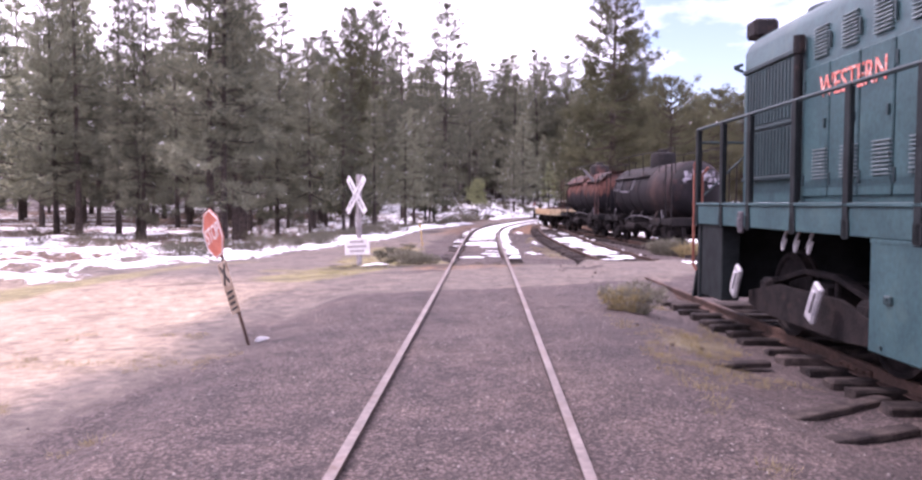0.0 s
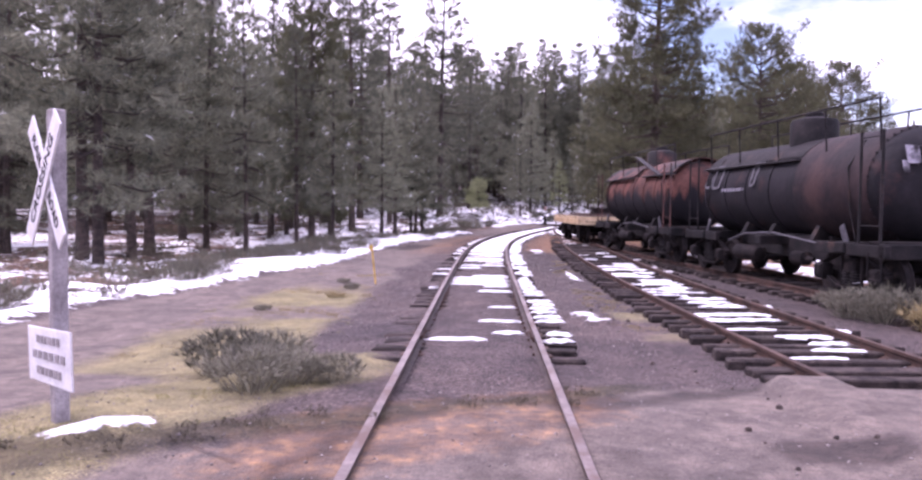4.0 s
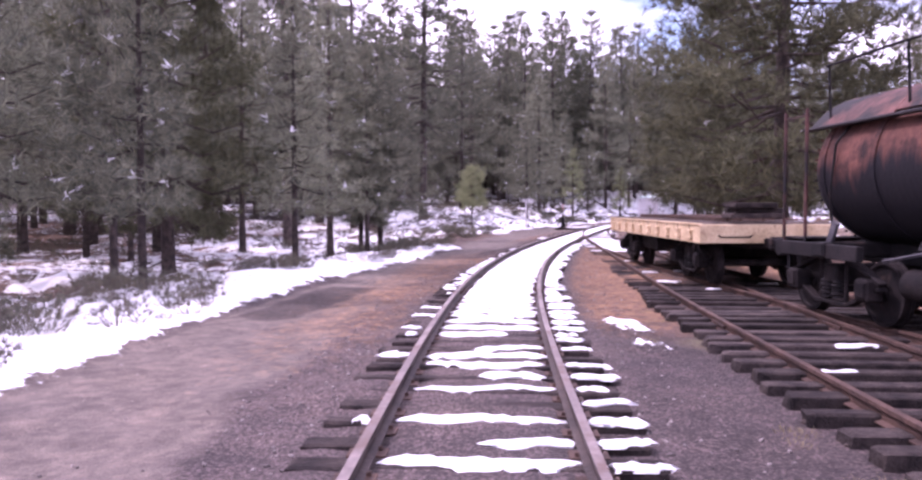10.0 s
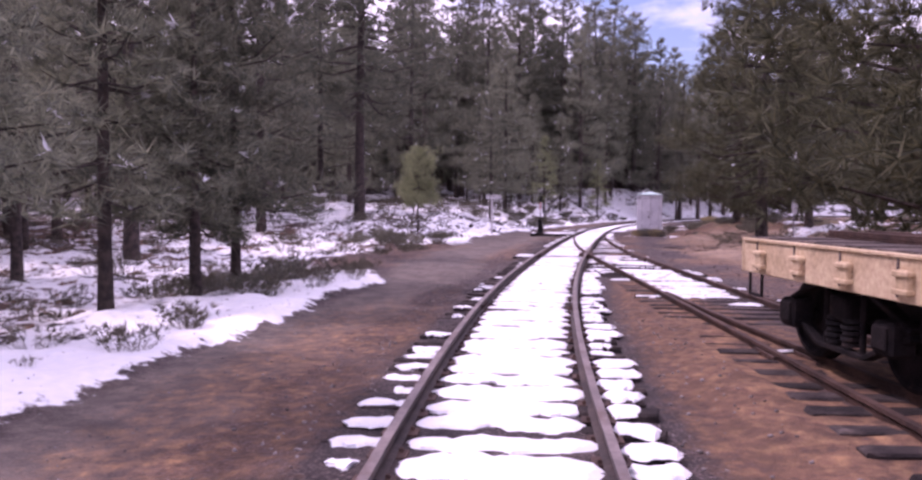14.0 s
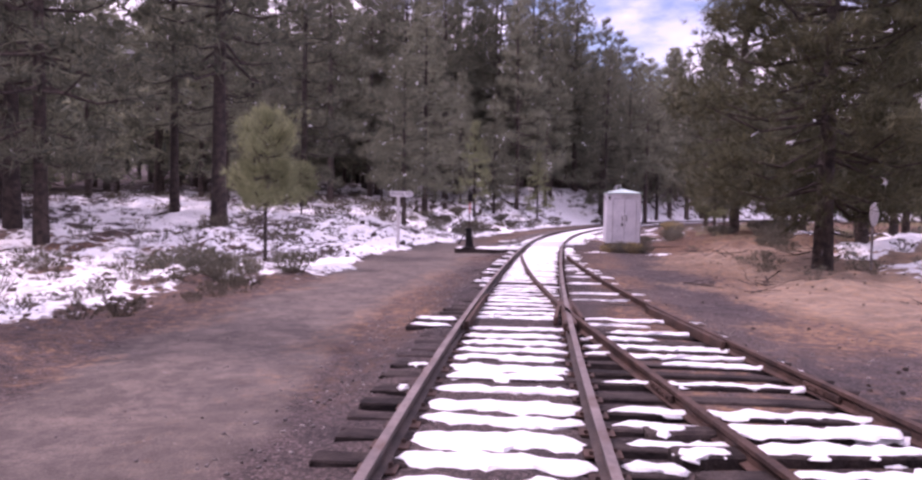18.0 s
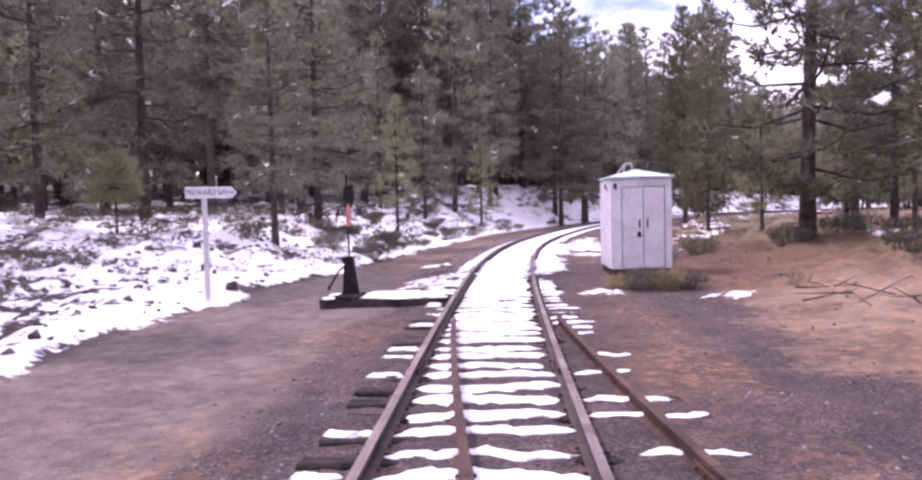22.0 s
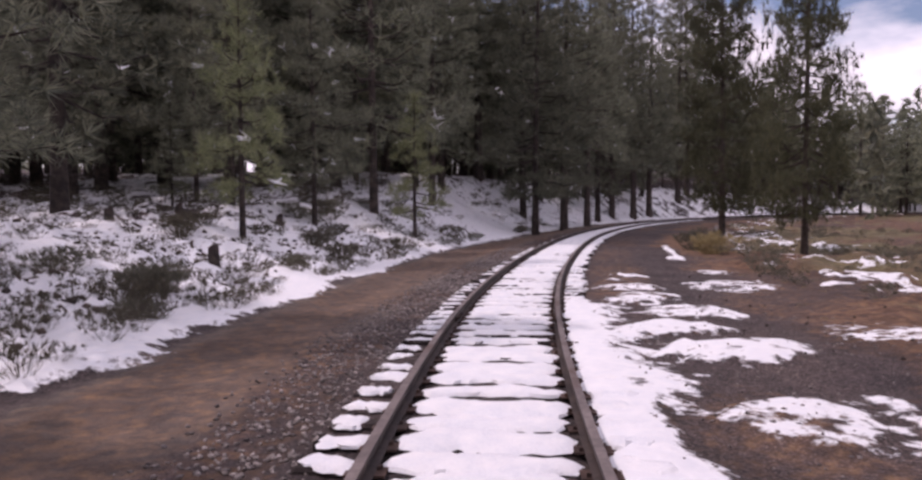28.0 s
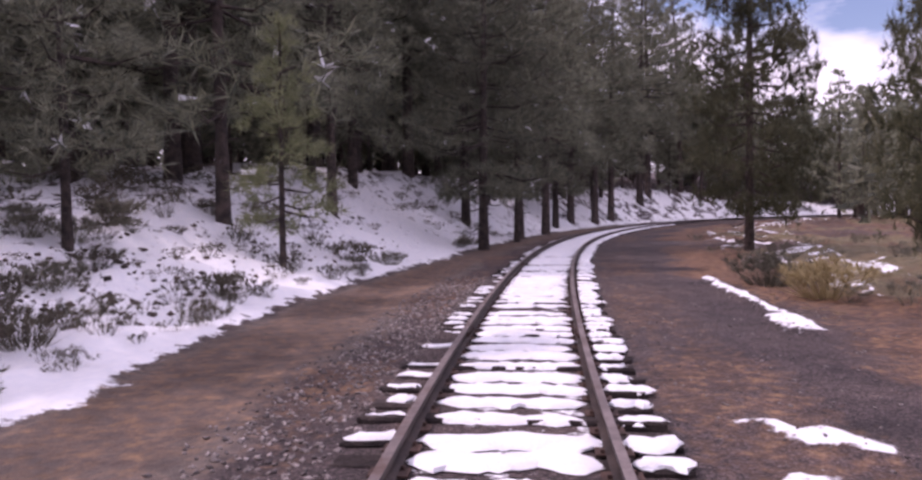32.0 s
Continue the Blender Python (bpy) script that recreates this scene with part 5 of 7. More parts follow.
scatter("edge_brush", "tangled grey-brown brush along the forest edge", "brush", by_woods, 130, 0.6, 1.3, THICKET)
scatter("edge_sagebrush", "pale grey-green sagebrush along the forest edge", "sagebrush", by_woods, 210, 0.6, 1.25)
scatter("undergrowth", "dark brown undergrowth beneath the pines", "undergrowth", in_woods, 760, 0.7, 1.6, THICKET)
scatter("sagebrush", "grey-brown sagebrush poking through the snow", "sagebrush", on_bank, 1500, 0.3, 0.85, THICKET)
scatter("roadside_brush", "dry grey brush on the open side of the track", "sagebrush", on_right, 330, 0.45, 1.0)


def tuft(rr, n=26, h=0.2):
    a, t = rr.uniform(0, 2 * math.pi, n), rr.uniform(0, 1, n) ** 0.5
    cen = np.stack([np.cos(a) * t * 0.13, np.sin(a) * t * 0.13, np.zeros(n)], 1)
    return blades(rr, cen, np.stack([np.cos(a) * t * 0.7, np.sin(a) * t * 0.7, np.full(n, 1.0)], 1), np.full(n, h), 2, 0.05, 0.25)


def on_verge(r):
    k = r.integers(0, 5)
    if k == 0:
        s, d = r.uniform(3.5, 13), r.uniform(1.9, 3.5)
    elif k == 1:
        s, d = r.uniform(21, 34), -r.uniform(2.2, 4.3)
    elif k == 2:
        s, d = r.uniform(24, 46), r.uniform(2.0, 3.6)
    elif k == 3:
        s, d = r.uniform(-1, 10), -r.uniform(2.4, 5.5)
    else:
        s, d = r.uniform(92, 140), r.uniform(4.5, 14)
    x, y, _ = main.at(s, d)
    if abs(siding.near([x], [y])[1][0]) < 1.3 and s < 60:
        return None
    return None if vnoise([x], [y], 0.9, 91)[0] < (0.62 if k in (0, 1, 3) else 0.5) else (float(x), float(y))


scatter("dry_grass", "straw-coloured dry grass tufts on the verge", "grass", on_verge, 5200, 0.22, 0.6, DRYGRASS, [tuft(br) for _ in range(6)])


def on_strip(r):
    u = r.uniform(0, 1)
    x, y = -3.6 + 2.4 * u + r.normal(0, 0.4), 16.3 + 5.7 * u + r.normal(0, 0.25)
    if r.uniform(0, 1) < 0.4:
        x, y = r.uniform(-4.0, -1.2), r.uniform(24, 29)
    return None if vnoise([x], [y], 0.7, 96)[0] < 0.45 else (float(x), float(y))


GREENGRASS = leafy("greening_grass", (0.13, 0.135, 0.045), (0.31, 0.29, 0.115), 0.2)
scatter("verge_grass", "short yellow-green grass on the road verge", "grass", on_strip, 2600, 0.15, 0.4, GREENGRASS, [tuft(br) for _ in range(5)])


def on_ridge(r):
    x = r.uniform(-3.2, 1.6)
    y = 19.6 + ((x + 0.2) * 0.42 + r.normal(0, 0.16)) / 0.9
    return None if abs(abs(x - 0.42) - 0.755) < 0.12 else (float(x), float(y))


def on_cut(r):
    s = r.uniform(94, 122)
    e = float(np.interp(s, EDGE_S, EDGE_D))
    x, y, _ = main.at(s, e - 0.7 - r.uniform(0, 7.5))
    return None if vnoise([x], [y], 0.8, 97)[0] < 0.5 else (float(x), float(y))


scatter("bank_scrub", "small dark twigs and scrub breaking through the snowy bank", "scrub", on_cut, 850, 0.14, 0.40, THICKET)
scatter("ridge_weeds", "low dark weeds along the dirt ridge by the crossing", "weeds", on_ridge, 34, 0.12, 0.28, THICKET)


# loose ballast and pebbles, joined
STONES = leafy("ballast_stone", (0.06, 0.05, 0.048), (0.27, 0.235, 0.22), 0.0, 0.0)
OCTA_V = np.array([[1, 0, 0], [0, 1, 0], [-1, 0, 0], [0, -1, 0], [0, 0, 0.7], [0, 0, -0.7]], float)
OCTA_F = np.array([[0, 1, 4], [1, 2, 4], [2, 3, 4], [3, 0, 4], [1, 0, 5], [2, 1, 5], [3, 2, 5], [0, 3, 5]])


def pebbles(name, label, spans, seed, material=None, want="stones"):
    """Small stones over stretches of the plan: s from and to, d from and to, count, size from and to."""
    rr, vv, ff, o = np.random.default_rng(seed), [], [], 0
    for s0, s1, d0, d1, n, lo, hi in spans:
        for s, d in zip(rr.uniform(s0, s1, n), rr.uniform(d0, d1, n)):
            if abs(abs(d) - 0.755) < 0.1:
                continue
            x, y, _ = main.at(s, d)
            k = rr.uniform(lo, hi)
            q = np.linalg.qr(rr.normal(0, 1, (3, 3)))[0]
            v = (OCTA_V * rr.uniform(0.55, 1.2, (6, 1)) * k) @ q.T * [1, 1, 0.75]
            vv.append(v + [[x, y, floor_z(float(x), float(y)) + (k * 0.15 if k < 0.05 else 0)]])
            ff.append(OCTA_F + o)
            o += 6
    return tagged(new(name, raw_mesh(name, np.concatenate(vv), np.concatenate(ff), material or STONES)), label, want, kind="stuff")


pebbles("ballast_stones", "grey crushed stone ballast along the track", ((94, 128, -2.5, -1.15, 2200, 0.018, 0.045), (60, 94, -2.2, -1.2, 900, 0.012, 0.034), (22, 60, -2.2, -1.2, 800, 0.012, 0.034), (22, 60, 1.2, 2.3, 800, 0.012, 0.034),
                             (94, 128, 1.3, 5.0, 1100, 0.012, 0.035), (60, 94, 1.8, 5.0, 900, 0.012, 0.035)), 61)
PALESTONE = leafy("pale_ballast_stone", (0.13, 0.11, 0.10), (0.42, 0.37, 0.345), 0.0, 0.0)
CLOD = leafy("earth_clod", (0.035, 0.026, 0.021), (0.11, 0.082, 0.062), 0.0, 0.0)
pebbles("pale_ballast", "pale crushed stone along the outer tie ends", ((96, 126, -2.2, -1.15, 2800, 0.016, 0.042),), 63, PALESTONE)
pebbles("earth_clods", "dark earth clods breaking through the snowy bank", ((84, 124, -13.0, -5.8, 800, 0.04, 0.15), (98, 136, -9.0, -5.6, 600, 0.04, 0.13), (72, 88, -12, -6.4, 180, 0.05, 0.15)), 64, CLOD, "clods")
pebbles("road_pebbles", "small grey pebbles strewn over the gravel at the crossing", ((2, 22, -3.5, 3.0, 3000, 0.007, 0.020), (22, 94, -5.0, -2.2, 1500, 0.008, 0.024)), 62)


# ---- rolling stock ----
TEAL = surf("teal_paint", (0.020, 0.060, 0.068), (0.034, 0.088, 0.096), 2.5, 0.5, 0, 0.06, c3=(0.05, 0.10, 0.10), spot=0.62)
TEAL_DARK = surf("dark_teal_paint", (0.010, 0.028, 0.033), (0.02, 0.048, 0.053), 3, 0.5, 0, 0.1)
BLACKENED = surf("blackened_steel", (0.008, 0.008, 0.009), (0.024, 0.020, 0.021), 3, 0.75, 0.1, 0.3, c3=(0.07, 0.04, 0.03), spot=0.66, spec=0.25)
UNDER = surf("greasy_truck_iron", (0.007, 0.006, 0.007), (0.024, 0.019, 0.019), 5, 0.8, 0.1, 0.4, c3=(0.06, 0.042, 0.036), spot=0.66, scale3=4, spec=0.2)
TANKRUST = surf("rusty_tank_plate", (0.075, 0.032, 0.028), (0.16, 0.068, 0.054), 1.6, 0.8, 0.1, 0.3, c3=(0.012, 0.011, 0.012), spot=0.50, scale3=0.9)
TANKTAR = surf("tarry_tank_plate", (0.006, 0.006, 0.008), (0.016, 0.0135, 0.017), 1.4, 0.72, 0.05, 0.3, c3=(0.05, 0.025, 0.023), spot=0.62, scale3=1.1, spec=0.28)
SLEEVE = surf("rust_bloomed_jacket", (0.012, 0.009, 0.011), (0.034, 0.020, 0.020), 1.2, 0.7, 0.05, 0.3, c3=(0.048, 0.027, 0.025), spot=0.60, scale3=1.0, spec=0.28)
CREAM = surf("cream_paint", (0.50, 0.37, 0.22), (0.68, 0.53, 0.34), 2.5, 0.7, 0, 0.2, c3=(0.30, 0.17, 0.10), spot=0.64, scale3=3)
DECK = surf("weathered_deck_plank", (0.06, 0.045, 0.04), (0.15, 0.115, 0.10), 4, 0.95, 0, 0.6, rand=0.3)
ORANGE = surf("orange_grab_iron", (0.20, 0.06, 0.04), (0.28, 0.10, 0.065), 6, 0.6, 0, 0.2)
GREYIRON = surf("grey_painted_iron", (0.05, 0.048, 0.057), (0.10, 0.095, 0.108), 5, 0.6, 0.1, 0.3)
LIGHTGREY = surf("light_grey_casting", (0.30, 0.30, 0.32), (0.44, 0.44, 0.46), 8, 0.55, 0.1, 0.2)
LETTER = surf("red_lettering", (0.62, 0.13, 0.10), (0.72, 0.24, 0.19), 14, 0.6, 0, 0.1, c3=(0.85, 0.72, 0.68), spot=0.58, scale3=22)
WHITE = surf("white_paint", (0.62, 0.61, 0.64), (0.78, 0.77, 0.79), 4, 0.6, 0, 0.15, c3=(0.42, 0.36, 0.33), spot=0.70, scale3=6)
POST = surf("handrail_paint", (0.008, 0.011, 0.013), (0.018, 0.024, 0.026), 5, 0.65, 0, 0.1, spec=0.2)
INK = plain("black_paint", (0.025, 0.022, 0.024), 0.7)


def rust_over_black():
    """Rusty plate whose lower half is coloured black, ending in a ragged, streaked edge."""
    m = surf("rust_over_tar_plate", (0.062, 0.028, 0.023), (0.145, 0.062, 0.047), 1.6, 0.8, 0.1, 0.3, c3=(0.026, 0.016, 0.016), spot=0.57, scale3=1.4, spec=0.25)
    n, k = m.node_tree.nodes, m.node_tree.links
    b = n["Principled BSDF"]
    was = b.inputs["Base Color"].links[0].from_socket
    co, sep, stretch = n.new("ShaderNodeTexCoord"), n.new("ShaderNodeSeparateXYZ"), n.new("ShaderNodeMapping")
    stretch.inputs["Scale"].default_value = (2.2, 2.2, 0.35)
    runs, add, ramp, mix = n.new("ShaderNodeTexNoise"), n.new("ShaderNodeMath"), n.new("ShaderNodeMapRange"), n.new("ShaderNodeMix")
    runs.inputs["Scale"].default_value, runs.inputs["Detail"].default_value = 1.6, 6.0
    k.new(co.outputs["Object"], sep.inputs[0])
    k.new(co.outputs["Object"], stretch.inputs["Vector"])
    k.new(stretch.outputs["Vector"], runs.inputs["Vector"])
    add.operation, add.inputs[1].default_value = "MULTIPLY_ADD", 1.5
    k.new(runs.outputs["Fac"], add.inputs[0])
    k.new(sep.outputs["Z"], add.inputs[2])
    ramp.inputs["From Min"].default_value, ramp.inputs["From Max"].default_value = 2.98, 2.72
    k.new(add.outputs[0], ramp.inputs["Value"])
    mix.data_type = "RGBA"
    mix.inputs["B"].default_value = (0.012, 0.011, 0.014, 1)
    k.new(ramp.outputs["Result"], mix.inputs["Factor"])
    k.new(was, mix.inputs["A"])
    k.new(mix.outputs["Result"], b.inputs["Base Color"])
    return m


RUST_OVER_BLACK = rust_over_black()
FLAKE = surf("flaking_paint", (0.18, 0.17, 0.21), (0.42, 0.41, 0.46), 7, 0.7, 0, 0.3, c3=(0.02, 0.018, 0.022), spot=0.53, scale3=5)


def wheel_mesh(r=0.42):
    prof = [(0.0, 0.02), (0.09, 0.03), (0.10, -0.02), (r * 0.55, -0.045), (r * 0.86, -0.03), (r * 0.90, 0.0), (r, 0.0), (r, -0.09), (r + 0.028, -0.10), (r + 0.028, -0.13), (r * 0.88, -0.135),
            (r * 0.84, -0.09), (r * 0.5, -0.09), (0.0, -0.1)]
    return Geo().lathe(prof, 28).mesh("wheel", UNDER, True)


WHEEL, BIGWHEEL = wheel_mesh(), wheel_mesh(0.5)


def bogie(parent, y, base=1.7, wheel=None, r=0.42):
    """A two-axle truck: bolster with springs, arch-bar side frames, axles and wheels."""
    tr = part("truck", Geo().box((0, 0, 0.62), (2.1, 0.34, 0.26), 0.03).rod((0, 0, 0.7), (0, 0, 0.95), 0.2, 14), UNDER, parent, smooth=True)
    tr.matrix_basis = pose(0, y, 0)
    h = base / 2
    for sd in (-1, 1):
        g = Geo()
        x = sd * 0.98
        for pts in (((-h - 0.2, 0.56), (-h, 0.66), (-0.34, 0.84), (0.34, 0.84), (h, 0.66), (h + 0.2, 0.56)), ((-h - 0.2, 0.5), (-h, 0.42), (-0.38, 0.22), (0.38, 0.22), (h, 0.42), (h + 0.2, 0.5))):
            for (a, b), (c, d) in zip(pts, pts[1:]):
                ln, an = math.hypot(c - a, d - b), math.degrees(math.atan2(d - b, c - a))
                g.box((0, 0, 0), (0.12, ln + 0.03, 0.055), 0.008, pose(x, (a + c) / 2, (b + d) / 2, an, 0, 0))
        for k in (-0.3, 0.3):
            g.rod((x, k, 0.2), (x, k, 0.86), 0.03, 8)
        part("side_frame", g, UNDER, tr)
        spring = Geo()
        for k in (-0.13, 0.13):
            for i in range(5):
                spring.rod((x, k, 0.28 + i * 0.055), (x, k, 0.315 + i * 0.055), 0.1 if i % 2 else 0.085, 12)
        tagged(part("spring", spring, BLACKENED, tr), kind="stuff")
        for k in (-h, h):
            part("journal_box", Geo().box((sd * 1.02, k, r + 0.05), (0.24, 0.27, 0.3), 0.03).box((sd * 1.15, k, r + 0.06), (0.03, 0.2, 0.2), 0.01), UNDER, tr)
            w = part("wheel", wheel or WHEEL, None, tr)
            w.matrix_basis = pose(sd * 0.83, k, r, 0, 90 * sd, 0)
    for k in (-h, h):
        part("axle", Geo().rod((-0.95, k, r), (0.95, k, r), 0.07, 10), UNDER, tr)
        part("brake_beam", Geo().box((0, k * 0.42, 0.36), (1.7, 0.09, 0.1), 0.01).box((-0.755, k * 0.50, 0.42), (0.1, 0.07, 0.3), 0.01).box((0.755, k * 0.50, 0.42), (0.1, 0.07, 0.3), 0.01), UNDER, tr)
    return tr


def coupler(parent, y, sign, z=0.85):
    g = Geo().box((0, y + sign * 0.12, z), (0.16, 0.4, 0.18), 0.02).box((0.03, y + sign * 0.36, z), (0.26, 0.2, 0.26), 0.05).box((-0.1, y + sign * 0.44, z), (0.08, 0.16, 0.22), 0.03)
    part("coupler", g, UNDER, parent)
    part("air_hose", Geo().pipe([(0.35, y, 0.75), (0.38, y + sign * 0.1, 0.55), (0.33, y + sign * 0.2, 0.35), (0.25, y + sign * 0.26, 0.42)], 0.022), BLACKENED, parent)


def tank_car(m, label, plate, end_plate, torn):
    """An old tank car: underframe, riveted tank with rounded ends, dome, what is left of its jacket, rails and ladders."""
    car = root("tank_car", m, label, "tank car", "tank cars on the spur")
    half, zc, r = 4.05, 2.06, 1.03
    g = Geo().box((0, 0, 0.90), (0.5, 8.8, 0.30), 0.02).box((0, 0, 0.84), (1.2, 3.6, 0.5), 0.03)
    for y in (-3.15, 0, 3.15):
        g.box((0, y, 0.95), (2.5, 0.3, 0.2), 0.02)
    part("underframe", g, BLACKENED, car)
    for e in (-1, 1):
        for sd in (-1, 1):
            part("side_sill", Geo().box((sd * 1.15, e * 3.35, 0.93), (0.1, 2.1, 0.2), 0.01), BLACKENED, car)
    for sd in (-1, 1):
        part("end_sill", Geo().box((0, sd * 4.28, 0.93), (2.4, 0.16, 0.26), 0.015), BLACKENED, car)
        part("end_platform", Geo().box((0, sd * 4.05, 1.07), (2.2, 0.5, 0.04), 0.01), UNDER, car)
        coupler(car, sd * 4.3, sd)
    turn = Matrix.Translation((0, 0, zc)) @ pose(0, 0, 0, -90, 0, 0)
    prof = [(0.0, -half), (0.5, -half + 0.06), (0.80, -half + 0.19), (0.95, -half + 0.36), (1.01, -half + 0.5), (r, -half + 0.62)] + [(r, -half + 0.62 + k * (2 * half - 1.24) / 8) for k in range(1, 8)] + [(r, half - 0.62), (1.01, half - 0.5), (0.95, half - 0.36), (0.80, half - 0.19), (0.5, half - 0.06), (0.0, half)]
    part("tank_shell", Geo().lathe(prof, 48, turn), plate, car, smooth=True)
    for k in range(7):
        y = -half + 0.66 + k * (2 * half - 1.32) / 6
        part("band", Geo().lathe([(r + 0.004, y - 0.05), (r + 0.022, y - 0.045), (r + 0.022, y + 0.045), (r + 0.004, y + 0.05)], 40, turn), plate, car)
    rivets = Geo()
    for k in (0, 2, 4, 6):
        y = -half + 0.55 + k * (2 * half - 1.1) / 6
        for e in (-0.07, 0.07):
            for i in range(44):
                a = 2 * math.pi * i / 44
                rivets.box(((r + 0.004) * math.cos(a), y + e, zc + (r + 0.004) * math.sin(a)), (0.028, 0.028, 0.028), 0)
    tagged(part("rivets", rivets, plate, car), kind="stuff")
    # jacket: a whole sleeve at one end, a roof of sheets over the rest
    jr = r + (0.035 if torn == "sleeve" else 0.08)
    if torn == "sleeve":
        part("jacket_sleeve", Geo().lathe([(r - 0.01, -half + 0.50), (jr, -half + 0.62), (jr, -half + 2.9), (jr - 0.02, -half + 2.92), (r, -half + 2.9)], 44, turn), SLEEVE, car, "rust-bloomed jacket sleeve", smooth=True)
        spans = ((-half + 2.95, half - 0.4),)
    else:
        spans = ((-half + 0.3, -0.9), (0.2, half - 0.1))
    for y0, y1 in spans:
        n = max(2, int((y1 - y0) / 1.3))
        for i in range(n):
            a, b = y0 + (y1 - y0) * i / n, y0 + (y1 - y0) * (i + 1) / n - 0.01
            w = 0.145 + 0.012 * ((i * 7) % 3)
            sheet = Geo().lathe([(jr - 0.02, a), (jr, a), (jr, b), (jr - 0.02, b), (jr - 0.02, a)], 16, turn, (0.75 - w - 0.005 * (i % 2), 0.75 + w))
            part("jacket_sheet", sheet, BLACKENED if torn == "sleeve" else TANKRUST, car, smooth=True)
        for sd in (-1, 1):
            a = 2 * math.pi * 0.16
            part("jacket_lip", Geo().box((sd * (jr + 0.02) * math.sin(a), (y0 + y1) / 2, zc + (jr + 0.02) * math.cos(a)), (0.16, y1 - y0, 0.035), 0.006), INK, car)
    if torn != "sleeve":
        part("loose_plank", Geo().box((0, 0, 0), (0.24, 2.7, 0.04), 0.008), INK, car, "fallen dark walkway plank").matrix_basis = pose(-0.92, -1.5, zc + 0.92, 17, 12, 4)
    dome = part("dome", Geo().lathe([(0.5, zc + 0.85), (0.5, zc + 1.45), (0.46, zc + 1.53), (0.25, zc + 1.58), (0.0, zc + 1.59)], 26), BLACKENED if torn == "sleeve" else TANKRUST, car, smooth=True)
    part("hatch", Geo().lathe([(0.2, zc + 1.57), (0.2, zc + 1.67), (0.16, zc + 1.70), (0, zc + 1.71)], 14).box((0.22, 0, zc + 1.63), (0.1, 0.07, 0.05), 0.01), BLACKENED, dome, smooth=True)
    for sd in (-1, 1):
        rl = Geo().pipe([(sd * 0.85, -half + 0.4, zc + 1.5), (sd * 0.85, half - 0.4, zc + 1.5)], 0.02)
        for y in (-3.6, -1.9, 0.0, 1.9, 3.6):
            rl.rod((sd * 0.8, y, zc + 0.6), (sd * 0.85, y, zc + 1.5), 0.018, 6)
        part("top_rail", rl, BLACKENED, car)
        for e in (-1, 1):
            lad = Geo().rod((sd * 1.16, e * 3.6, 1.0), (sd * 1.16, e * 3.6, 2.95), 0.026, 8).rod((sd * 1.16, e * 4.2, 1.0), (sd * 1.16, e * 4.2, 2.95), 0.026, 8)
            for i in (1, 6):
                lad.rod((sd * 1.16, e * 3.6, 1.05 + i * 0.3), (sd * 1.16, e * 4.2, 1.05 + i * 0.3), 0.012, 6)
            part("ladder", lad, TANKRUST if torn != "sleeve" else BLACKENED, car)
            part("strap", Geo().pipe([(sd * 0.95, e * 3.2, 1.0), (sd * 1.07, e * 3.15, 1.7), (sd * 1.05, e * 3.05, 2.4), (sd * 0.7, e * 3.0, zc + 0.82)], 0.018), BLACKENED, car)
            part("tank_brace", Geo().box((0, 0, 0), (0.05, 0.13, 0.40), 0.01, pose(sd * 1.08, e * 3.05, 1.16, 28 * e, 0, 0)), GREYIRON, car)
        part("step", Geo().pipe([(sd * 1.2, -4.3, 0.9), (sd * 1.2, -4.3, 0.45), (sd * 1.2, -3.95, 0.45), (sd * 1.2, -3.95, 0.9)], 0.02), UNDER, car)
    for y in (-1.6, 0.2, 1.5):
        part("saddle", Geo().prism([(-0.9, 1.02), (0.9, 1.02), (0.75, 1.3), (0, 1.08), (-0.75, 1.3)], y - 0.08, y + 0.08, "y"), BLACKENED, car)
    part("air_tank", Geo().lathe([(0, -0.6), (0.14, -0.57), (0.19, -0.5), (0.19, 0.5), (0.14, 0.57), (0, 0.6)], 16, pose(-0.85, 1.2, 0.6, 90, 0, 0)), UNDER, car, smooth=True)
    part("brake_cylinder", Geo().lathe([(0, -0.25), (0.15, -0.24), (0.15, 0.2), (0.06, 0.25), (0.05, 0.5), (0, 0.5)], 14, pose(-0.7, -0.9, 0.6, 90, 0, 0)), UNDER, car, smooth=True)
    part("brake_rod", Geo().pipe([(-1.05, -2.4, 0.95), (-1.1, -0.4, 1.12), (-1.05, 1.0, 1.05), (-0.9, 2.2, 0.85)], 0.022), GREYIRON, car)
    if torn == "sleeve":
        patch = Geo()
        for x, z, w, h in ((-0.5, 0.50, 0.26, 0.32), (-0.2, 0.62, 0.3, 0.22), (-0.22, 0.38, 0.2, 0.2), (0.08, 0.5, 0.24, 0.38), (0.34, 0.56, 0.22, 0.2), (0.36, 0.34, 0.3, 0.16), (-0.62, 0.3, 0.12, 0.2), (0.62, 0.36, 0.1, 0.34), (0.3, 0.12, 0.16, 0.12)):
            patch.box((0, 0, 0), (w, 0.02, h), 0.004, pose(x, -half + 0.02 + 0.16 * max(0, math.hypot(x, z) - 0.35) ** 1.2 - 0.02, zc + z, -14, 0, -8 * (1 if x > 0 else -1)))
        part("peeling_patch", patch, FLAKE, car, "flaking pale patches on the tank end")
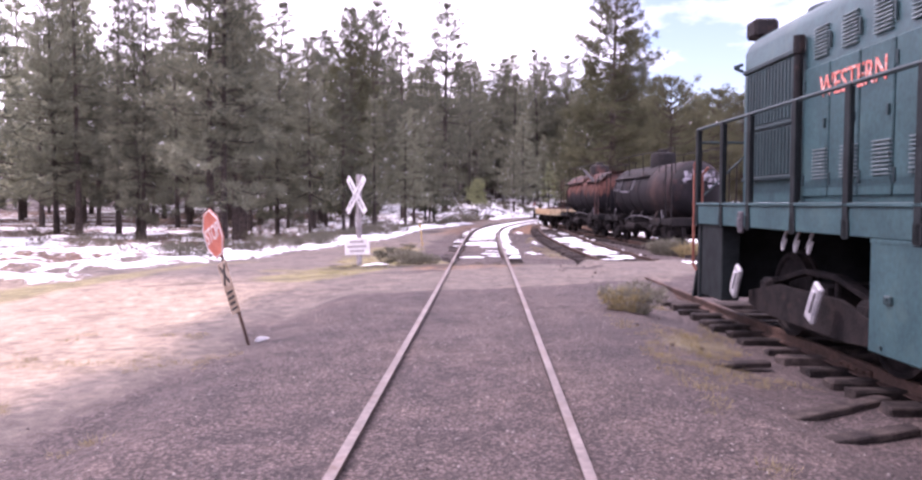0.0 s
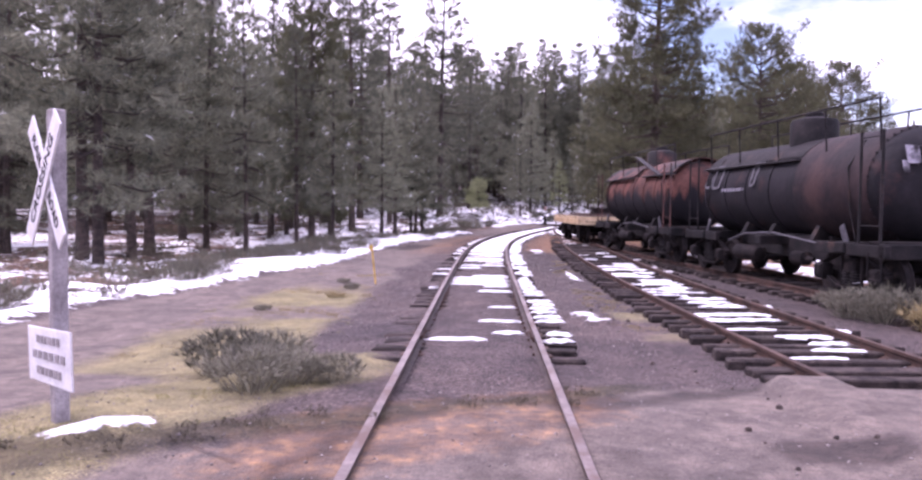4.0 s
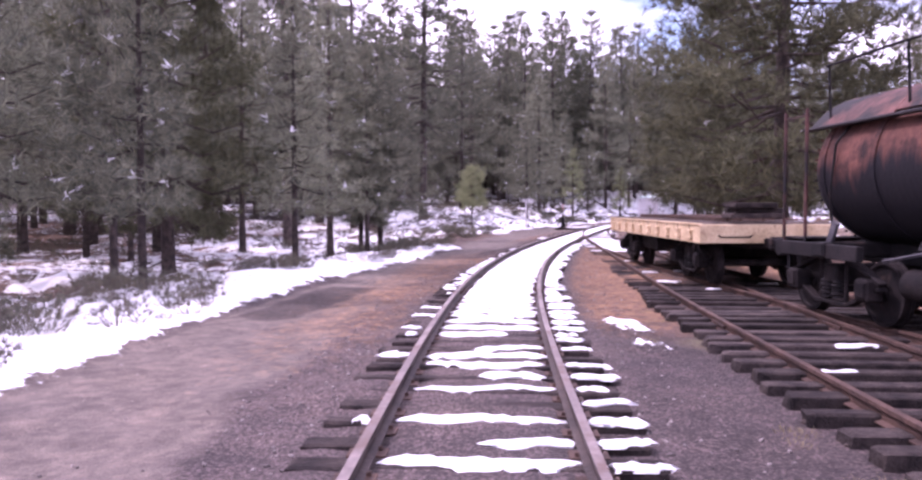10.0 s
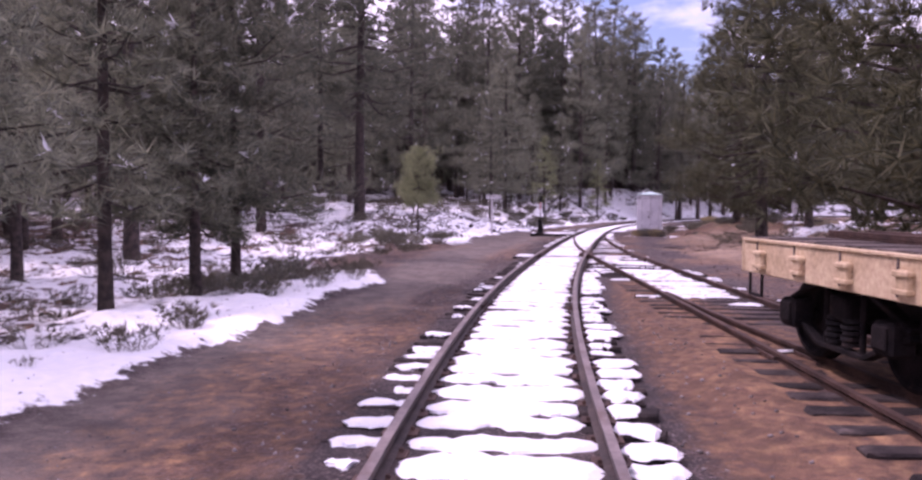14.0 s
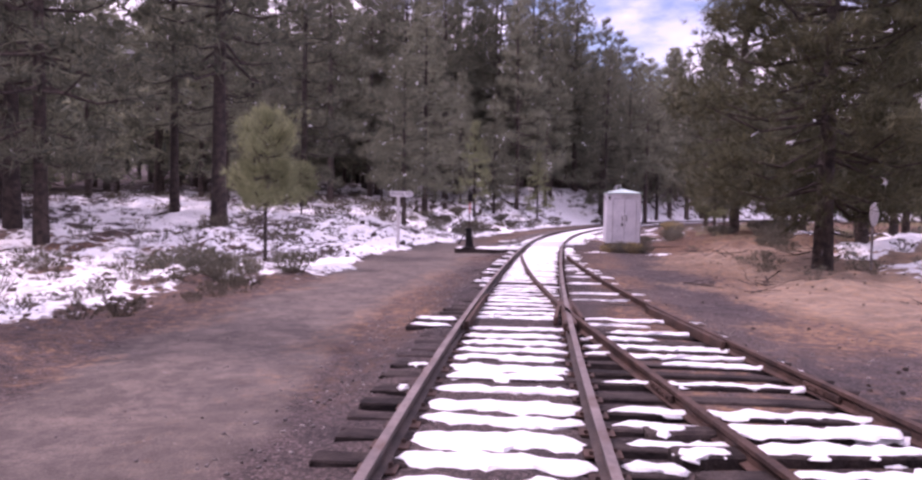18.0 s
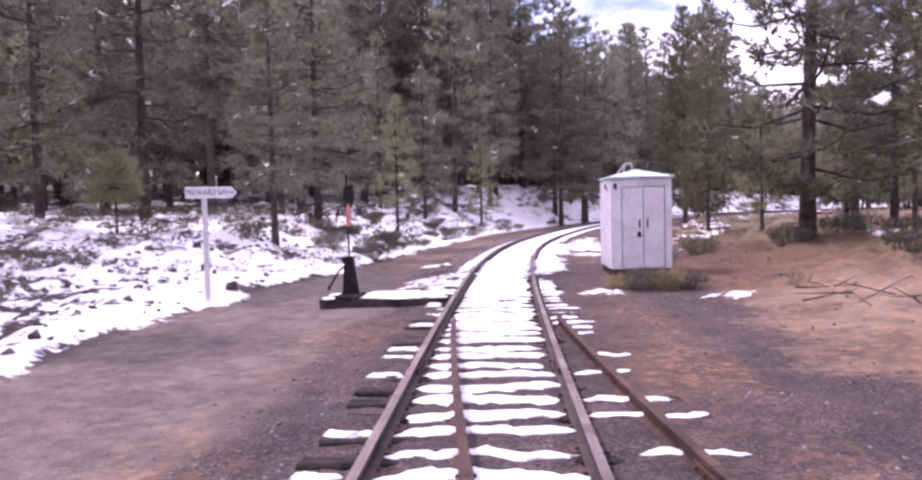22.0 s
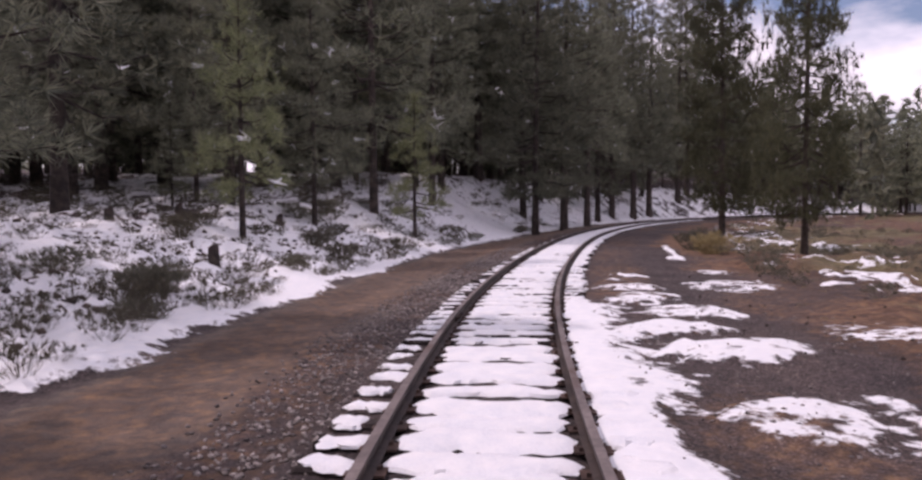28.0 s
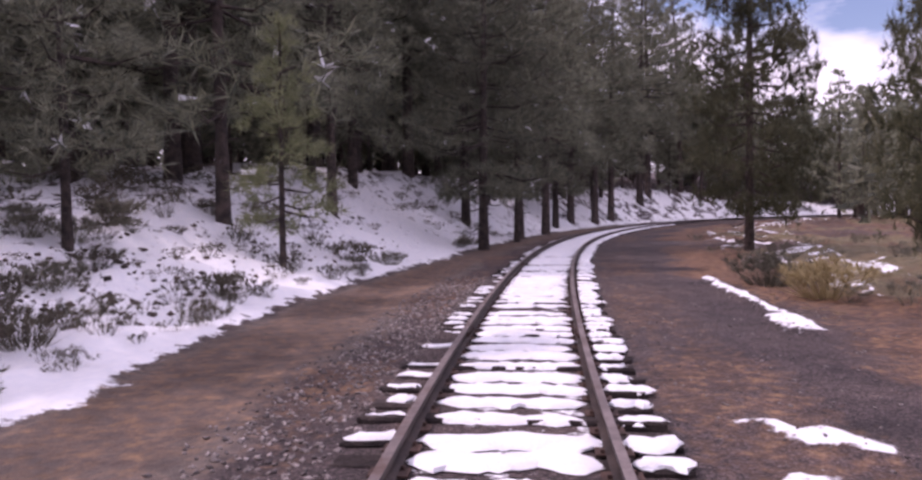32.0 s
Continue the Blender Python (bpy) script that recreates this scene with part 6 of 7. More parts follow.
        for y, w, h in ((3.25, 0.34, 0.5), (2.75, 0.42, 0.55), (0.75, 0.2, 0.5)):
            a = math.asin(0.34 / r)
            m = pose(-(r + 0.006) * math.cos(a), y, zc + 0.34, 0, math.degrees(a), 0)
            g = Geo()
            for dy, dz, pw, ph in ((-w / 2, 0, 0.1, h), (w / 2, 0, 0.08, h * 0.9), (0, h / 2, w, 0.1), (0, -h / 2, w * 0.8, 0.07)):
                g.box((0, dy, dz), (0.014, pw, ph), 0.004, m)
            part("faded_marking", g, GREYIRON, car, "faded pale painted marking")
    if torn == "sleeve":
        bars = Geo()
        for i in range(8):
            bars.box((-r - 0.02, 1.2 + i * 0.16, zc + 0.02), (0.014, 0.06 + 0.03 * (i % 2), 0.08), 0)
        tagged(part("text_bars", bars, FLAKE, car), kind="stuff")
    for y in (-3.15, 3.15):
        bogie(car, y)
    return car


tank_car(spur.put(spur.s_of_y(30.45)), "soot-black old tank car with a torn jacket on the spur", TANKTAR, None, "sleeve")
tank_car(spur.put(spur.s_of_y(40.35)), "rust-red old tank car with a loose plank on its side", RUST_OVER_BLACK, None, "plank")


def flat_car(m, length=8.1):
    car = root("flatcar", m, "cream-sided flatcar with a dark plank deck", "flatcar")
    h = length / 2
    part("underframe", Geo().box((0, 0, 0.86), (0.5, length - 0.3, 0.28), 0.02).box((0, 0, 0.93), (2.2, 0.3, 0.14)).box((0, -2.5, 0.93), (2.2, 0.3, 0.14)).box((0, 2.5, 0.93), (2.2, 0.3, 0.14)), BLACKENED, car)
    n = 34
    plank = Geo().box((0, 0, 0), (2.5, length / n - 0.012, 0.06), 0.006).mesh("plank", DECK)
    for i in range(n):
        part("plank", plank, None, car).matrix_basis = pose(0, -h + (i + 0.5) * length / n, 1.20 + 0.006 * ((i * 5) % 3))
    for sd in (-1, 1):
        side = part("side_sill", Geo().box((sd * 1.27, 0, 1.02), (0.06, length, 0.36), 0.01).box((sd * 1.275, 0, 1.205), (0.1, length, 0.03), 0.005), CREAM, car)
        for i in range(10):
            y = -h + 0.45 + i * (length - 0.9) / 9
            g = Geo().box((sd * 1.325, y, 1.00), (0.05, 0.15, 0.20), 0.01).box((sd * 1.335, y, 1.07), (0.075, 0.19, 0.04), 0.006).box((sd * 1.335, y, 0.93), (0.075, 0.19, 0.04), 0.006)
            part("stake_pocket", g, CREAM, side, "cream stake pocket with rust streaks")
            part("stiffener", Geo().box((sd * 1.303, y + 0.11, 1.03), (0.014, 0.025, 0.3), 0), DECK, side)
        part("truss_rod", Geo().pipe([(sd * 0.8, -h + 0.3, 0.85), (sd * 0.8, -1.2, 0.52), (sd * 0.8, 1.2, 0.52), (sd * 0.8, h - 0.3, 0.85)], 0.02), UNDER, car)
        end = part("end_sill", Geo().box((0, sd * (h + 0.03), 1.02), (2.6, 0.06, 0.36), 0.012), CREAM, car)
        part("poling_pocket", Geo().pipe([(-0.95, sd * (h + 0.07), 1.0), (-0.9, sd * (h + 0.07), 0.96), (-0.35, sd * (h + 0.07), 0.96), (-0.3, sd * (h + 0.07), 1.0)], 0.014), BLACKENED, end)
        coupler(car, sd * h, sd)
        for e in (-1, 1):
            part("stirrup_step", Geo().pipe([(e * 1.27, sd * (h - 0.12), 0.85), (e * 1.27, sd * (h - 0.12), 0.6), (e * 1.27, sd * (h - 0.4), 0.6), (e * 1.27, sd * (h - 0.4), 0.85)], 0.018), UNDER, car)
    part("tool_box", Geo().box((-0.7, 0.9, 0.62), (0.5, 1.3, 0.3), 0.02), BLACKENED, car)
    for y in (-2.55, 2.55):
        bogie(car, y, 1.6)
    return car


FLAT = spur.s_of_y(51.35)
flat_car(spur.put(FLAT))
for i in range(4):
    ob = part("loose_rail", Geo().box((0, 0, 0.04), (0.05, 7.4 - i * 0.7, 0.05), 0.01).box((0, 0, 0.008), (0.1, 7.4 - i * 0.7, 0.016), 0).box((0, 0, 0.07), (0.055, 7.4 - i * 0.7, 0.025), 0.006), RUSTRAIL)
    ob.matrix_basis = spur.put(FLAT, 0, 1.24) @ pose(-0.55 + i * 0.45, 0.3 * (i % 2), 0, 0, 0, 0.6 * (i - 1.5))
    tagged(ob, "long rusty rail lying on the flatcar deck", "rail", "rails on the flatcar")
for i, (x, y, w) in enumerate(((-0.2, -3.8, 1.3), (-0.15, -3.75, 1.2), (-0.25, -3.85, 1.1))):
    g = Geo()
    ob = part("timber_block", g.box((0, 0, 0.05), (w * 0.75, 0.6, 0.10), 0.015), TIE)
    ob.matrix_basis = spur.put(FLAT, 0, 1.31 + 0.102 * i) @ pose(x, y, 0, 0, 0, 3 * i - 3)
    tagged(ob, "dark squared timber stacked on the flatcar deck", "timber", "timbers on the flatcar")


def locomotive(m):
    """A hood locomotive seen from one end: y = 0 is its far end, it reaches back along -y."""
    loco = root("locomotive", m, "teal diesel hood locomotive with red lettering on the siding", "locomotive")
    L = 14.5
    part("deck", Geo().box((0, -L / 2, 1.57), (2.80, L, 0.05), 0.008), TEAL_DARK, loco)
    for sd in (-1, 1):
        sill = part("side_sill", Geo().box((sd * 1.385, -L / 2, 1.43), (0.05, L, 0.26), 0.008).box((sd * 1.395, -L / 2, 1.575), (0.07, L, 0.035), 0.006), TEAL, loco)
        part("skirt", Geo().box((sd * 1.38, -4.55 - 3.2, 0.83), (0.06, 6.4, 0.94), 0.01).box((sd * 1.40, -4.55 - 3.2, 1.28), (0.03, 6.4, 0.03)), TEAL, loco, "teal fuel tank side panel")
        for i in range(9):
            part("bolt", Geo().rod((sd * 1.40, -4.75 - i * 0.7, 0.42), (sd * 1.425, -4.75 - i * 0.7, 0.42), 0.018, 6), TEAL_DARK, sill)
        part("latch", Geo().box((sd * 1.425, -4.85, 0.82), (0.03, 0.10, 0.07), 0.008).box((sd * 1.44, -4.85, 0.83), (0.02, 0.04, 0.03), 0.004), TEAL_DARK, loco)
        part("filler_cap", Geo().rod((sd * 1.40, -5.6, 1.15), (sd * 1.46, -5.6, 1.15), 0.03, 8).rod((sd * 1.45, -5.6, 1.15), (sd * 1.45, -5.6, 1.05), 0.012, 6), TEAL_DARK, loco)
        rail = part("handrail", Geo().rod((sd * 1.40, 0, 2.63), (sd * 1.40, -L, 2.63), 0.022, 8), TEAL_DARK, loco)
        for y in (-0.03, -1.02, -1.92, -3.1, -4.15, -5.2, -6.4, -7.6):
            part("handrail_post", Geo().box((sd * 1.415, y, 1.95), (0.03, 0.09, 1.36), 0.006).box((sd * 1.385, y + 0.04, 1.95), (0.09, 0.012, 1.34), 0.003).box((sd * 1.42, y, 1.36), (0.02, 0.12, 0.16), 0.006), POST, rail)
    hw, y0, z1 = 0.86, -0.30, 3.62
    outline = [(-hw, 1.6), (-hw, z1), (-hw + 0.05, z1 + 0.12), (-hw + 0.16, z1 + 0.22), (-hw + 0.34, z1 + 0.29), (0, z1 + 0.33), (hw - 0.34, z1 + 0.29), (hw - 0.16, z1 + 0.22), (hw - 0.05, z1 + 0.12), (hw, z1), (hw, 1.6)]
    hood = part("hood", Geo().prism(outline, y0, -L + 0.5, "y"), TEAL, loco, smooth=True)
    part("number_board", Geo().box((-0.5, y0 + 0.05, 3.4), (0.5, 0.06, 0.24), 0.01), BLACKENED, hood)
    for sd in (-1, 1):
        x = sd * (hw + 0.02)
        # radiator with its shutter frame and standing pipe
        rad = part("radiator", Geo().box((x, y0 - 0.93, 2.62), (0.06, 1.50, 1.40), 0.012).box((x + sd * 0.03, y0 - 0.93, 3.35), (0.07, 1.62, 0.06), 0.01).box((x + sd * 0.03, y0 - 0.93, 1.90), (0.06, 1.6, 0.05), 0.01).box((x + sd * 0.03, y0 - 0.93, 2.55), (0.05, 1.5, 0.035), 0.008), TEAL_DARK, hood)
        for i in range(15):
            part("shutter", Geo().box((x + sd * 0.035, y0 - 0.24 - i * 0.097, 2.95), (0.02, 0.06, 0.70), 0.004), TEAL_DARK, rad)
            part("shutter", Geo().box((x + sd * 0.035, y0 - 0.24 - i * 0.097, 2.22), (0.02, 0.06, 0.56), 0.004), TEAL_DARK, rad)
        part("drain_pipe", Geo().rod((x + sd * 0.05, y0 - 1.78, 1.62), (x + sd * 0.05, y0 - 1.78, 3.42), 0.05, 10).rod((x + sd * 0.05, y0 - 1.78, 3.3), (x + sd * 0.05, y0 - 1.78, 3.5), 0.065, 10), BLACKENED, hood)
        slat = Geo()
        for j in range(9):
            slat.box((0, 0, 0.155 - j * 0.039), (0.04, 0.30, 0.014), 0, pose(0, 0, 0, 0, 25 * sd, 0) if j < 0 else None)
        louvre = slat.mesh("louvre", surf("louvre_edge", (0.10, 0.15, 0.16), (0.19, 0.24, 0.25), 9, 0.5))
        for i in range(16):
            y = y0 - 2.12 - i * 0.60
            if y < -L + 1.2:
                break
            door = part("door_panel", Geo().box((x - sd * 0.012, y, 2.38), (0.035, 0.565, 1.44), 0.012), TEAL, hood)
            lv = part("louvre", louvre, None, door)
            lv.matrix_basis = pose(x + sd * 0.008, y - 0.13, 2.02)
            for z in (1.85, 2.9):
                part("hinge", Geo().box((x + sd * 0.012, y + 0.25, z), (0.022, 0.03, 0.13), 0.004), TEAL_DARK, door)
            part("door_latch", Geo().box((x + sd * 0.015, y - 0.23, 2.45), (0.03, 0.035, 0.1), 0.005), TEAL_DARK, door)
            up = part("upper_louvre", louvre, None, hood)
            up.matrix_basis = pose(x - sd * 0.01, y - 0.08, 3.35)
            part("hinge", Geo().box((x, y - 0.28, 3.33), (0.022, 0.035, 0.17), 0.004), TEAL_DARK, hood)
    part("exhaust_stack", Geo().box((0, y0 - 2.35, z1 + 0.44), (0.62, 1.0, 0.26), 0.03).box((0, y0 - 2.35, z1 + 0.60), (0.72, 1.1, 0.07), 0.02), BLACKENED, hood)
    part("fan_cowl", Geo().lathe([(0.42, z1 + 0.30), (0.42, z1 + 0.42), (0.38, z1 + 0.44), (0, z1 + 0.4)], 22, pose(0, y0 - 0.95, 0)), TEAL_DARK, hood, smooth=True)
    lamp = part("headlight", Geo().box((-0.55, y0 + 0.22, z1 + 0.40), (0.34, 0.34, 0.26), 0.04).rod((-0.55, y0 - 0.1, z1 + 0.1), (-0.55, y0 + 0.2, z1 + 0.32), 0.07, 10), BLACKENED, hood)
    part("lens", Geo().rod((-0.55, y0 + 0.38, z1 + 0.40), (-0.55, y0 + 0.41, z1 + 0.40), 0.1, 16), LIGHTGREY, lamp)
    part("bracket", Geo().pipe([(-hw - 0.03, y0 + 0.02, 3.5), (-hw - 0.14, y0 + 0.04, 3.46), (-hw - 0.03, y0 + 0.02, 3.4)], 0.025), TEAL_DARK, hood)
    # end: pilot plate, steps, grab irons
    part("pilot", Geo().box((0, -0.08, 0.80), (2.78, 0.1, 1.1), 0.01).prism([(-0.12, 1.30), (0.30, 0.22), (0.24, 0.22), (-0.12, 1.05)], -1.36, 1.36, "x"), POST, loco)
    coupler(loco, 0.02, 1, 0.85)
    for sd in (-1, 1):
        part("step_well", Geo().box((sd * 1.25, -0.55, 0.82), (0.24, 0.8, 1.02), 0.01), POST, loco)
        part("grab_iron", Geo().pipe([(sd * 1.36, 0.08, 0.62), (sd * 1.40, 0.14, 0.70), (sd * 1.40, 0.14, 2.15), (sd * 1.34, 0.08, 2.25)], 0.02), ORANGE, loco)
        part("grab_iron", Geo().pipe([(sd * 1.28, 0.10, 0.66), (sd * 1.26, 0.22, 0.72), (sd * 1.26, 0.22, 2.0), (sd * 1.22, 0.1, 2.1)], 0.02), ORANGE, loco)
        for y, z in ((-1.45, 0.62), (-3.5, 0.62)):
            part("sander_bracket", Geo().box((0, 0, 0), (0.06, 0.17, 0.42), 0.02, pose(sd * 1.36, y, z, 28, 0, 0)).box((0, 0, 0), (0.03, 0.07, 0.24), 0.008, pose(sd * 1.40, y - 0.01, z + 0.02, 28, 0, 0)), LIGHTGREY, loco, "light grey casting")
        part("class_lamp", Geo().box((sd * 1.42, -1.72, 1.36), (0.05, 0.13, 0.26), 0.015).box((sd * 1.45, -1.72, 1.35), (0.02, 0.08, 0.12), 0.006), GREYIRON, loco)
        for i in range(3):
            part("air_line", Geo().pipe([(sd * 1.2, -2.5 - i * 0.3, 1.3), (sd * 1.25, -2.5 - i * 0.3, 1.15), (sd * 1.28, -2.58 - i * 0.3, 1.08), (sd * 1.28, -2.66 - i * 0.3, 1.2)], 0.018), LIGHTGREY, loco)
    part("cross_rail", Geo().rod((-1.38, 0.02, 2.45), (1.38, 0.02, 2.45), 0.02, 6).rod((-1.3, 0.02, 1.7), (-0.6, -0.2, 2.45), 0.016, 6), TEAL_DARK, loco)
    tr = bogie(loco, -2.9, 2.2, BIGWHEEL, 0.5)
    for sd in (-1, 1):
        part("frame_plate", Geo().prism([(-1.5, 0.34), (-1.5, 0.50), (-0.7, 0.66), (0.7, 0.66), (1.5, 0.50), (1.5, 0.34), (0.9, 0.28), (-0.9, 0.28)], sd * 1.12, sd * 1.18, "x"), UNDER, tr)
    bogie(loco, -11.5, 2.2, BIGWHEEL, 0.5)
    # side lettering
    fc = bpy.data.curves.new("lettering", "FONT")
    fc.body, fc.size, fc.extrude, fc.align_x = "WESTERN", 0.335, 0.004, "LEFT"
    fc.space_character = 1.0
    tmp = new("lettering_curve", fc)
    bpy.context.view_layer.update()
    me = bpy.data.meshes.new_from_object(tmp.evaluated_get(bpy.context.evaluated_depsgraph_get()))
    bpy.data.objects.remove(tmp)
    me.name = "lettering"
    me.materials.append(LETTER)
    wide = max(v.co.x for v in me.vertices) - min(v.co.x for v in me.vertices)
    t = part("lettering", me, None, hood, "red letters with pale edges")
    t.matrix_basis = Matrix.Translation((-hw - 0.032, -2.52, 2.73)) @ pose(0, 0, 0, 90, 0, -90) @ Matrix.Diagonal((1.28 / wide, 1, 1, 1))
    return loco


loco_s = siding.s_of_y(10.78)
lx, ly, lh = siding.at(loco_s - 5)
locomotive(pose(*siding.at(loco_s)[:2], 0, 0, 0, -math.degrees(lh)))


# ---- signs, switch stand, shed ----
OLDPLATE = surf("weathered_sign_plate", (0.30, 0.23, 0.17), (0.48, 0.40, 0.33), 5, 0.7, 0, 0.2, c3=(0.20, 0.13, 0.09), spot=0.58, scale3=7)
STOPRED = surf("faded_stop_red", (0.44, 0.105, 0.07), (0.55, 0.17, 0.12), 6, 0.5, 0, 0.1, c3=(0.62, 0.35, 0.30), spot=0.68, scale3=9)
POST = surf("grey_post_wood", (0.22, 0.20, 0.21), (0.36, 0.33, 0.34), 8, 0.9, 0, 0.4)
PALEPOST = surf("pale_painted_post", (0.48, 0.46, 0.48), (0.62, 0.60, 0.62), 6, 0.8, 0, 0.3)
YELLOW = surf("yellow_stake_paint", (0.55, 0.34, 0.06), (0.68, 0.46, 0.12), 8, 0.7, 0, 0.2)
SHEDWHITE = surf("shed_white_paint", (0.60, 0.59, 0.64), (0.72, 0.71, 0.75), 2, 0.55, 0, 0.08, c3=(0.45, 0.42, 0.44), spot=0.68, scale3=4)
SHEDROOF = surf("pale_green_roof", (0.36, 0.52, 0.50), (0.50, 0.64, 0.62), 4, 0.5, 0, 0.1)
TARGET = surf("red_target_paint", (0.55, 0.12, 0.11), (0.66, 0.2, 0.18), 8, 0.5, 0, 0.1)


def letters(text, size, width, material, parent, m, name="lettering", label=""):
    """Words as a thin mesh, squeezed to a width, centred."""
    fc = bpy.data.curves.new("words", "FONT")
    fc.body, fc.size, fc.extrude, fc.align_x, fc.align_y = text, size, 0.002, "CENTER", "CENTER"
    tmp = new("words", fc)
    bpy.context.view_layer.update()
    me = bpy.data.meshes.new_from_object(tmp.evaluated_get(bpy.context.evaluated_depsgraph_get()))
    bpy.data.objects.remove(tmp)
    me.materials.append(material)
    w = max(v.co.x for v in me.vertices) - min(v.co.x for v in me.vertices)
    ob = part(name, me, None, parent, label)
    ob.matrix_basis = m @ Matrix.Diagonal((width / w, 1, 1, 1))
    return ob


def ngon(n, r, t0=0.0):
    return [(r * math.cos(2 * math.pi * (i + t0) / n), r * math.sin(2 * math.pi * (i + t0) / n)) for i in range(n)]


# leaning stop sign with a small crossing plate
FRONT = pose(0, 0, 0, 90, 0, 0)
z = floor_z(-2.60, 9.15)
stop = root("stop_sign", pose(-2.60, 9.15, z - 0.02, -9, -19, 0) @ pose(0, 0, 0, 0, 0, -50), "faded red stop sign leaning beside the dirt road", "stop sign")
part("post", Geo().prism([(-0.03, 0), (-0.02, 0.02), (0.02, 0.02), (0.03, 0), (0.02, -0.008), (-0.02, -0.008)], -0.1, 1.76, "z"), RUSTRAIL, stop)
board = part("stop_board", Geo().prism(ngon(8, 0.325, 0.5), 0.0, 0.006, "z", Matrix.Translation((0, -0.02, 1.47)) @ FRONT), STOPRED, stop)
rim = Geo()
for a, b in zip(ngon(8, 0.305, 0.5), ngon(8, 0.305, 1.5)):
    rim.rod((a[0], a[1], 0.008), (b[0], b[1], 0.008), 0.009, 4)
rim.v = [tuple(Matrix.Translation((0, -0.02, 1.47)) @ FRONT @ Vector(v)) for v in rim.v]
part("white_border", rim, WHITE, board)
letters("STOP", 0.27, 0.48, WHITE, board, Matrix.Translation((0, -0.03, 1.47)) @ FRONT, label="white letters")
plate = part("crossing_plate", Geo().box((0, -0.025, 0.77), (0.30, 0.008, 0.66), 0.002), OLDPLATE, stop, "small weathered plate with a black cross")
part("cross_mark", Geo().box((0, -0.032, 0), (0.30, 0.006, 0.045), 0, pose(0, 0, 0.94, 0, 52, 0)).box((0, -0.032, 0), (0.30, 0.006, 0.045), 0, pose(0, 0, 0.94, 0, -52, 0)), INK, plate)
part("text_bars", Geo().box((0, -0.031, 0.71), (0.2, 0.004, 0.035)).box((0, -0.031, 0.64), (0.22, 0.004, 0.035)).box((0, -0.031, 0.57), (0.18, 0.004, 0.035)).box((0, -0.031, 0.50), (0.2, 0.004, 0.03)), INK, plate)
stone = Geo().lathe([(0, 0.10), (0.09, 0.09), (0.17, 0.05), (0.2, 0.0), (0.2, -0.06)], 9)
stone.v = [(x * (1 + 0.2 * math.sin(3 * y + x * 9)), y * 0.6, zz) for x, y, zz in stone.v]
tagged(part("pale_stone", stone, LIGHTGREY), "pale stone at the foot of the stop sign", "stone").matrix_basis = pose(-2.50, 9.35, floor_z(-2.50, 9.35) + 0.0, 0, 0, 20) @ Matrix.Diagonal((0.5, 0.5, 0.55, 1))

# railroad crossing sign
z = floor_z(-2.63, 19.4)
xb = root("crossbuck_sign", pose(-2.63, 19.4, z, 0, 0, -46), "white railroad crossbuck on a grey wooden post", "crossing sign")
part("post", Geo().box((0, 0, 1.1), (0.11, 0.11, 2.5), 0.012), POST, xb)
for a, words, dy in ((50, "RAILROAD", -0.075), (-50, "CROSSING", -0.095)):
    bl = part("blade", Geo().box((0, 0, 0), (1.16, 0.015, 0.19), 0.004), WHITE, xb)
    bl.matrix_basis = pose(0, dy, 1.82, 0, a, 0)
    if words == "RAILROAD":
        for cx in (-0.29, 0.29):
            letters("RAIL" if cx < 0 else "ROAD", 0.12, 0.30, INK, bl, Matrix.Translation((cx, -0.011, 0)) @ FRONT)
    else:
        letters(words, 0.12, 0.82, INK, bl, Matrix.Translation((0, -0.011, 0)) @ FRONT)
note = part("notice_board", Geo().box((0, -0.07, 0.50), (1.06, 0.014, 0.42), 0.004), WHITE, xb)
nb = Geo()
for zz, w in ((0.62, 0.6), (0.50, 0.84), (0.38, 0.64)):
    k = 6
    for i in range(k):
        nb.box((-w / 2 + (i + 0.5) * w / k, -0.08, zz), (w / k * 0.72, 0.005, 0.06))
part("text_bars", nb, POST, note)
note.matrix_basis = Matrix.Translation((0, 0, 0.5)) @ pose(0, 0, 0, 0, -4, 0) @ Matrix.Translation((0, 0, -0.5))

# survey stake
stake = root("survey_stake", pose(-1.6, 31.2, floor_z(-1.6, 31.2), 0, -6, 0), "thin yellow survey stake with a ribbon beside the road", "stake")
part("stake", Geo().box((0, 0, 0.42), (0.035, 0.02, 1.0), 0.005), YELLOW, stake)
part("ribbon", Geo().box((-0.035, -0.012, 0.84), (0.05, 0.006, 0.12), 0.002).box((0.0, -0.012, 0.90), (0.05, 0.026, 0.03), 0.003), YELLOW, stake)

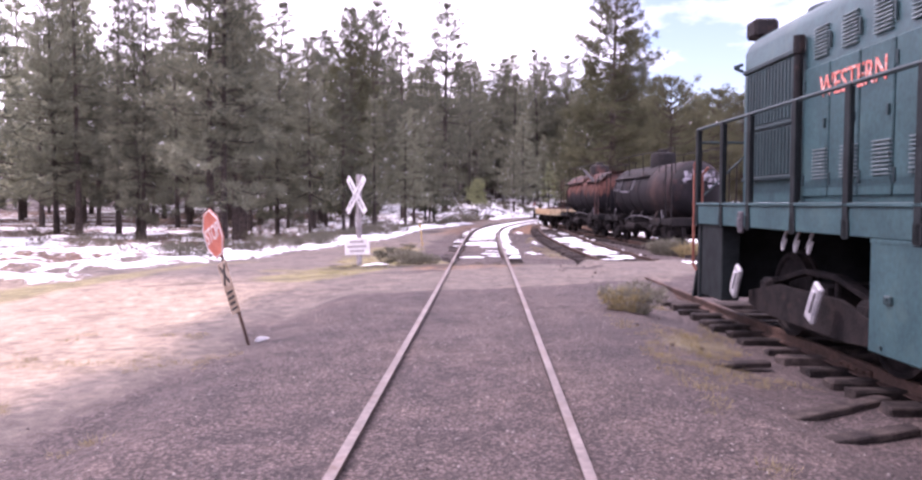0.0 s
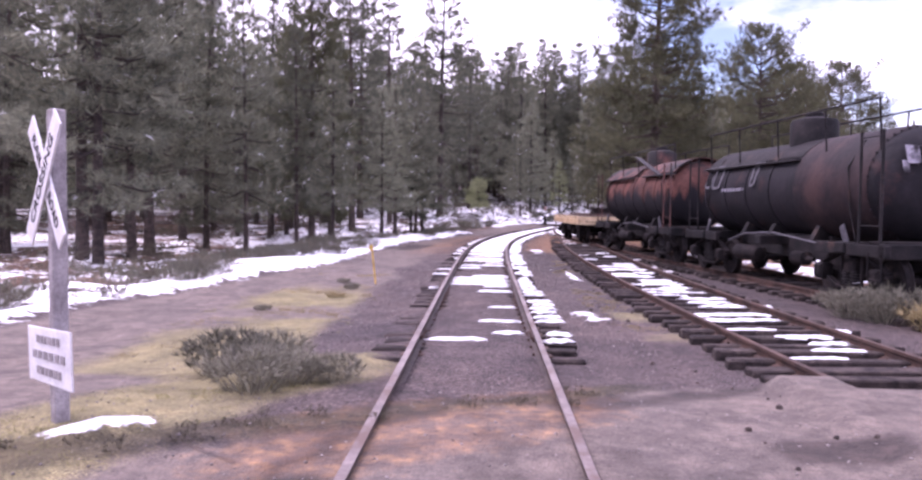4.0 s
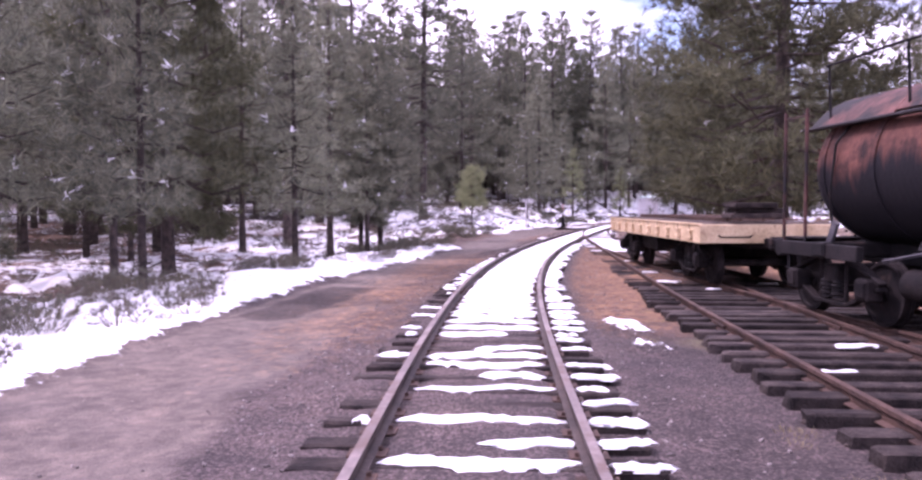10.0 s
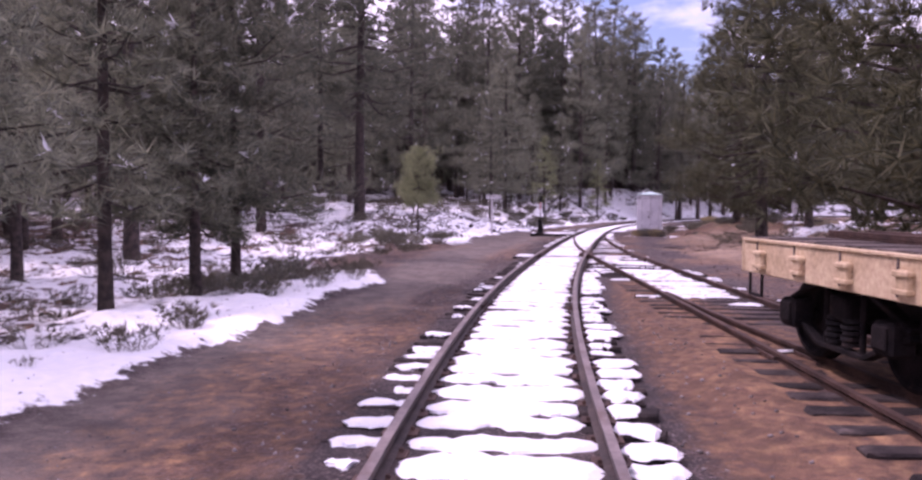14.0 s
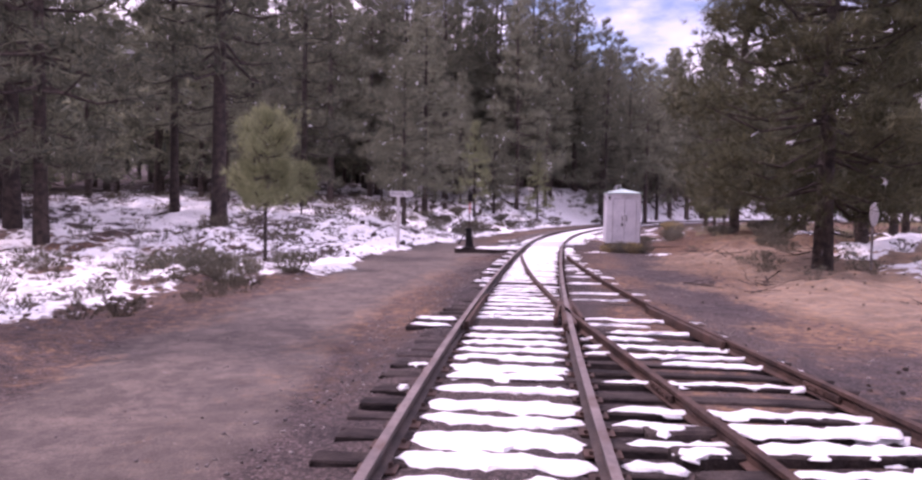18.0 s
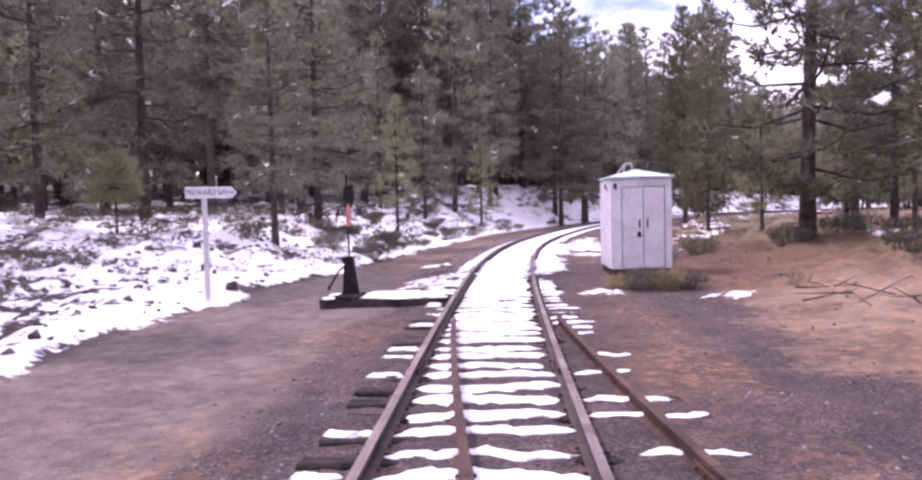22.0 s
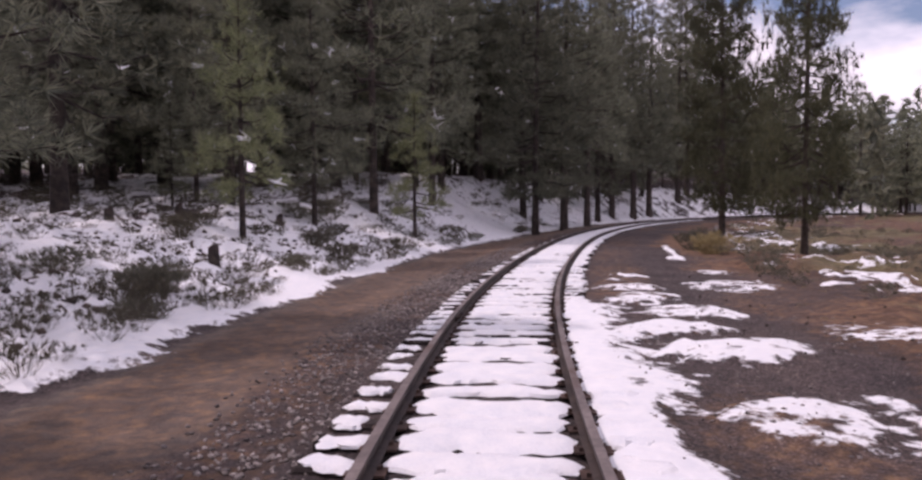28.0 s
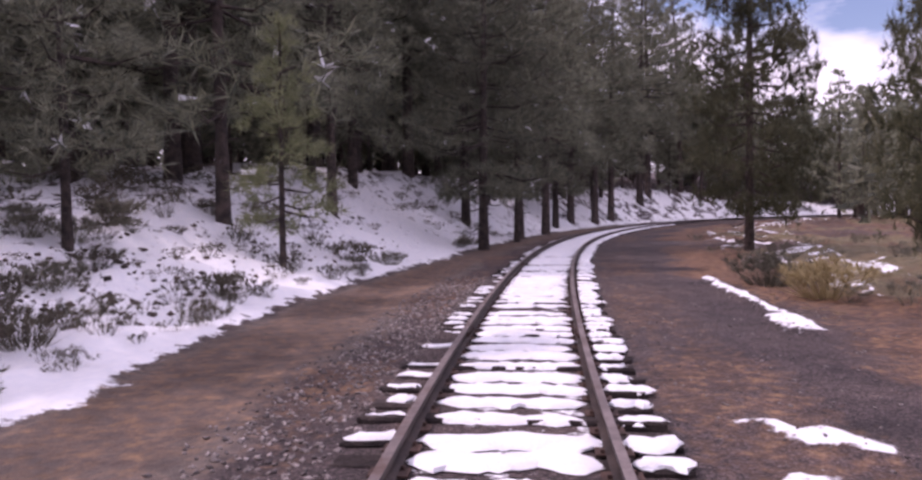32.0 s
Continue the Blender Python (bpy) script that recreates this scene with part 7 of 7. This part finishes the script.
# name board at the switch
z = floor_z(6.0, 89.7)
nbd = root("switch_name_board", pose(6.0, 89.7, z, 0, 0, 6), "white wooden name board with black letters on a pale post", "sign")
part("post", Geo().box((0, 0, 1.02), (0.105, 0.105, 2.25), 0.01), PALEPOST, nbd)
brd = part("board", Geo().prism([(-0.34, -0.11), (0.50, -0.11), (0.60, 0), (0.50, 0.11), (-0.34, 0.11)], -0.075, -0.05, "y", Matrix.Translation((0, 0, 2.10))), WHITE, nbd)
letters("MILWARD SW", 0.155, 0.74, INK, brd, Matrix.Translation((0.05, -0.08, 2.10)) @ FRONT, label="black letters")
part("arrow_mark", Geo().box((0.50, -0.079, 2.10), (0.1, 0.006, 0.018)), INK, brd)

# switch stand on two long ties
ST = main.s_of_y(88.0)
m0 = main.put(ST)
for i, (dy, ln) in enumerate(((-0.25, 2.35), (0.28, 2.15))):
    tagged(part("headblock_tie", Geo().box((-0.9 - ln / 2, 0, -0.13), (ln, 0.24, 0.18), 0.02), TIE), "long dark switch tie with snow on it", "tie", "switch ties").matrix_basis = main.put(ST + dy)
snow_v, snow_f = [], []
for dy in (-0.25, 0.28):
    drift(main.put(ST + dy, 0, -0.03), -2.5, -0.86, 0.25, 0.07, rng)
    drift(main.put(ST + dy, 0, -0.03), -3.2, -2.95, 0.2, 0.04, rng)
x, y, h = main.at(ST, -2.74)
stand = root("switch_stand", pose(float(x), float(y), -0.045, 0, 0, -math.degrees(float(h))), "black iron switch stand with a red target", "switch stand")
part("base", Geo().box((0, 0, 0.03), (0.42, 0.75, 0.05), 0.01).prism([(-0.13, 0.05), (0.13, 0.05), (0.085, 0.66), (-0.085, 0.66)], -0.09, 0.09, "y").box((-0.03, 0, 0.70), (0.22, 0.18, 0.13), 0.02), BLACKENED, stand)
part("rib", Geo().prism([(0.08, 0.05), (0.17, 0.05), (0.11, 0.5), (0.08, 0.55)], -0.02, 0.02, "y"), BLACKENED, stand)
part("lever", Geo().pipe([(-0.06, -0.1, 0.60), (-0.16, -0.16, 0.52), (-0.34, -0.18, 0.22)], 0.02).rod((-0.34, -0.18, 0.22), (-0.38, -0.18, 0.16), 0.028, 8), BLACKENED, stand)
mast = part("mast", Geo().rod((0, 0, 0.7), (-0.02, 0, 1.7), 0.02, 8).rod((-0.02, 0, 1.7), (-0.02, 0, 2.3), 0.016, 8), BLACKENED, stand)
part("upper_blade", Geo().prism([(-0.10, 1.80), (-0.07, 2.06), (0.10, 2.12), (0.13, 1.82), (0.05, 1.74)], -0.006, 0.006, "y"), BLACKENED, mast, "dark rusty upper target blade")
part("target", Geo().prism([(0.20 * math.cos(t * math.pi / 12), 1.53 + 0.22 * math.sin(t * math.pi / 12)) for t in range(24)], 0.0, 0.008, "x"), TARGET, mast)
part("throw_rod", Geo().rod((0.1, -0.05, 0.02), (2.1, -0.05, -0.09), 0.018, 8), BLACKENED, stand)
for s in (71.3, 71.85):
    tagged(part("long_tie", Geo().box((-1.15, 0, -0.16), (0.8, 0.2, 0.11), 0.02), TIE), "long dark tie end jutting beside the turnout", "tie", "jutting ties").matrix_basis = main.put(s)
    drift(main.put(s, 0, -0.09), -1.5, -0.9, 0.15, 0.035, rng)
tagged(new("switch_tie_snow", Geo().add(snow_v, snow_f).mesh("switch_tie_snow", SNOW, True)), "melting snow on the long switch ties", "snow", kind="stuff")
frog = root("frog", main.put(FROG, 0.755), "rusty cast frog where the rails cross", "rail frog")
part("casting", Geo().box((0, 0, -0.07), (0.2, 2.6, 0.12), 0.02).prism([(-0.02, -1.0), (0.02, -1.0), (0.11, 1.3), (-0.11, 1.3)], -0.01, -0.002, "z"), RUSTRAIL, frog)
for sd in (-1, 1):
    part("wing_rail", Geo().box((0, 0, -0.07), (0.06, 2.2, 0.13), 0.012, pose(sd * 0.14, 0.3, 0, 0, 0, sd * 3)), RUSTRAIL, frog)
for line, s, d in ((main, FROG, -0.70), (siding, siding.s_of_y(70.6), 0.70)):
    tagged(part("guard_rail", Geo().box((0, 0, -0.07), (0.06, 3.0, 0.13), 0.012).box((0.02, 1.6, -0.07), (0.06, 0.3, 0.13), 0.012), RUSTRAIL), "short rusty guard rail beside the running rail", "guard rail", "guard rails").matrix_basis = line.put(s, d - math.copysign(0.03, d))

# white shed on skids
shed = root("shed", pose(14.63, 90.37, 0.12, 0, 0, -16), "white sheet-metal shed with double doors on wooden skids", "shed")
W, D, H = 1.36, 1.58, 2.05
for x in (0.12, W - 0.12):
    part("skid", Geo().box((x, D / 2, -0.12), (0.15, D + 0.3, 0.26), 0.02), TIE, shed)
part("wall_front", Geo().box((W / 2, 0.02, H / 2), (W, 0.04, H), 0.006), SHEDWHITE, shed)
part("wall_back", Geo().box((W / 2, D - 0.02, H / 2), (W, 0.04, H), 0.006), SHEDWHITE, shed)
for x in (0.02, W - 0.02):
    side = part("wall_side", Geo().box((x, D / 2, H / 2), (0.04, D - 0.08, H), 0.004), SHEDWHITE, shed)
    for i in range(6):
        part("rib", Geo().box((x + (-0.03 if x < 1 else 0.03), 0.18 + i * (D - 0.3) / 5, H / 2), (0.045, 0.09, H - 0.02), 0.015), SHEDWHITE, side)
e = 0.06
part("roof", Geo().add([(-e, -e, H), (W + e, -e, H), (W + e, D + e, H), (-e, D + e, H), (-e, -e, H + 0.03), (W + e, -e, H + 0.03), (W + e, D + e, H + 0.03), (-e, D + e, H + 0.03), (W / 2, D / 2, H + 0.22)],
                       [(0, 3, 2, 1), (0, 1, 5, 4), (1, 2, 6, 5), (2, 3, 7, 6), (3, 0, 4, 7), (4, 5, 8), (5, 6, 8), (6, 7, 8), (7, 4, 8)]), SHEDROOF, shed)
part("lifting_bracket", Geo().pipe([(0.42, 0.7, H + 0.10), (0.42, 0.7, H + 0.34), (0.6, 0.7, H + 0.36), (0.6, 0.7, H + 0.12)], 0.02).pipe([(0.42, 0.7, H + 0.33), (0.22, 0.66, H + 0.06)], 0.012), PALEPOST, shed)
for i, x in enumerate((0.49, 0.965)):
    dr = part("door", Geo().box((x, -0.008, 0.93), (0.465, 0.02, 1.80), 0.006), SHEDWHITE, shed)
    for zz in (0.25, 0.95, 1.65):
        part("hinge", Geo().box((x + (-0.22 if i == 0 else 0.22), -0.022, zz), (0.05, 0.015, 0.07), 0.003), PALEPOST, dr)
    part("handle", Geo().box((x + (0.15 if i == 0 else -0.15), -0.03, 1.02), (0.035, 0.03, 0.2), 0.008), INK, dr)
    part("vent_slot", Geo().box((x, -0.02, 1.70), (0.18, 0.006, 0.02)), PALEPOST, dr)
part("door_gap", Geo().box((0.727, -0.009, 0.93), (0.014, 0.016, 1.80)).box((0.25, -0.009, 0.93), (0.01, 0.016, 1.80)).box((0.49, -0.009, 1.838), (0.46, 0.016, 0.01)).box((1.204, -0.009, 0.93), (0.01, 0.016, 1.80)).box((0.965, -0.009, 1.838), (0.46, 0.016, 0.01)), INK, shed)
part("padlock", Geo().box((0.63, -0.035, 0.78), (0.08, 0.03, 0.10), 0.01).prism([(0.57, 0.72), (0.69, 0.72), (0.64, 0.86)], -0.03, -0.02, "y"), INK, shed)
part("header_panel", Geo().box((0.94, -0.008, 1.93), (0.68, 0.012, 0.13), 0.004), PALEPOST, shed)
for x, y in ((0.10, -0.03), (-0.03, 0.45)):
    part("lamp", Geo().box((x, y, 1.88), (0.08, 0.08, 0.1), 0.02).rod((x, y - 0.02, 1.84), (x + 0.02, y - 0.07, 1.78), 0.02, 8), INK, shed)

# ---- brush and litter by hand ----
for x, y, k, tone in ((2.68, 11.6, 1.0, SAGE), (2.5, 11.5, 0.75, DRYGRASS), (-1.5, 20.6, 0.9, SAGE), (-2.0, 21.5, 1.0, SAGE), (-0.9, 21.2, 0.7, SAGE), (1.3, 79.0, 1.5, SAGE), (0.7, 79.5, 1.3, SAGE), (2.7, 79.6, 1.1, SAGE),
                      (14.6, 88.7, 0.95, SAGE), (15.1, 88.6, 0.9, DRYGRASS), (14.2, 88.95, 0.7, DRYGRASS), (15.5, 88.5, 0.8, SAGE), (-2.0, 30.2, 0.38, SAGE), (-2.4, 31.6, 0.34, SAGE), (-2.1, 28.6, 0.36, DRYGRASS), (-3.0, 26.6, 0.3, SAGE),
                      (18.6, 84.6, 1.0, SAGE), (19.6, 85.8, 1.2, SAGE), (20.4, 88.0, 1.1, SAGE), (22.6, 90.4, 1.3, SAGE), (20.6, 92.2, 1.2, SAGE), (23.4, 93.6, 1.4, SAGE), (25.2, 95.0, 1.2, SAGE), (19.8, 95.4, 1.2, SAGE), (18.0, 94.4, 1.0, SAGE),
                      (-1.7, 22.0, 0.9, SAGE), (-1.3, 21.0, 0.8, SAGE), (0.2, 80.6, 1.2, SAGE), (-0.9, 81.8, 1.2, SAGE), (7.3, 25.9, 1.3, SAGE), (7.0, 26.4, 1.1, SAGE), (7.6, 25.0, 1.1, DRYGRASS), (30.5, 119.5, 1.7, SAGE), (29.5, 117.0, 1.6, DRYGRASS), (10.4, 101.0, 1.4, SAGE), (9.0, 101.8, 1.3, SAGE), (12.0, 108.6, 1.2, SAGE)):
    v, f = brush(br, 130, 0.62, 0.5)
    ob = new("sagebrush_bush", raw_mesh("sagebrush_bush", v * k, f, tone))
    ob.matrix_basis = pose(x, y, floor_z(x, y) - 0.05)
    tagged(ob, "dry grey-green sagebrush bush on the ground" if tone is SAGE else "straw-coloured dry bush on the ground", "bush", "bushes beside the track")


bank = random.Random(52)
for i in range(34):
    s = bank.uniform(101, 132)
    x, y, _ = main.at(s, float(np.interp(s, EDGE_S, EDGE_D)) - bank.uniform(0.7, 5.5))
    v, f = brush(br, 100, 0.6, 0.42)
    ob = new("bank_bush", raw_mesh("bank_bush", v * bank.uniform(0.7, 1.5), f, THICKET if i % 3 else SAGE))
    ob.matrix_basis = pose(float(x), float(y), floor_z(float(x), float(y)) - 0.05)
    tagged(ob, "low dark sagebrush poking out of the snowy bank", "bush", "bushes on the bank")


def twigs(name, label, x, y, n, r, h, thick):
    rr, g = random.Random(int(x * 10)), Geo()
    for i in range(n):
        a, q = rr.uniform(0, 6.28), rr.uniform(0, 1) ** 0.5 * r
        c = Vector((q * math.cos(a) * 1.5, q * math.sin(a), rr.uniform(0, h) * (1 - q / r)))
        w = Vector((rr.uniform(-1, 1), rr.uniform(-1, 1), rr.uniform(-0.25, 0.3))).normalized() * rr.uniform(0.4, 1.1)
        g.rod(c - w / 2, c + w / 2, thick * rr.uniform(0.5, 1.2), 4, thick * 0.3)
    ob = part(name, g, BARK)
    ob.matrix_basis = pose(x, y, floor_z(x, y))
    return tagged(ob, label, "brush pile", kind="stuff")


twigs("brush_pile", "low pile of cut brown branches on needle litter", 16.8, 72.5, 260, 1.8, 0.9, 0.02)
twigs("fallen_branches", "fallen dead branches on the red soil", 19.0, 84.5, 60, 2.4, 0.15, 0.018)
twigs("fallen_branches", "fallen dead branches on the red soil", 13.5, 76.5, 24, 1.6, 0.1, 0.018)

# cones and small stones strewn over the open side and the verge
cones = Geo()
cr = random.Random(31)
for i in range(330):
    s, d = cr.uniform(62, 118), 3.4 + 7 * cr.random()
    if i % 6 == 0:
        s, d = cr.uniform(8, 40), cr.uniform(1.9, 3.0)
    x, y, _ = main.at(s, d)
    q, k = floor_z(float(x), float(y)), cr.uniform(0.012, 0.034)
    cones.lathe([(0, k), (k * 0.8, k * 0.5), (k, -k * 0.1), (k * 0.6, -k)], 6, pose(float(x), float(y), q + k * 0.3, cr.uniform(0, 70), cr.uniform(0, 70), 0))
tagged(new("cones_and_stones", cones.mesh("cones_and_stones", BARK)), "pine cones and small stones strewn on the ground", "litter", kind="stuff")
# stumps in the snowy bank
for x, y, k in ((11.7, 119.8, 0.5), (12.9, 112.2, 0.45), (10.2, 116.0, 0.35), (8.6, 110.5, 0.4), (14.9, 121.5, 0.4), (6.3, 91.6, 0.16), (5.3, 96.3, 0.18), (4.8, 98.8, 0.2)):
    st = Geo().lathe([(0.16, -0.2), (0.13, 0.1), (0.115, k), (0.02, k + 0.03)], 11)
    st.v = [(a * (1 + 0.15 * math.sin(5 * b)), b, c + 0.05 * math.sin(9 * a)) for a, b, c in st.v]
    tagged(part("tree_stump", st, BARK), "short dark tree stump in the snow", "stump", "stumps in the bank").matrix_basis = pose(x, y, floor_z(x, y))
# marker and pole on the far side
mk = root("marker_post", pose(18.4, 79.4, floor_z(18.4, 79.4)), "white oval marker on a thin post", "marker")
part("post", Geo().rod((0, 0, 0), (0, 0, 1.5), 0.03, 8), POST, mk)
part("plate", Geo().prism([(0.14 * math.cos(t * math.pi / 10), 1.55 + 0.36 * math.sin(t * math.pi / 10)) for t in range(20)], -0.05, -0.035, "y"), WHITE, mk)
pole = root("utility_pole", pose(17.5, 63.0, floor_z(17.5, 63.0)), "short dark wooden pole with a crossarm", "utility pole")
part("pole", Geo().rod((0, 0, -0.2), (0, 0, 2.6), 0.075, 10, 0.06), BARK, pole)
part("crossarm", Geo().box((0, 0, 2.45), (0.9, 0.09, 0.09), 0.01), BARK, pole)
# loose planks by the siding ties at the road
for x, y, ln, a in ((3.15, 6.3, 1.5, 30), (3.3, 5.7, 1.3, 22), (2.85, 7.9, 0.9, 12)):
    tagged(part("loose_plank", Geo().box((0, 0, 0.03), (ln, 0.16, 0.06), 0.012), TIE), "loose weathered plank lying beside the siding", "plank", "loose planks").matrix_basis = pose(x, y, floor_z(x, y), 0, 0, a)
